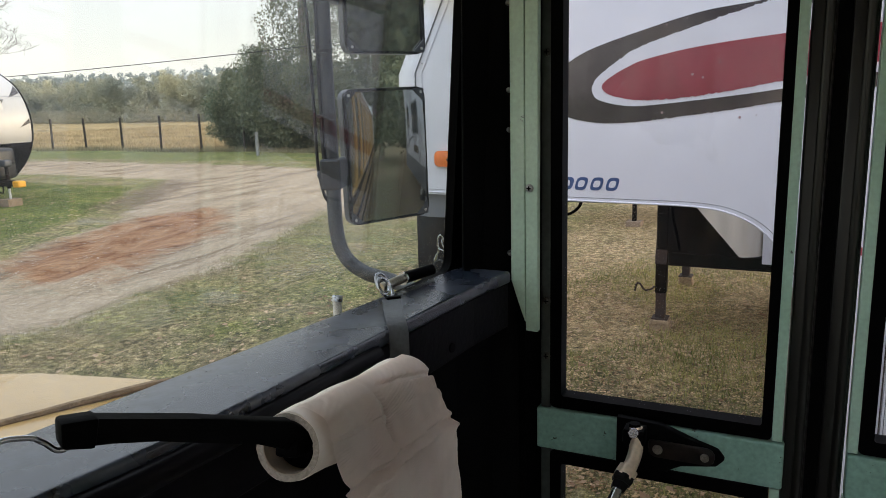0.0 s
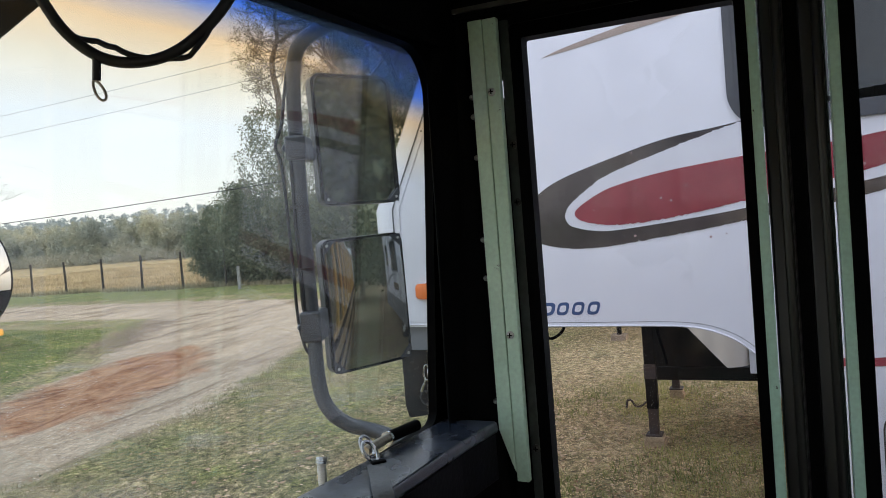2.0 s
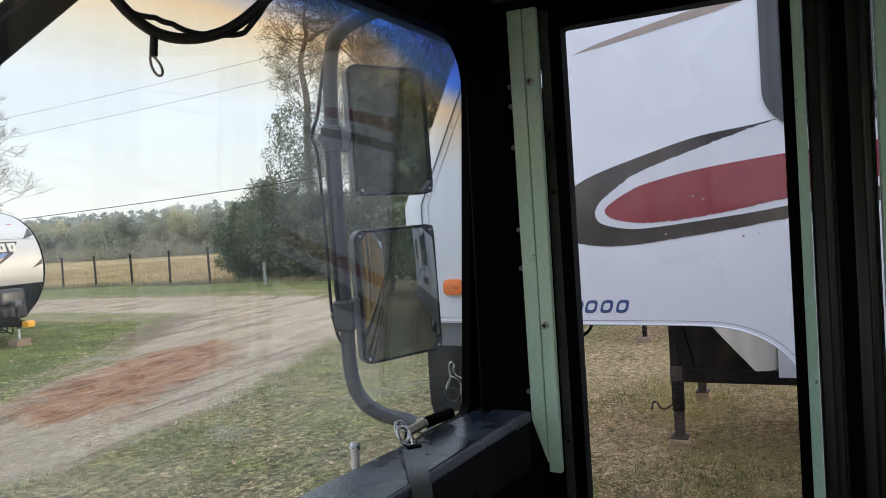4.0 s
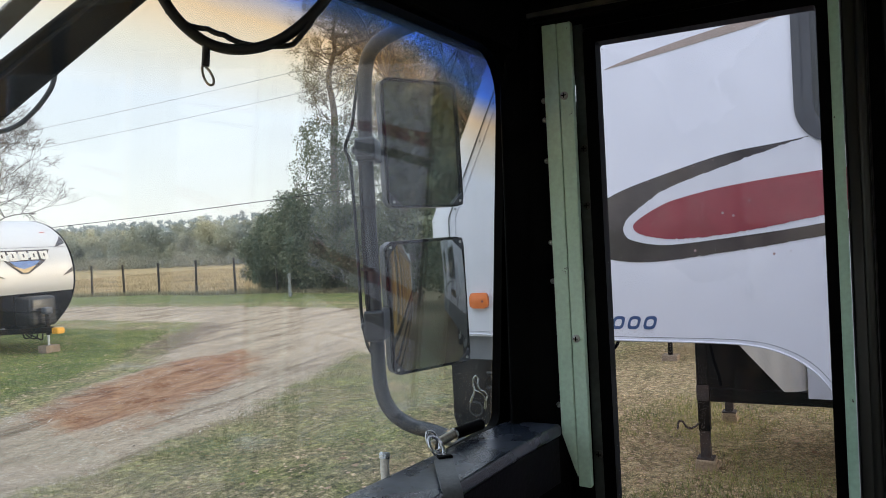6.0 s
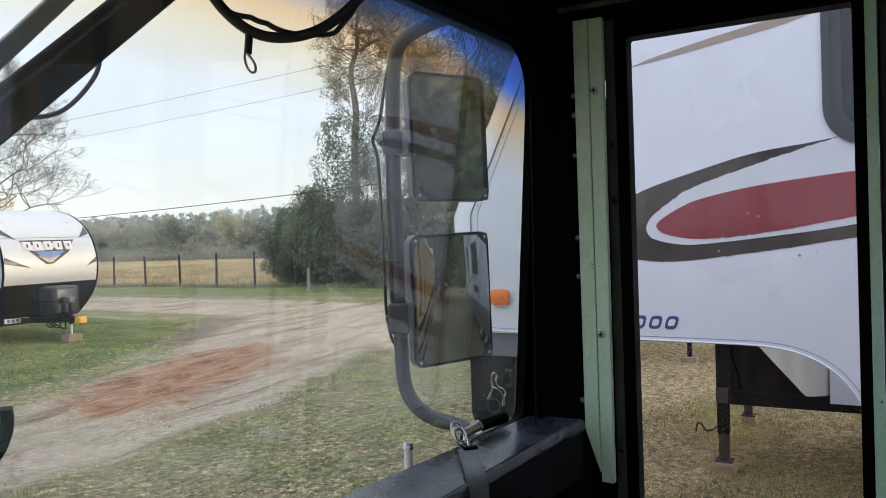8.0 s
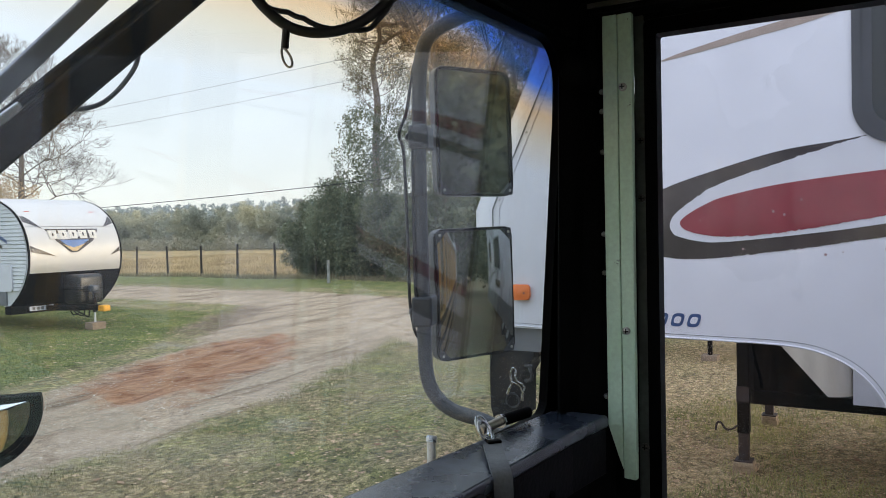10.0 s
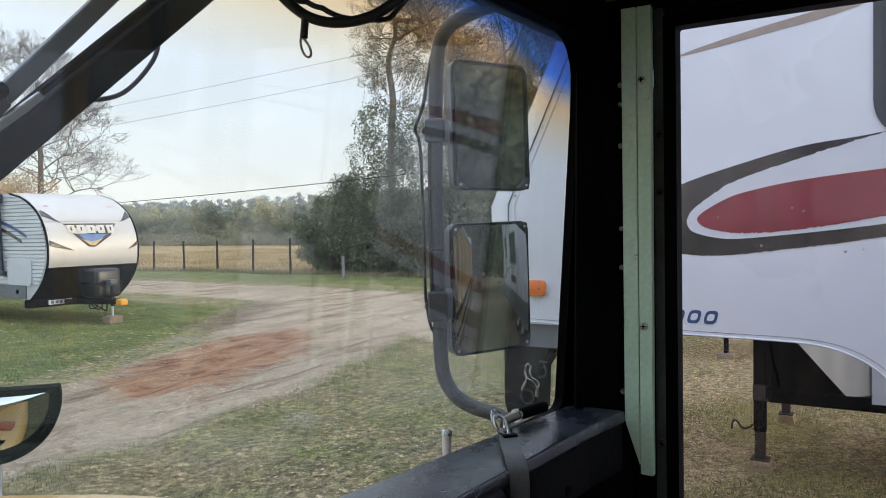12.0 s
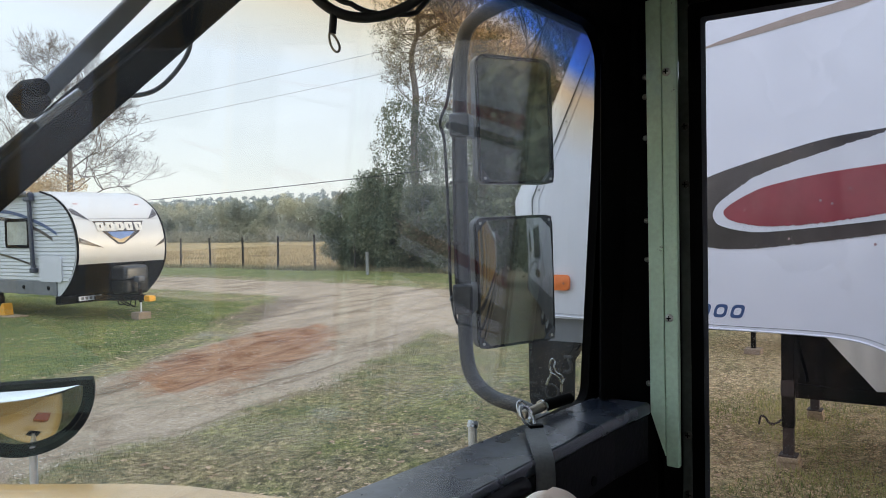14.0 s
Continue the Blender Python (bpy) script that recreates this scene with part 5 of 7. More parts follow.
CM = Vector((0.8785, 1.77, 1.832))
fwd = Vector((-0.641, -0.718, -0.270)).normalized()
xq = Vector((0, 0, 1)).cross(fwd).normalized()
MQ = Matrix((xq, fwd.cross(xq), fwd)).transposed().to_4x4()
MQ.translation = CM


def bowl(r, top, depth, lift):
    """A convex face over a D-shaped outline, rolled over along its straight edge."""
    bm = bmesh.new()
    n, k = 28, 44
    rows = []
    for i in range(n + 1):
        x = r * math.sin(math.pi / 2 * (2 * i / n - 1)) * 0.998
        low = -math.sqrt(r * r - x * x)
        row = []
        for j in range(k + 1):
            y = low + (top - low) * (1 - (1 - j / k) ** 2)
            dome = 1 - (x * x + (y - 0.002) ** 2) / (r * r)
            row.append(bm.verts.new((x, y, lift + depth * dome * (1 - math.exp((y - top) / 0.0016)))))
        rows.append(row)
    for a, b in zip(rows, rows[1:]):
        for j in range(k):
            bm.faces.new((a[j], b[j], b[j + 1], a[j + 1]))
    return bm


def dee(r, top, n=40):
    pts = [(r * math.cos(a), min(r * math.sin(a), top)) for a in (2 * math.pi * j / n for j in range(n))]
    return pts


RX, TOPX = 0.165, 0.016
rim = ring(dee(RX + 0.006, TOPX + 0.006), dee(RX - 0.010, TOPX - 0.009), "z", -0.012, 0.008)
rim.transform(MQ)
part("rim", rim, M_rubber, cross, "thick black rubber rim", True)
gb = bowl(RX - 0.002, TOPX - 0.002, 0.072, -0.010)
gb.transform(MQ)
part("mirror_glass", gb, M_mirror, cross, "convex silvered glass", True)
bk = slab(dee(RX - 0.03, TOPX - 0.030), "z", -0.05, -0.013)
bk.transform(MQ)
part("back_shell", bk, M_black, cross)
part("base", box((0.885, 1.755, 1.325), (0.965, 1.835, 1.345), 0.006), M_black, cross)
# dried specks on the windshield
rs = random.Random(9)
speck = []
for _ in range(22):
    s_, z_ = rs.uniform(0.05, 0.75), rs.uniform(1.96, 2.44)
    speck.append(disc(pane_at(s_, z_, 0.0045), (0.04, 1, 0.07), rs.uniform(0.0003, 0.0007), 0.0005, 6))
part("dirt_specks", join(*speck), M_frame, bpy.data.objects["window_1"], "tiny dark dried specks")["kind"] = "stuff"

# ---- fifth-wheel trailer beside the bus ----
def wheel(x, y, r, w, parent, out=-1):
    """A trailer wheel whose outer face looks along out on the x axis."""
    t = part("wheel", disc((x, y, r), (1, 0, 0), r, w, 28), M_tyre, parent, "black trailer tyre", True)
    face = x if out < 0 else x + w
    rim_ = part("rim", disc((face, y, r), (out, 0, 0), r * 0.58, 0.012, 24, 0.012), M_siding, t, "pale steel rim", True)
    part("hub_cap", disc((face + out * 0.02, y, r), (out, 0, 0), r * 0.16, 0.03, 16, 0.01), M_steel, t, "bright hub cap", True)
    return rim_


TX, TW = 3.0, 2.5
rv = thing("fifth_wheel_trailer", (TX + TW / 2, -2.0, 0), "white fifth-wheel travel trailer with maroon and charcoal swoosh", "trailer")


def seam(z):
    """Where the bowed front cap meets the side."""
    return 1.47 - 0.47 * (z - 2.3) if z > 2.3 else 1.47


LIP = [(p.x, p.y) for p in spline([(-0.075, 1.47, 0), (-0.04, 1.572, 0), (0.0, 1.635, 0), (0.045, 1.680, 0), (0.103, 1.716, 0), (0.184, 1.745, 0), (0.278, 1.758, 0), (0.385, 1.762, 0)], 5)]


def nose_body(x0, w, drop, low, top, nose, rear):
    """A raised front with a bowed nose: stations across the width, each a closed side profile; drop is the curve down to the low body."""
    bm = bmesh.new()
    rows = []
    for t in np.linspace(-1, 1, 33):
        x = x0 + w / 2 * (1 + t)
        bow = 0.33 * math.sqrt(max(0.0, 1 - abs(t) ** 2.2))
        z0 = drop[-1][1] + 0.012
        pr = [(nose(z) + bow * (1.0 if z > z0 + 0.06 else 0.93), z) for z in (z0, z0 + 0.02, z0 + 0.10, 2.0, 2.3, 2.5, 2.7, 2.9, 3.1, 3.3, top - 0.25)]
        pr += [(nose(top - 0.25) - 0.12, top - 0.06), (nose(top - 0.25) - 0.40, top), (rear, top), (rear, low), (drop[0][0], low)]
        pr += drop
        rows.append([bm.verts.new((x, y, z)) for y, z in pr])
    k = len(rows[0])
    for a, b in zip(rows, rows[1:]):
        for i in range(k):
            bm.faces.new((a[i], a[(i + 1) % k], b[(i + 1) % k], b[i]))
    bm.faces.new(rows[0])
    bm.faces.new(rows[-1][::-1])
    return bm


REAR = -10.8
part("body", nose_body(TX, TW, LIP, 0.50, 3.75, seam, REAR), M_white, rv, "glossy white fibreglass body", True)
for d, r in ((0.0, 0.0032), (-0.032, 0.0022)):
    part("cap_moulding", tube([(TX - 0.001, seam(z) + d, z) for z in (1.79, 2.0, 2.3, 2.6, 2.9, 3.2, 3.4)], r, 8), M_grey if d == 0 else M_white, rv, "grey seam moulding", True)
for z in (2.34, 2.63, 2.785, 2.94, 3.1):
    part("rivet", disc((TX - 0.001, seam(z) + 0.015 - 0.032, z), (-1, 0, 0), 0.0045, 0.003, 10), M_grey, rv)
part("lower_moulding", tube([(TX - 0.001, 1.46, 1.785), (TX - 0.001, 0.9, 1.768)] + [(TX - 0.001, y, z) for y, z in LIP[::-1]], 0.0036, 8), M_white, rv, "white edge trim along the underside", True)
part("pinstripe", tube([(TX, 1.46, 1.797), (TX, 0.9, 1.781)] + [(TX, y - 0.010, z + 0.015) for y, z in LIP[::-1]], 0.0013, 6), M_grey, rv, "thin grey pinstripe")
lens = part("clearance_light", slab(rounded(1.293, 1.897, 1.380, 1.965, 0.016), "x", TX - 0.018, TX + 0.002, 0.005), M_orange, rv, "amber clearance lamp", True)
part("screw", disc((TX - 0.018, 1.318, 1.928), (-1, 0, 0), 0.005, 0.002, 10), M_dkvinyl, lens)


def decal(name, top, bottom, material, n=24, x=TX, d=0.0015, label="", torn_top=0.0, torn_bottom=0.0):
    """A flat decal on the side between two smooth curves of (y, z); torn edges have lost small bites of vinyl."""
    a = [(p.x, p.y) for p in spline([(*q, 0) for q in top], n)]
    b = [(p.x, p.y) for p in spline([(*q, 0) for q in bottom], n)]
    m = max(len(a), len(b)) * 2
    def even(c, torn, k):
        out = []
        for i in range(m):
            f = i * (len(c) - 1) / (m - 1)
            j = min(int(f), len(c) - 2)
            y, z = (c[j][q] + (c[j + 1][q] - c[j][q]) * (f - j) for q in (0, 1))
            bite = torn * (abs(noise.noise((y * 90, k, 0.3))) + 0.7 * abs(noise.noise((y * 260, k, 4.1)))) * smooth01(0.02, 0.3, i / m)
            out.append((y, z + (bite if k == 2 else -bite)))
        return out
    ra, rb = even(a, torn_top, 1), even(b, torn_bottom, 2)
    bm = bmesh.new()
    va, vb = [[bm.verts.new((x - d, y, z)) for y, z in c] for c in (ra, rb)]
    wa, wb = [[bm.verts.new((x + 0.001, y, z)) for y, z in c] for c in (ra, rb)]
    for i in range(m - 1):
        bm.faces.new((va[i], va[i + 1], vb[i + 1], vb[i]))
        bm.faces.new((wa[i], wb[i], wb[i + 1], wa[i + 1]))
        bm.faces.new((va[i], wa[i], wa[i + 1], va[i + 1]))
        bm.faces.new((vb[i], vb[i + 1], wb[i + 1], wb[i]))
    bmesh.ops.remove_doubles(bm, verts=bm.verts, dist=1e-6)
    return part(name, bm, material, rv, label)


decal("swoosh_dark", [(0.900, 2.203), (0.810, 2.297), (0.698, 2.362), (0.479, 2.429), (0.282, 2.478), (0.103, 2.499), (-0.002, 2.514)], [(0.900, 2.203), (0.810, 2.114), (0.698, 2.082), (0.564, 2.076), (0.381, 2.094), (0.193, 2.118), (-0.002, 2.147), (-0.385, 2.208), (-1.10, 2.355), (-1.6, 2.425), (-3.4, 2.60)], M_dkvinyl, label="charcoal vinyl swoosh with torn edge", torn_bottom=0.006)
decal("swoosh_white", [(0.690, 2.209), (0.685, 2.228), (0.663, 2.258), (0.582, 2.317), (0.479, 2.371), (0.193, 2.458), (-0.018, 2.512), (-0.385, 2.57), (-1.10, 2.60), (-1.6, 2.63), (-3.4, 2.70)], [(0.690, 2.209), (0.684, 2.190), (0.661, 2.168), (0.582, 2.147), (0.479, 2.143), (0.193, 2.170), (-0.018, 2.197), (-0.385, 2.258), (-1.10, 2.403), (-1.6, 2.468), (-3.4, 2.605)], M_white, d=0.003, label="white inner stripe", torn_top=-0.009)
decal("swoosh_red", [(0.650, 2.218), (0.645, 2.231), (0.618, 2.253), (0.560, 2.286), (0.479, 2.317), (0.282, 2.355), (-0.018, 2.386), (-0.385, 2.413), (-1.10, 2.520), (-1.6, 2.575), (-3.4, 2.68)], [(0.650, 2.218), (0.644, 2.204), (0.622, 2.187), (0.582, 2.174), (0.479, 2.161), (0.282, 2.174), (-0.018, 2.223), (-0.385, 2.293), (-1.10, 2.450), (-1.6, 2.525), (-3.4, 2.675)], M_red, d=0.0045, label="maroon vinyl swoosh", torn_bottom=0.006)
rc = random.Random(17)
chips = []
for _ in range(30):
    y = rc.uniform(-0.5, 0.62)
    if rc.random() < 0.6:
        z, lift_ = 2.29 - 0.09 * (y - 0.1) + rc.uniform(-0.06, 0.05), 0.0046
    else:
        z, lift_ = (2.415 - 0.25 * (y - 0.5) if rc.random() < 0.5 and y > 0.2 else 2.115 - 0.02 * y + rc.uniform(-0.02, 0.01)), 0.0016
    if abs(z - 2.29 + 0.09 * (y - 0.1)) < 0.05 or lift_ < 0.002:
        chips.append(disc((TX - lift_, y, z), (-1, 0, 0), rc.choice((0.0018, 0.0022, 0.003, 0.005)), 0.0006, 9))
part("chips", join(*chips), mat("bare_chip", (0.30, 0.19, 0.21), 0.5, var=0.3, grain=90, stain=30), rv, "small pale chips in the vinyl")["kind"] = "stuff"
decal("stripe_tan", [(0.738, 2.856), (0.640, 2.883), (0.429, 2.926), (0.274, 2.952), (0.10, 2.985), (-0.10, 3.03)], [(0.738, 2.855), (0.56, 2.877), (0.375, 2.904), (0.191, 2.932), (0.02, 2.975), (-0.10, 3.01)], M_tan, label="faded tan stripe", torn_bottom=0.003)
for y, w in ((0.633, 0.051), (0.696, 0.051), (0.759, 0.051), (0.832, 0.067)):
    oval = [(w * 0.47 * math.copysign(abs(math.cos(t)) ** 0.62, math.cos(t)), 0.0265 * math.copysign(abs(math.sin(t)) ** 0.62, math.sin(t))) for t in np.linspace(0, 2 * math.pi, 28)[:-1]]
    slant = lambda f, g: [(y - w / 2 - 0.006 + f * p - 0.28 * g * q, 1.8365 + g * q) for p, q in oval]
    part("decal_bar", slab(slant(1.0, 1.0), "x", TX - 0.0015, TX + 0.001), M_blue, rv, "navy blue slanted bar")
    part("decal_gap", slab(slant(0.55, 0.52), "x", TX - 0.003, TX - 0.0014), M_white, rv)
WY0, WY1, WZ0, WZ1 = -0.70, 0.054, 2.478, 3.25
rv_win = part("window_frame", ring(rounded(WY0, WZ0, WY1, WZ1, 0.14, 8), rounded(WY0 + 0.028, WZ0 + 0.028, WY1 - 0.028, WZ1 - 0.028, 0.115, 8), "x", TX - 0.012, TX + 0.01), M_cover_grey, rv, "dark grey rounded window frame", True)
part("inner_frame", ring(rounded(WY0 + 0.027, WZ0 + 0.027, WY1 - 0.027, WZ1 - 0.027, 0.115, 8), rounded(WY0 + 0.062, WZ0 + 0.062, WY1 - 0.062, WZ1 - 0.062, 0.085, 8), "x", TX - 0.007, TX + 0.008), M_cover_grey, rv_win, "stepped grey inner frame", True)
part("pane", slab(rounded(WY0 + 0.055, WZ0 + 0.055, WY1 - 0.055, WZ1 - 0.055, 0.09, 8), "x", TX - 0.003, TX + 0.004), M_dkglass, rv_win, "dark tinted glass")

# low body behind the drop: stripe, vent and storage hatch
decal("side_stripe", [(-0.20, 1.634), (-0.45, 1.640), (-0.9, 1.70), (-1.5, 1.86), (-2.6, 2.10), (-4.0, 2.22)], [(-0.20, 1.606), (-0.45, 1.608), (-0.9, 1.652), (-1.5, 1.79), (-2.6, 2.02), (-4.0, 2.20)], M_red, label="thin maroon stripe rising to the rear")
decal("low_stripe", [(-0.70, 1.50), (-1.0, 1.57), (-1.5, 1.72), (-2.6, 1.93), (-4.0, 2.06)], [(-0.70, 1.495), (-1.0, 1.50), (-1.5, 1.58), (-2.6, 1.80), (-4.0, 2.03)], M_dkvinyl, label="charcoal stripe rising to the rear")
part("vent_cover", join(slab([(-0.452 - 0.045 * math.cos(radians(a)), 1.481 + 0.068 * math.sin(radians(a)) ** 0.7) for a in range(0, 181, 12)], "x", TX - 0.016, TX, 0.003), box((TX - 0.020, -0.496, 1.476), (TX, -0.408, 1.490), 0.003)), M_white, rv, "white half-round vent cover", True)
part("hatch", ring(rounded(-1.70, 0.72, -0.386, 1.452, 0.075, 6), rounded(-1.695, 0.725, -0.391, 1.446, 0.07, 6), "x", TX - 0.006, TX + 0.002), M_dkvinyl, rv, "storage hatch edge")
part("hatch_door", slab(rounded(-1.69, 0.73, -0.395, 1.441, 0.066, 6), "x", TX - 0.005, TX + 0.002), M_white, rv, "white storage hatch")
part("hatch_line", ring(rounded(-1.685, 0.735, -0.402, 1.425, 0.06, 6), rounded(-1.683, 0.737, -0.404, 1.423, 0.058, 6), "x", TX - 0.0065, TX - 0.004), M_grey, rv, "pressed line of the hatch door")

# rear half, seen in the bus mirrors
part("lower_panel", box((TX - 0.004, REAR + 0.1, 0.45), (TX + 0.03, -1.8, 1.02), 0.002), M_grey, rv, "dark grey lower panel")
for y0, y1, z0, z1 in ((-10.1, -9.4, 2.05, 2.95), (-8.5, -7.0, 1.85, 2.95), (-5.0, -3.6, 2.3, 3.0)):
    w_ = part("window_frame", ring(rounded(y0, z0, y1, z1, 0.12), rounded(y0 + 0.06, z0 + 0.06, y1 - 0.06, z1 - 0.06, 0.08), "x", TX - 0.02, TX + 0.005), M_grey, rv, "dark grey window frame", True)
    part("pane", slab(rounded(y0 + 0.05, z0 + 0.05, y1 - 0.05, z1 - 0.05, 0.08), "x", TX - 0.008, TX + 0.002), M_dkglass, w_, "dark tinted glass")
part("rear_swoosh", slab([(-10.2, 1.35), (-9.6, 1.62), (-8.6, 1.78), (-7.2, 1.78), (-8.6, 1.70), (-9.5, 1.48)], "x", TX - 0.003, TX + 0.001), M_grey, rv, "grey swoosh decal")
part("rear_bar", slab([(-8.2, 1.28), (-7.0, 1.28), (-7.05, 1.50), (-8.25, 1.50)], "x", TX - 0.003, TX + 0.001), M_dkvinyl, rv, "charcoal bar")
for y in (-5.4, -6.3):
    for x in (TX + 0.06, TX + TW - 0.28):
        wheel(x, y, 0.36, 0.22, rv, -1 if x < 4 else 1)

# nose underside and pin box
outline_ = [(TX + 0.03, 1.20), (TX + 0.03, 1.44)] + [(TX + TW / 2 * (1 + t), 1.43 + 0.29 * math.sqrt(max(0.0, 1 - abs(t) ** 2.2))) for t in np.linspace(-0.95, 0.95, 15)] + [(TX + TW - 0.03, 1.44), (TX + TW - 0.03, 1.20)]
part("nose_skirt", slab(outline_, "z", 1.665, 1.776), M_grey, rv, "dark grey nose underside")
part("underside", box((TX + 0.08, 0.30, 1.748), (TX + TW - 0.08, 1.20, 1.768)), M_grey, rv, "dark grey underside of the nose")
part("pin_box", slab([(2.077, 1.665), (1.755, 1.665), (1.777, 1.429), (1.863, 1.321), (1.863, 1.059), (2.056, 1.026), (2.077, 1.102)], "x", 4.14, 4.36, 0.006), M_frame, rv, "black steel pin box")
part("gusset", slab([(1.863, 1.66), (1.514, 1.66), (1.841, 1.359)], "x", 4.22, 4.28), M_frame, rv, "black steel gusset")
M_cover2 = mat("dark_forged_steel", (0.05, 0.05, 0.052), 0.45, 0.6, var=0.3, grain=60, stain=10)
part("safety_cable", tube(spline([(4.116, 1.882, 1.344), (4.11, 1.897, 1.365), (4.11, 1.912, 1.353), (4.11, 1.920, 1.312), (4.11, 1.913, 1.272), (4.11, 1.928, 1.236), (4.11, 1.942, 1.204)], 6), 0.0062, 8), M_steel, rv, "bright looped safety cable", True)
part("safety_cable", tube(spline([(4.108, 1.882, 1.348), (4.10, 1.885, 1.315), (4.10, 1.866, 1.285), (4.105, 1.841, 1.273), (4.105, 1.827, 1.249), (4.105, 1.837, 1.222), (4.11, 1.846, 1.175)], 6), 0.0058, 8), M_steel, rv, smooth=True)
part("safety_cable", tube(spline([(4.108, 1.913, 1.280), (4.10, 1.880, 1.272), (4.11, 1.860, 1.254), (4.115, 1.847, 1.221)], 6), 0.005, 8), M_steel, rv, smooth=True)
part("cable_ferrule", tube([(4.11, 1.924, 1.245), (4.11, 1.942, 1.202)], 0.0105, 10), M_steel, rv, "pressed steel ferrule", True)
part("cable_ferrule", tube([(4.11, 1.843, 1.214), (4.11, 1.847, 1.168)], 0.0105, 10), M_steel, rv, smooth=True)
part("cable_ring", tube([(4.118, 1.913 + 0.043 * math.cos(a), 1.163 + 0.043 * math.sin(a)) for a in np.linspace(0, 2 * math.pi, 28)], 0.0055, 8), M_cover2, rv, "dark loop of cable", True)
part("hook", tube(spline([(4.14, 1.805, 1.365), (4.11, 1.788, 1.352), (4.11, 1.778, 1.325), (4.11, 1.788, 1.300), (4.11, 1.812, 1.290), (4.11, 1.826, 1.300)], 6), 0.0105, 10), M_cover2, rv, "dark steel snap hook", True)
part("latch_handle", tube([(4.13, 1.83, 1.381), (4.11, 1.772, 1.383)], 0.010, 10), M_cover2, rv, "dark steel latch handle", True)
part("power_cord", tube(spline([(3.50, 0.872, 1.752), (3.49, 0.857, 1.692), (3.50, 0.889, 1.646), (3.507, 0.949, 1.633), (3.50, 1.041, 1.748)], 6), 0.0075, 8), M_rubber, rv, "black hanging power cord", True)

# ---- next trailer in the row, seen under the nose of the first ----
RX2 = 6.76
rv2 = thing("second_trailer", (RX2 + 1.22, -2.0, 0), "white fifth-wheel trailer standing on rusty landing legs", "trailer")
part("body", nose_body(RX2, 2.44, [(0.155, 1.55), (0.16, 1.68), (0.20, 1.72), (0.30, 1.74)], 0.742, 3.7, lambda z: 2.1 - 0.3 * max(0.0, z - 2.3), -7.5), M_white, rv2, "white fibreglass body", True)
for x in (7.09, 8.90):
    lg = part("landing_leg", box((x - 0.05, 0.975, 0.34), (x + 0.05, 1.075, 1.745), 0.006), M_frame, rv2, "rusty black landing leg")
    part("collar", box((x - 0.054, 0.970, 0.62), (x + 0.054, 1.08, 0.76), 0.004), M_rust, lg, "rusty steel collar")
    part("inner_leg", box((x - 0.043, 0.982, 0.10), (x + 0.043, 1.068, 0.36), 0.004), M_rust, lg, "rusty inner leg tube")
    part("foot", box((x - 0.075, 0.95, 0.085), (x + 0.075, 1.10, 0.098), 0.004), M_rust, lg)
part("chassis_rail", box((7.03, -7.0, 0.615), (7.14, 0.962, 0.735), 0.006), M_frame, rv2, "black steel chassis rail")
part("chassis_rail", box((8.42, -7.0, 0.62), (8.54, 1.03, 0.735), 0.006), M_frame, rv2)
part("cross_member", box((7.153, 0.97, 0.62), (8.837, 1.07, 0.735), 0.006), M_frame, rv2)
part("side_gusset", slab([(0.974, 0.74), (0.974, 1.74), (0.716, 1.74), (0.716, 1.20), (0.30, 0.74)], "x", 7.04, 7.10), M_frame, rv2, "black gusset plate")


def shroud_mesh():
    """A bent metal sheet: flat flank, rounded corner, lower edge cut on the slant."""
    bm = bmesh.new()
    rows = []
    for y in np.concatenate([np.linspace(0.716, 0.36, 8), np.linspace(0.34, 0.16, 12)]):
        turn_ = max(0.0, (0.36 - y) / 0.20)
        x = 6.86 + 0.165 * (1 - math.sqrt(max(0.0, 1 - turn_ * turn_)))
        low = float(np.interp(y, (0.34, 0.716), (0.768, 1.20)))
        rows.append([bm.verts.new(p) for p in ((x, y, low), (x, y, 1.60), (x + 0.02, y, 1.62), (x + 0.02, y, low))])
    for p, q in zip(rows, rows[1:]):
        for k in range(4):
            bm.faces.new((p[k], q[k], q[(k + 1) % 4], p[(k + 1) % 4]))
    bm.faces.new(rows[0])
    bm.faces.new(rows[-1][::-1])
    bmesh.ops.recalc_face_normals(bm, faces=bm.faces)
    return bm


part("tank_shroud", shroud_mesh(), M_tank, rv2, "pale stained metal shroud under the front step", True)
part("grease_hose", tube(spline([(6.88, 0.93, 1.50), (6.87, 0.92, 1.19), (6.86, 0.90, 1.05), (6.86, 0.86, 0.90), (6.86, 0.845, 0.80)], 6), 0.014, 8), M_rubber, rv2, "black hose end", True)
part("crank_pin", tube(spline([(7.05, 1.08, 0.40), (6.92, 1.10, 0.40), (6.90, 1.15, 0.40), (6.90, 1.185, 0.45), (6.90, 1.22, 0.45), (6.90, 1.235, 0.38)], 5), 0.009, 8), M_rust, rv2, smooth=True)
for y in (-4.6, -5.5):
    for x in (6.85, 8.75):
        wheel(x, y, 0.36, 0.22, rv2, -1 if x < 8 else 1)
for x in (7.09, 8.90):
    bl = thing("wood_block", (x, 1.0, 0.0), "weathered wooden block under the trailer's landing leg", "wood block", "landing leg blocks")
    w_ = 0.085 if x < 8 else 0.07
    part("board", box((x - w_, 1.02 - w_ - 0.01, -0.02), (x + w_ + 0.01, 1.03 + w_, 0.042), 0.006), M_block, bl)
    part("board", box((x - w_ - 0.01, 1.02 - w_, 0.043), (x + w_, 1.02 + w_, 0.084), 0.005), M_block, bl)

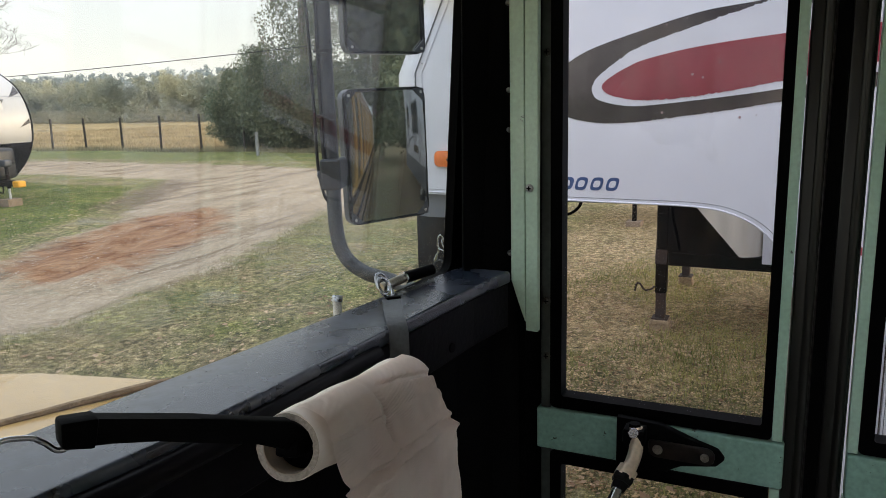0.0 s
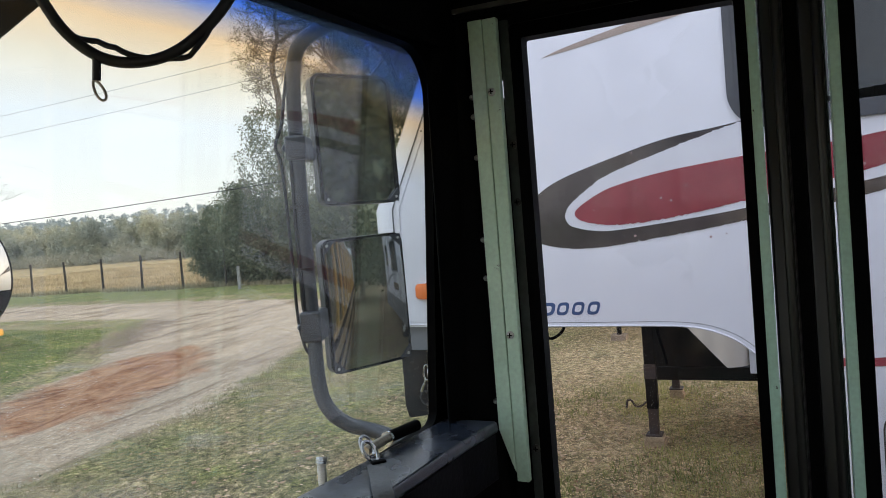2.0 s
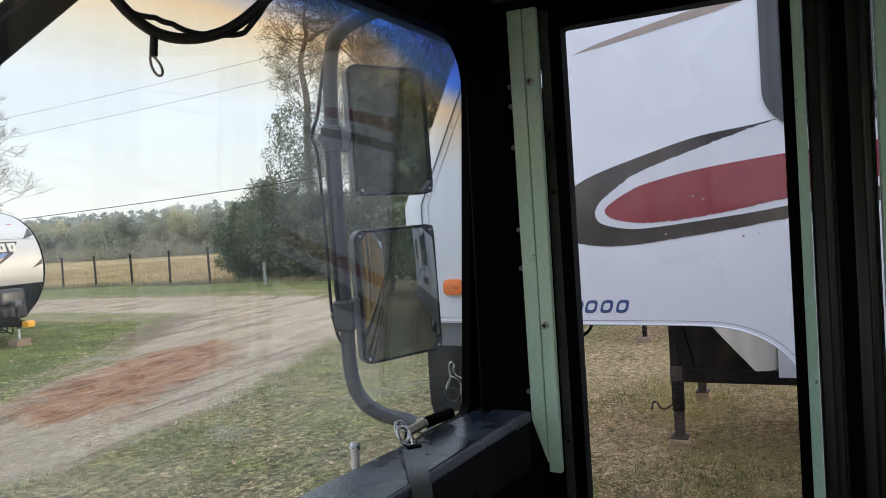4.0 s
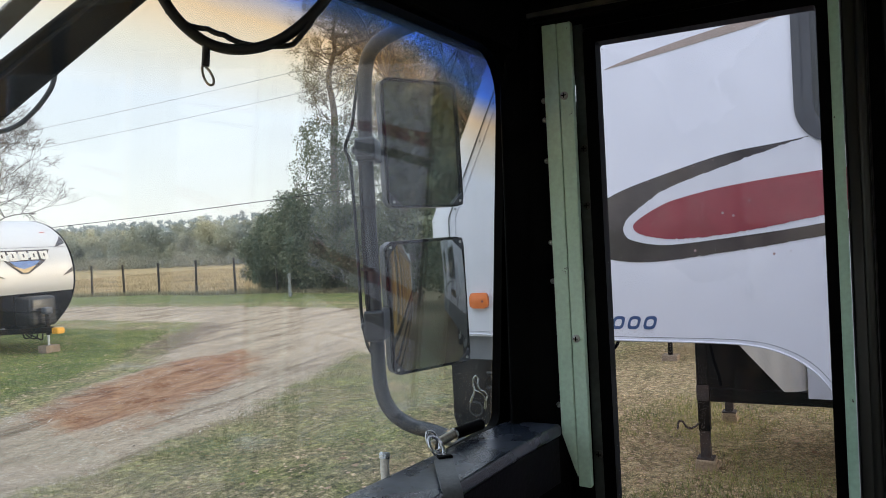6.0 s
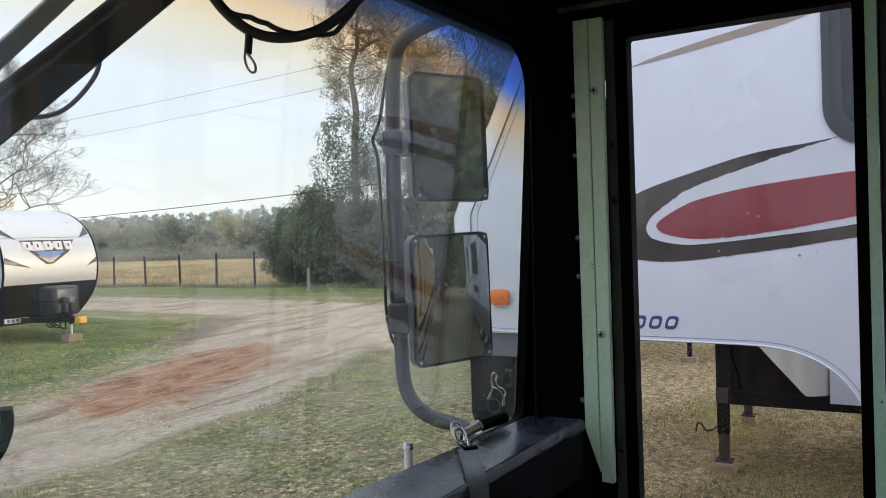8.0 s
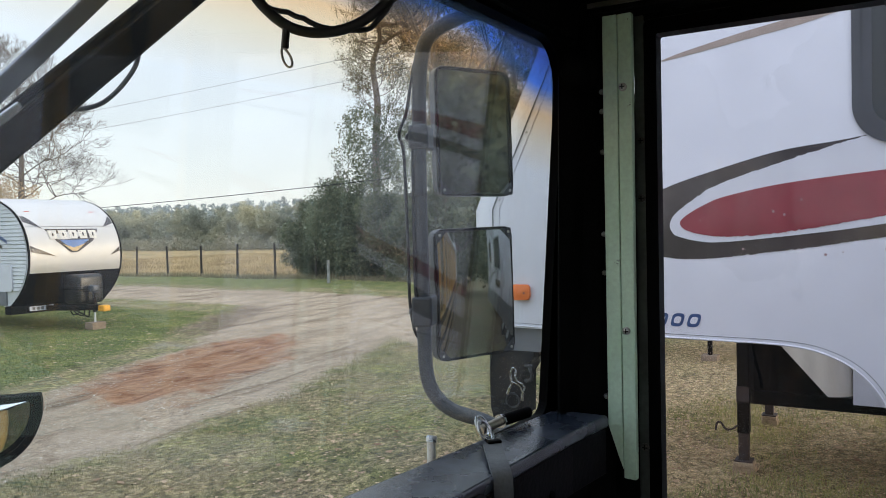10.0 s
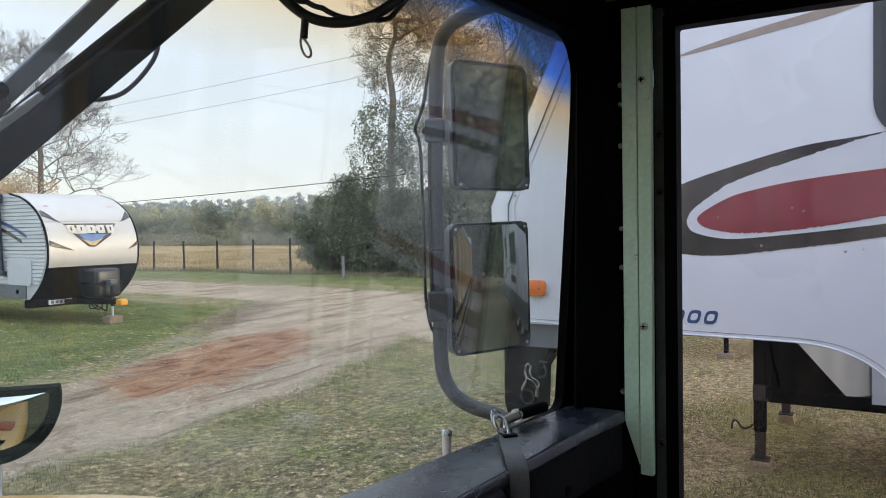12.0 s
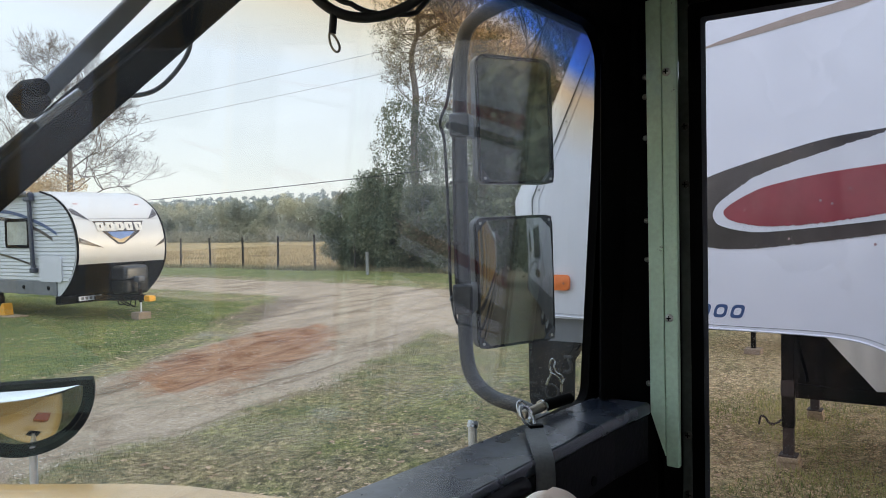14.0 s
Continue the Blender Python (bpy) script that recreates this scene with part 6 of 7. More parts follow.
# stand of a further trailer behind
fj = thing("jack_stand", (12.62, 2.34, 0), "dark jack stand on a concrete block behind the trailer", "jack stand")
part("tube", box((12.59, 2.31, 0.09), (12.66, 2.38, 1.33), 0.006), M_frame, fj)
part("block", box((12.50, 2.22, -0.02), (12.76, 2.47, 0.09), 0.01), M_conc, fj, "grey concrete block")
rv3 = thing("parked_trailer", (14.0, 2.0, 0), "pale trailer parked far behind the fifth wheel", "trailer")
part("body", box((12.3, -5.5, 1.32), (14.7, 4.0, 3.2), 0.06), M_white2, rv3, smooth=True)
wheel(12.4, -3.0, 0.36, 0.22, rv3)

# ---- travel trailer across the track ----
SXL, SXR = 10.18, 12.62
tt = thing("travel_trailer", (11.4, 21, 0), "corrugated grey travel trailer with champagne bowed front and black lower cap", "trailer")
FRONT = [(18.62, 3.20), (18.1, 3.08), (17.68, 2.87), (17.38, 2.62), (17.18, 2.3), (17.08, 1.95), (17.08, 1.6), (17.13, 1.40)]
LOW = [(17.13, 1.40), (17.28, 1.12), (17.52, 0.86), (17.80, 0.64), (17.95, 0.52)]
fr = [(p.x, p.y) for p in spline([(*q, 0) for q in FRONT], 4)]
lw = [(p.x, p.y) for p in spline([(*q, 0) for q in LOW], 4)]
part("body", slab(fr + lw[1:] + [(18.2, 0.62), (26.5, 0.62), (26.5, 3.20)], "x", SXL, SXR), M_siding, tt, "grey trailer shell")


def skin(prof, off, x0, x1, nx=2):
    bm = bmesh.new()
    def at(i, x, o):
        y, z = prof[i]
        d = Vector((prof[min(i + 1, len(prof) - 1)][0] - prof[max(i - 1, 0)][0], prof[min(i + 1, len(prof) - 1)][1] - prof[max(i - 1, 0)][1])).normalized()
        return bm.verts.new((x, y + d.y * o, z - d.x * o))
    outer = [[at(i, x, off) for x in (x0, x1)] for i in range(len(prof))]
    inner = [[at(i, x, 0.0) for x in (x0, x1)] for i in range(len(prof))]
    n = len(prof)
    for i in range(n - 1):
        bm.faces.new((outer[i][0], outer[i + 1][0], outer[i + 1][1], outer[i][1]))
        for s in (0, 1):
            bm.faces.new((outer[i][s], inner[i][s], inner[i + 1][s], outer[i + 1][s]))
    for i in (0, n - 1):
        bm.faces.new((outer[i][0], outer[i][1], inner[i][1], inner[i][0]))
    return bm


part("front_cap", skin(fr, 0.02, SXL + 0.02, SXR - 0.02), M_cream, tt, "glossy champagne front panel", True)
part("lower_cap", skin(lw, 0.025, SXL + 0.01, SXR - 0.01), M_black, tt, "black diamond-plate lower cap", True)
for x in (SXL, SXR):
    part("edge_trim", tube([(x, y - 0.01, z) for y, z in fr + lw[1:]], 0.028, 8), M_black, tt, "black edge trim", True)
# corrugated siding boards on the visible side
for k in range(24):
    z = 0.98 + k * 0.092
    y0 = float(np.interp(z, [q[1] for q in (fr + lw[1:])[::-1]], [q[0] for q in (fr + lw[1:])[::-1]])) + 0.06
    part("siding_board", slab([(SXL - 0.002, z), (SXL - 0.022, z + 0.012), (SXL - 0.010, z + 0.082), (SXL - 0.002, z + 0.088)], "y", y0, 26.4), M_siding, tt)
part("skirt", box((SXL - 0.03, 18.0, 0.62), (SXL + 0.02, 26.4, 0.97), 0.01), M_grey, tt, "grey lower skirt")
for y_ in (18.35, 19.5):
    part("skirt_port", disc((SXL - 0.03, y_, 0.80), (-1, 0, 0), 0.055, 0.02, 14), M_black, tt)
wf = part("window_frame", ring(rounded(19.15, 1.80, 20.3, 2.56, 0.09), rounded(19.23, 1.88, 20.22, 2.48, 0.05), "x", SXL - 0.05, SXL - 0.01), M_black, tt, "black window frame")
part("pane", box((SXL - 0.035, 19.20, 1.85), (SXL - 0.028, 20.25, 2.51)), mat("window_blind", (0.42, 0.43, 0.38), 0.5, grain=10, stain=2), wf, "window with closed pale blind")
M_navy = mat("navy_awning_arm", (0.035, 0.042, 0.075), 0.4, var=0.2, grain=20, stain=3)
part("awning_bracket", box((SXL - 0.16, 18.86, 2.98), (SXL - 0.02, 19.18, 3.2), 0.03), M_navy, tt, "navy awning bracket")
part("awning_foot", box((SXL - 0.14, 18.80, 1.18), (SXL - 0.02, 19.02, 1.30), 0.02), M_navy, tt, "navy awning foot")
part("awning_arm", beam((SXL - 0.09, 18.92, 1.25), (SXL - 0.09, 19.0, 3.14), 0.07, 0.12, 0.015), M_navy, tt, "dark navy folded awning arm")
part("awning_roll", tube([(SXL - 0.12, 18.9, 3.16), (SXL - 0.12, 26.0, 3.16)], 0.085, 12), M_dkvinyl, tt, "dark rolled awning", True)
part("hatch_door", slab(rounded(17.72, 0.96, 18.72, 1.60, 0.08), "x", SXL - 0.05, SXL - 0.015, 0.008), M_white, tt, "white storage hatch")
for k, (a, b, c, d) in enumerate((((22.0, 2.85), (20.0, 2.72), (18.6, 2.40), (17.9, 2.15)), ((22.0, 2.62), (20.2, 2.55), (18.9, 2.30), (18.1, 2.02)), ((21.6, 1.75), (20.2, 1.58), (19.2, 1.40), (18.9, 1.34)))):
    pts = spline([(SXL - 0.03, *q) for q in (a, b, c, d)], 6)
    part("side_stripe", ribbon(pts, 0.10 if k < 2 else 0.06, 0.004, (0, 0.35, 1)), M_blue if k == 0 else M_dkvinyl, tt, "dark curved stripe")


def front_at(z):
    return float(np.interp(z, [q[1] for q in fr[::-1]], [q[0] for q in fr[::-1]])) - 0.026


def front_decal(name, pts, material, off=0.0, label="", sub=5):
    """A decal bent onto the bowed front, from (x, z) corners."""
    bm = slab(pts, "y", 0, 0.006)
    bmesh.ops.subdivide_edges(bm, edges=bm.edges, cuts=sub, use_grid_fill=True)
    for v in bm.verts:
        v.co.y = front_at(v.co.z) - off - v.co.y
    return part(name, bm, material, tt, label)


M_badge = mat("cream_badge", (0.66, 0.62, 0.56), 0.4, var=0.1, grain=20, stain=4)
front_decal("badge_edge", [(10.66, 2.44), (12.08, 2.44), (11.86, 2.14), (11.40, 1.86), (11.22, 1.86), (10.90, 2.14)], M_dkvinyl, 0.0, "dark badge outline")
for k in range(5):
    x0 = 10.72 + k * 0.265
    front_decal("badge_stroke", [(x0, 2.405), (x0 + 0.215, 2.405), (x0 + 0.20, 2.20), (x0 + 0.015, 2.20)], M_badge, 0.008, "cream badge stroke")
    front_decal("badge_gap", [(x0 + 0.09, 2.35), (x0 + 0.128, 2.35), (x0 + 0.122, 2.265), (x0 + 0.086, 2.265)], M_dkvinyl, 0.016)
front_decal("badge_shield", [(10.98, 2.17), (11.74, 2.17), (11.38, 1.93), (11.26, 1.93)], mat("blue_badge", (0.12, 0.20, 0.42), 0.4, grain=20, stain=4), 0.008, "blue shield")
front_decal("badge_chevron", [(11.02, 2.07), (11.30, 1.98), (11.62, 2.07), (11.38, 1.90), (11.26, 1.90)], mat("gold_badge", (0.50, 0.34, 0.16), 0.4, grain=20, stain=4), 0.014, "gold chevron")
front_decal("corner_flash", [(10.22, 2.86), (10.62, 2.45), (10.22, 2.62)], M_dkvinyl, 0.0, "grey corner flash")
front_decal("corner_flash", [(10.22, 2.05), (10.85, 1.78), (10.22, 1.90)], M_dkvinyl, 0.0, "grey corner flash")
front_decal("corner_flash", [(12.58, 2.78), (12.25, 2.48), (12.58, 2.58)], M_dkvinyl, 0.0, "grey corner flash")
front_decal("corner_flash", [(12.58, 1.98), (12.30, 1.76), (12.58, 1.86)], M_dkvinyl, 0.0, "grey corner flash")
front_decal("seam", [(10.22, 2.505), (12.58, 2.505), (12.58, 2.495), (10.22, 2.495)], M_grey, 0.0, "thin seam")
for x in (10.50, 12.20):
    part("clearance_light", box((x - 0.06, front_at(2.87) - 0.02, 2.855), (x + 0.06, front_at(2.87) + 0.02, 2.885), 0.005), mat("red_lens", (0.45, 0.08, 0.05), 0.3), tt, "small red clearance lamp")
M_cover = mat("dark_plastic_cover", (0.012, 0.012, 0.014), 0.4, var=0.3, grain=30, stain=4)
part("cover_band", box((11.09, 16.61, 0.95), (11.81, 17.24, 0.985), 0.012), M_black, tt)
part("propane_cover", box((11.10, 16.62, 0.60), (11.80, 17.25, 1.32), 0.10, seg=4), M_cover, tt, "black gas bottle cover", True)
for s in (-0.55, 0.55):
    part("tongue_rail", beam((11.4 + s, 17.5, 0.52), (11.4, 16.25, 0.52), 0.08, 0.13, 0.008), M_frame, tt, "black tongue rail")
part("tongue_jack", tube([(11.40, 16.45, 0.40), (11.40, 16.45, 1.05)], 0.045, 12), M_frame, tt, "black tongue jack", True)
part("jack_head", box((11.30, 16.36, 0.90), (11.50, 16.56, 1.06), 0.04, seg=3), M_cover_grey, tt, "grey electric jack head", True)
part("coupler_lock", box((11.33, 16.02, 0.43), (11.53, 16.24, 0.58), 0.03), M_yplastic, tt, "yellow coupler lock")
part("plate", box((10.50, 17.62, 0.47), (11.10, 17.66, 0.58), 0.005), M_white, tt, "white plate under the front cap")
part("lower_beam", box((10.05, 17.66, 0.42), (12.3, 17.9, 0.62), 0.02), M_black, tt, "black lower front beam")
for k in range(5):
    part("plate_bar", box((10.55 + k * 0.11, 17.612, 0.49), (10.62 + k * 0.11, 17.618, 0.56)), M_grey, tt)
for y in (21.3, 22.2):
    wheel(SXL + 0.02, y, 0.36, 0.2, tt)
part("shaft", tube([(11.40, 16.45, 0.16), (11.40, 16.45, 0.45)], 0.026, 10), M_siding, tt, "pale steel jack shaft")
for k in range(3):
    part("chain", tube(spline([(11.36 - 0.06 * k, 16.6 + 0.1 * k, 0.47), (11.30 - 0.07 * k, 16.55 + 0.1 * k, 0.30 + 0.04 * k), (11.20 - 0.07 * k, 16.6 + 0.1 * k, 0.36), (11.12 - 0.06 * k, 16.8, 0.47)], 5), 0.016, 6), M_frame, tt, "dark hanging chain", True)
cb = thing("concrete_block", (11.4, 16.45, 0.0), "tan concrete block under the trailer's tongue jack", "concrete block")
part("block", box((11.22, 16.30, -0.02), (11.58, 16.60, 0.16), 0.008), M_conc, cb)
wc = thing("wheel_chock", (10.0, 20.5, 0), "yellow plastic wheel chock on a board", "wheel chock")
part("wedge", slab([(20.15, 0.05), (20.70, 0.05), (20.72, 0.10), (20.60, 0.13), (20.45, 0.19), (20.36, 0.27), (20.31, 0.36), (20.22, 0.36), (20.19, 0.22)], "x", 9.97, 10.20, 0.015), M_yplastic, wc)
part("board", box((9.9, 19.6, -0.01), (10.3, 21.2, 0.048), 0.005), M_block, wc)

# ---- fence ----
fence = thing("fence", (28.0, 30.0, 0), "dark wooden post and wire fence along a dry field", "fence")
rp = random.Random(5)
pts_f = []
for k in range(26):
    y = 23.26 + k * 2.61
    x = 27.87 + rp.uniform(-0.02, 0.02)
    pts_f.append((x, y))
    h = 1.68 + rp.uniform(-0.05, 0.08)
    part("post", tube([(x, y, -0.1), (x + rp.uniform(-0.03, 0.03), y + rp.uniform(-0.03, 0.03), h)], 0.060, 8, r2=0.052), M_post, fence)
for z in (0.35, 0.70, 1.05, 1.40):
    part("wire", tube([(x - 0.07, y, z) for x, y in pts_f], 0.0035, 4), M_wire, fence)
for k, (x, y, h) in enumerate(((25.75, 20.8, 1.0),)):
    gp = thing("marker_post", (x, y, 0), "grey-white short post standing in the grass", "post")
    part("post", tube([(x, y, -0.05), (x, y, h)], 0.07, 8), M_wpost, gp)
ffence = thing("far_fence", (78, 95, 0), "pale thin posts of a fence at the field's far edge", "fence")
for k in range(44):
    y = 62 + k * 1.75
    part("post", tube([(74 + 0.12 * (y - 62) + rp.uniform(-0.3, 0.3), y, 0), (74 + 0.12 * (y - 62), y, 0.95 + rp.uniform(-0.15, 0.2))], 0.05, 5), M_wpost, ffence)

# ---- overhead wires ----
for z0, z1, r in ((9.329, 9.838, 0.0068), (8.281, 8.869, 0.0068), (3.933, 4.42, 0.018)):
    dy = (z1 - z0) / (36.4 - 20.25)
    wob = thing("overhead_wire", (26, 20.3, z1), "thin dark overhead power wire", "wire", "overhead wires")
    part("strand", tube([(26 + 0.3, y, z1 + dy * (20.25 - y) - (0.35 if r < 0.02 else 0.22) * (1 - ((y - 28) / 26) ** 2) + (0.25 if r < 0.02 else 0.15)) for y in np.linspace(6, 75, 50)], r, 5), M_cable, wob)


# ---- trees ----
def leaves(centres, radii, count, size, seed, squash=1.0, shell=0.45):
    """Vertices and faces of many small leaves gathered in uneven clumps."""
    rng = np.random.default_rng(seed)
    w = np.array(radii) ** 2
    pick = rng.choice(len(centres), count, p=w / w.sum())
    d = rng.normal(size=(count, 3))
    d /= np.linalg.norm(d, axis=1, keepdims=True)
    rad = np.array(radii)[pick] * (shell + (1 - shell) * rng.random(count)) * (0.8 + 0.5 * rng.random(count) ** 3)
    c = np.array(centres)[pick] + d * rad[:, None] * np.array([1, 1, squash])
    a = rng.normal(size=(count, 3))
    a /= np.linalg.norm(a, axis=1, keepdims=True)
    b = np.cross(a, rng.normal(size=(count, 3)))
    b /= np.linalg.norm(b, axis=1, keepdims=True)
    s = size * (0.5 + rng.random(count))[:, None]
    v = np.stack([c - a * s, c + b * s * 0.55, c + a * s, c - b * s * 0.55], 1).reshape(-1, 3)
    v[:, 2] = np.maximum(v[:, 2], 0.02)
    return v.tolist(), (np.arange(count)[:, None] * 4 + np.arange(4)).tolist()


def limbs(bm, rng, start, way, length, r, depth, ends, spread=0.55, droop=0.0, seg=5, kids=(2, 3), thin=0.0, bend=0.16):
    """A branch that bends and forks, drawn as tapered tubes."""
    pts, p, d = [start], start.copy(), way.normalized()
    for k in range(4):
        d = (d + Vector((rng.uniform(-1, 1), rng.uniform(-1, 1), rng.uniform(-0.6, 0.8) - droop)) * bend).normalized()
        p = p + d * length / 4
        pts.append(p.copy())
    tube(pts, max(r, thin), seg if depth > 2 else 3, bm, r2=max(r * 0.62, thin * 0.7))
    ends.append(p.copy())
    if depth <= 0:
        return
    for k in range(rng.choice(kids)):
        q = pts[rng.choice((2, 3, 4, 4))]
        nd = (d + Vector((rng.uniform(-1, 1), rng.uniform(-1, 1), rng.uniform(-0.5, 0.9))) * spread).normalized()
        limbs(bm, rng, q, nd, length * rng.uniform(0.62, 0.85), r * 0.60, depth - 1, ends, spread, droop, seg, kids, thin, bend)


def leafy_tree(x, y, h, r0, crown, count, size, seed, material, label, fork=0.45, depth=4, category="tree", limb=0.28, sides=0):
    t = thing("tree", (x, y, 0), label, category)
    rng = random.Random(seed)
    bm, ends = bmesh.new(), []
    pts = [Vector((x + rng.uniform(-0.15, 0.15) * k, y + rng.uniform(-0.15, 0.15) * k, h * fork * k / 3 - 0.1)) for k in range(4)]
    pts[0] = Vector((x, y, -0.1))
    tube(pts, r0, 9, bm, r2=r0 * 0.7)
    for k in range(sides):
        q = pts[-1].lerp(pts[-2], rng.random() * 1.2)
        t_ = 2 * math.pi * k * 0.381
        limbs(bm, rng, q, Vector((math.cos(t_), math.sin(t_), rng.uniform(0.15, 0.9))), rng.uniform(0.6, 1.15), r0 * 0.22, 4, ends, 0.75, 0.0, 5, (2, 3, 3), 0.009, 0.34)
    for k in range(4 if not sides else 2):
        limbs(bm, rng, pts[-1] - Vector((0, 0, k * 0.2)), Vector((rng.uniform(-0.8, 0.8), rng.uniform(-0.8, 0.8), 1.0)), h * limb, r0 * 0.5, depth, ends, 0.6, 0.0, 5, (2, 3), 0.0, 0.26)
    part("trunk", bm, M_bark, t, "grey-brown bark", True)
    v, f = leaves(*crown, count, size, seed)
    raw("crown", v, f, material, t, "small sparse leaves")
    return t


def blob(cx, cy, cz, rx, ry, rz, n, r, seed):
    """Clump centres filling an uneven ellipsoid."""
    rng = random.Random(seed)
    c, q = [], []
    while len(c) < n:
        a = Vector((rng.uniform(-1, 1), rng.uniform(-1, 1), rng.uniform(-1, 1)))
        if 0.15 < a.length < 1:
            c.append((cx + a.x * rx, cy + a.y * ry, max(0.3, cz + a.z * rz)))
            q.append(r * rng.uniform(0.5, 1.2))
    return c, q


def tall_tree():
    """A slender curving trunk, two heavy limbs on one side, fine level twigs with leaves at their ends."""
    tr = thing("tree", (30.5, 21.4, 0), "tall slender tree with fine bare twigs and sparse leaves", "tree")
    rng = random.Random(11)
    bm, ends = bmesh.new(), []
    stem = spline([Vector((30.5, *p)) for p in [(21.45, -0.1), (21.45, 2.5), (21.45, 6.29), (21.29, 8.51), (21.51, 10.2), (21.32, 11.0), (21.06, 11.65), (21.1, 12.48), (20.76, 13.79), (20.55, 15.25)]], 6)
    for k in range(len(stem) - 1):
        tube(stem[k:k + 2], 0.22 - 0.0032 * k, 9, bm, r2=0.22 - 0.0032 * (k + 1))
    for k, pts in enumerate([[(20.9, 11.43), (20.06, 11.68), (19.08, 11.79), (18.13, 12.11)], [(20.97, 12.33), (19.88, 12.28), (19.22, 12.62), (18.56, 13.51)]]):
        arm = spline([Vector((30.5 + 0.3 * (k - 0.5) * j, *p)) for j, p in enumerate(pts)], 5)
        tube(arm, 0.10, 7, bm, r2=0.05)
        for j in range(4, len(arm), 2):
            limbs(bm, rng, arm[j], Vector((rng.uniform(-1, 1), rng.uniform(-1, 0.8), rng.uniform(-0.2, 1))), rng.uniform(0.7, 1.1), 0.03, 4, ends, 0.8, 0.0, 5, (2, 3, 3), 0.0085, 0.34)
    for k in range(64):
        q = stem[int(len(stem) * (0.30 + 0.70 * k / 64))]
        a = k * 2.399
        far = rng.uniform(0.75, 1.12)
        limbs(bm, rng, q, Vector((math.cos(a), math.sin(a), rng.uniform(-0.15, 0.45))), far, 0.026, 3, ends, 0.62, 0.03, 5, (2, 3, 3), 0.0085, 0.30)
    part("trunk", bm, M_bark, tr, "grey-brown bark", True)
    outer = [p for p in ends if math.hypot(p.x - 30.5, p.y - 21.4) > 0.85]
    v, f = leaves([tuple(p) for p in outer], [0.32] * len(outer), 24000, 0.038, 11)
    raw("crown", v, f, M_leaf3, tr, "small sparse leaves")


tall_tree()
leafy_tree(31.5, 18.0, 13, 0.30, blob(31.5, 18.1, 6.1, 2.4, 3.6, 5.1, 190, 0.75, 2), 46000, 0.046, 12, M_leaf, "tall dark green tree at the field's edge", 0.5)
leafy_tree(32.5, 14.0, 13, 0.28, blob(32.5, 14.2, 5.6, 2.6, 3.6, 4.6, 110, 0.9, 3), 42000, 0.08, 13, M_leaf, "tall dark green tree at the field's edge", 0.5)
leafy_tree(31.8, 18.6, 17, 0.16, blob(31.8, 18.4, 11.4, 2.4, 2.8, 4.2, 130, 0.7, 21), 19000, 0.05, 22, M_leaf2, "tall tree with brown autumn leaves and bare limbs", 0.66, 5, "tree", 0.11, 26)
leafy_tree(32.8, 14.6, 16, 0.16, blob(32.8, 14.6, 11.0, 2.4, 2.8, 4.2, 120, 0.7, 23), 19000, 0.05, 24, M_leaf2, "tall tree with brown autumn leaves and bare limbs", 0.66, 5, "tree", 0.11, 22)
leafy_tree(30.0, 22.6, 9, 0.20, blob(30.0, 21.5, 4.3, 1.8, 1.7, 4.4, 110, 0.65, 4), 17000, 0.055, 14, M_leaf, "dense dark tree wrapped in vines", 0.4, 3, "tree", 0.09)
leafy_tree(29.5, 24.9, 5, 0.12, blob(29.5, 24.9, 1.9, 1.6, 1.45, 2.2, 90, 0.5, 5), 21000, 0.055, 15, M_leaf, "round dark evergreen bush beside the fence", 0.35, 3, "bush", 0.13)
leafy_tree(29.0, 20.0, 5, 0.12, blob(29.0, 21.0, 2.0, 1.4, 3.8, 2.1, 110, 0.7, 6), 42000, 0.065, 16, M_leaf, "dense dark bush under the trees", 0.3, 3, "bush", 0.13)
leafy_tree(29.8, 23.6, 5, 0.12, blob(29.8, 23.7, 2.3, 1.5, 1.7, 2.6, 110, 0.6, 9), 34000, 0.052, 19, M_leaf, "tangled dark bush between the fence and the trees", 0.35, 3, "bush", 0.13)
leafy_tree(30.0, 15.5, 6, 0.12, blob(30.0, 15.5, 2.4, 1.6, 3.4, 2.6, 50, 1.0, 7), 16000, 0.11, 17, M_leaf, "dense dark bush under the trees", 0.3, 3, "bush", 0.13)
leafy_tree(18.3, 33.0, 5, 0.14, blob(18.3, 33.0, 3.0, 2.2, 1.5, 1.9, 60, 0.7, 8), 20000, 0.045, 18, M_leaf2, "brownish bush behind the travel trailer", 0.3, 3, "bush", 0.13)

leafy_tree(3.0, -30.0, 13, 0.30, blob(3.0, -30.0, 7.0, 4.0, 3.0, 6.0, 60, 1.5, 41), 14000, 0.22, 41, M_leaf, "large dark tree behind the bus", 0.4, 3)
leafy_tree(11.0, -32.0, 14, 0.32, blob(11.0, -32.0, 7.0, 4.5, 3.0, 6.5, 60, 1.5, 42), 14000, 0.22, 42, M_leaf, "large dark tree behind the bus", 0.4, 3)
leafy_tree(-5.0, -31.0, 13, 0.30, blob(-5.0, -31.0, 6.5, 4.0, 3.0, 6.0, 60, 1.5, 43), 12000, 0.22, 43, M_leaf, "large dark tree behind the bus", 0.4, 3)
# Foliage for the mirrors; the overhead crown is added to shade the rear ground.
leafy_tree(1.6, -16.5, 11, 0.26, blob(1.6, -16.0, 6.0, 5.0, 4.2, 5.4, 130, 1.2, 44), 40000, 0.14, 44, M_leaf, "dark tree behind the parked bus, its crown spread to add shade", 0.3, 3, "tree", 0.13)
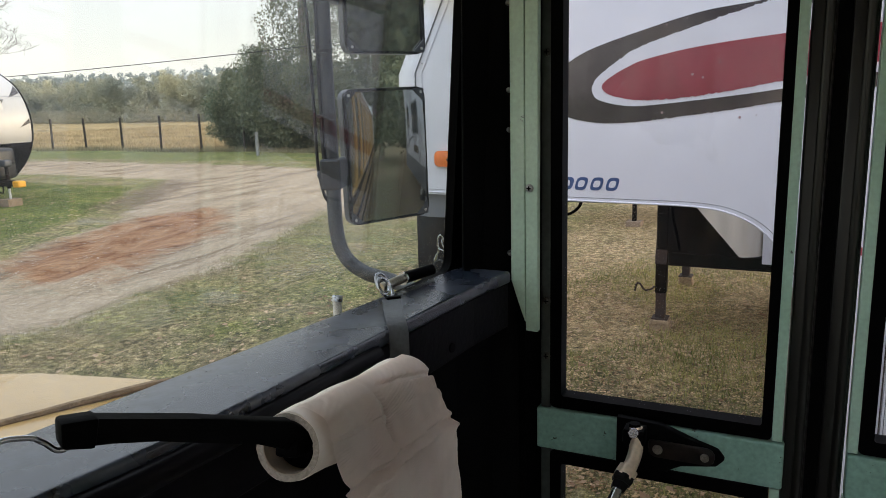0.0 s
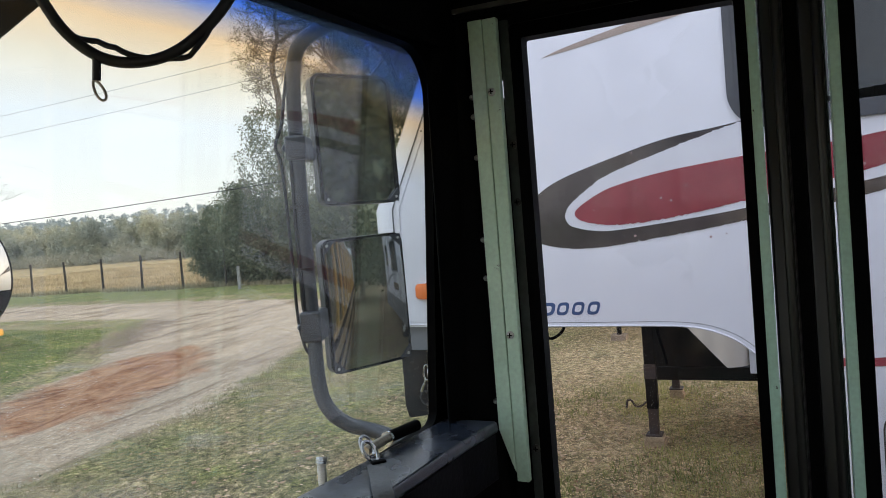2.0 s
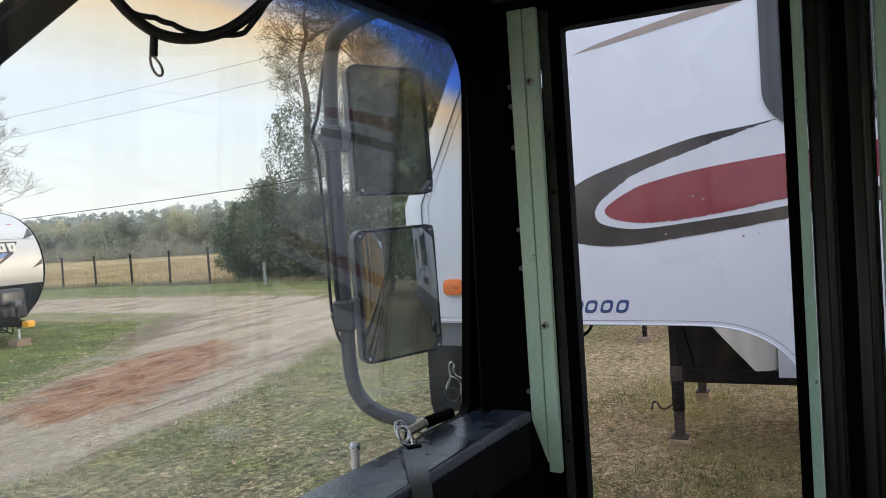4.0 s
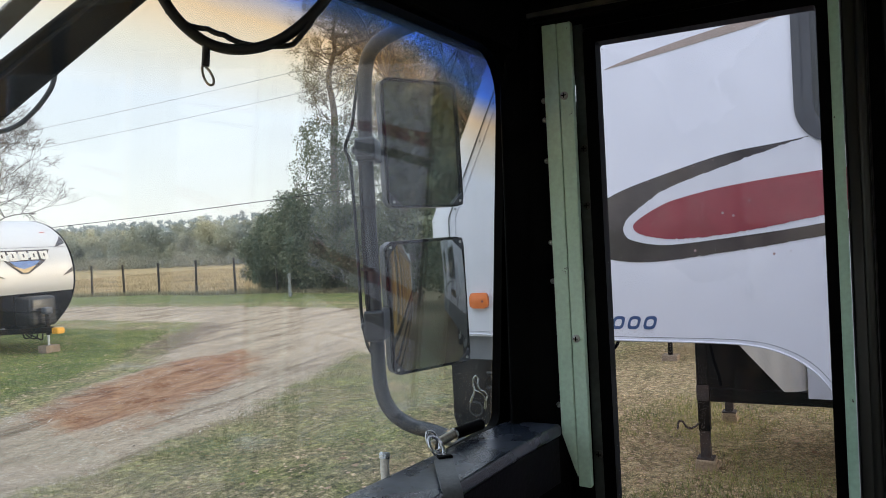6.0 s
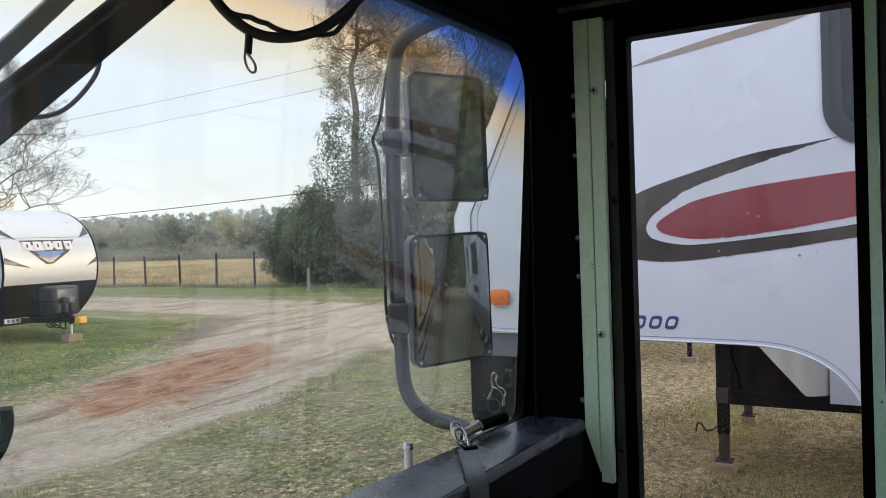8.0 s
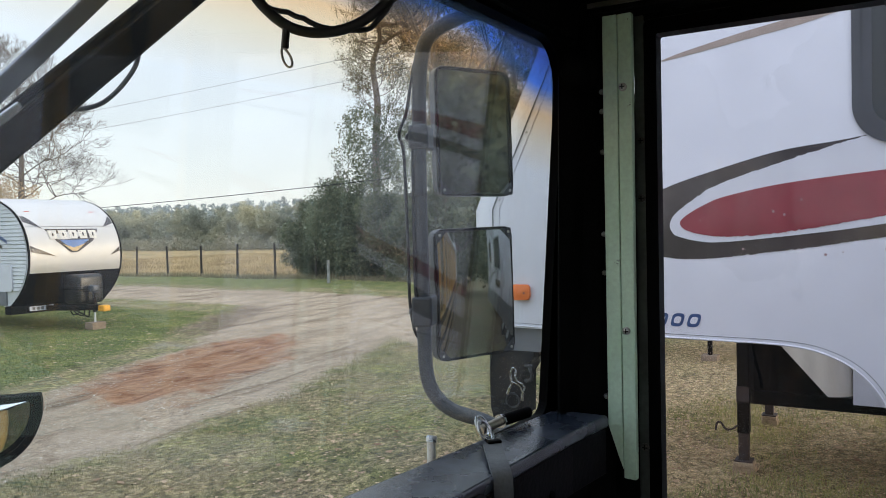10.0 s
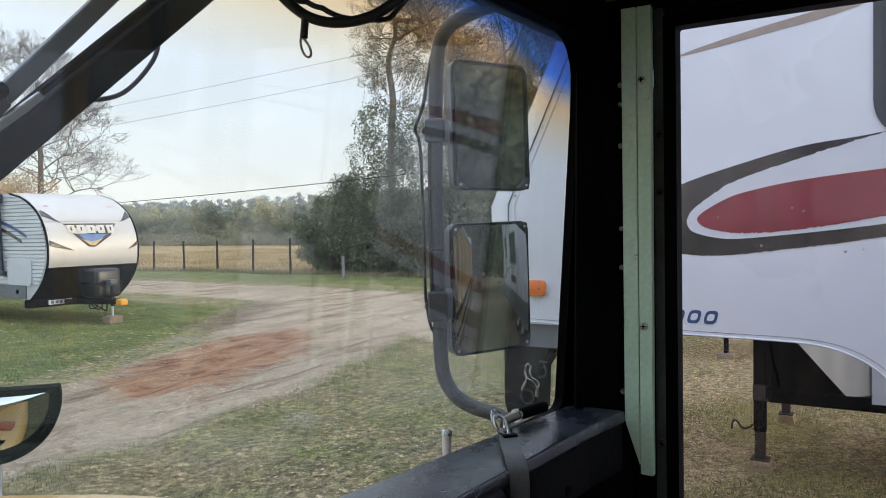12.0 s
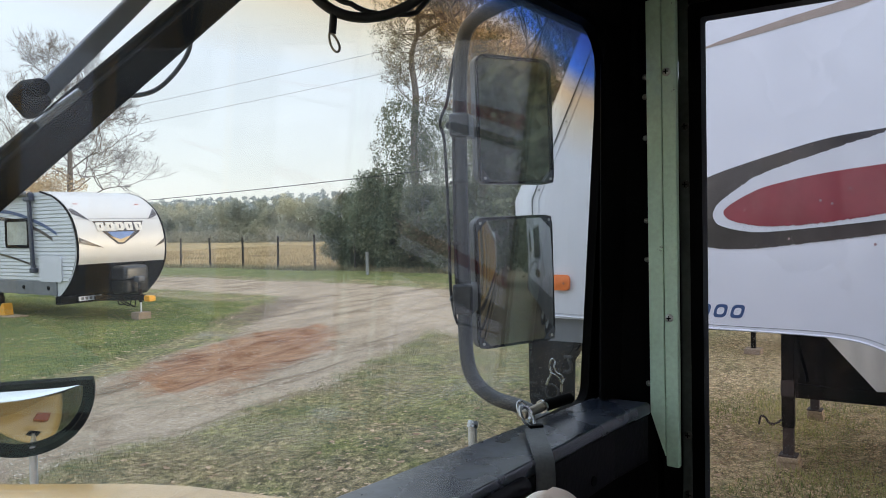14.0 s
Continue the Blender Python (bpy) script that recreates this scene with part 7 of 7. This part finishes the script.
bare = thing("bare_tree", (20.0, 34.0, 0), "leafless grey tree with fine twigs behind the trailer", "tree")
rb = random.Random(21)
bmb, ends_b = bmesh.new(), []
tube([Vector((19.9, 34.0, -0.1)), Vector((20.0, 34.0, 3.0)), Vector((20.15, 34.1, 6.0)), Vector((20.05, 34.1, 9.2))], 0.21, 9, bmb, r2=0.05)
for k in range(16):
    a = k * 2.399
    rise_ = 3.2 + 0.37 * k
    limbs(bmb, rb, Vector((20.0 + 0.018 * min(rise_, 6.0), 34.08, rise_)), Vector((math.cos(a), math.sin(a), 0.30 + 0.07 * k)), 1.95 - 0.055 * k, 0.042 - 0.0014 * k, 6, ends_b, 0.85, 0.05, 5, (2, 3, 3), 0.0062, 0.36)
part("trunk", bmb, M_twig, bare, "bare grey limbs and twigs", True)


def woods(name, material, line, count_c, count, size, hgt, seed, label):
    rng = random.Random(seed)
    c, q = [], []
    for k in range(count_c):
        t = rng.random()
        x = line[0][0] + (line[1][0] - line[0][0]) * t + rng.uniform(-5, 5)
        y = line[0][1] + (line[1][1] - line[0][1]) * t + rng.uniform(-2, 2)
        top = hgt * (0.88 + 0.10 * math.sin(t * 37 + 1) * math.sin(t * 91)) + rng.uniform(-0.7, 0.4)
        wide = rng.uniform(1.3, 2.4)
        for j in range(6):
            c.append((x + rng.uniform(-1, 1) * wide, y + rng.uniform(-1, 1) * wide * (1.1 - 0.12 * j), top * (j + 0.1) / 5.6))
            q.append(rng.uniform(0.8, 1.5) * (1.15 - 0.09 * j))
    v, f = leaves(c, q, count, size, seed, 0.8)
    return tagged(raw(name, v, f, material), label, "woods", kind="stuff")


woods("woods", M_wood_hazed, ((84, 150), (86, 55)), 260, 300000, 0.15, 7.2, 31, "olive and yellow-green woods beyond the field, paled by painted haze")
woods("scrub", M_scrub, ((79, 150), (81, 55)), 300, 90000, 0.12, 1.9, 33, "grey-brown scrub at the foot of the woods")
woods("pine_woods", M_pine_hazed, ((125, 210), (128, 70)), 330, 150000, 0.24, 10.7, 32, "pines above the woods beyond the field, greyed by painted haze")
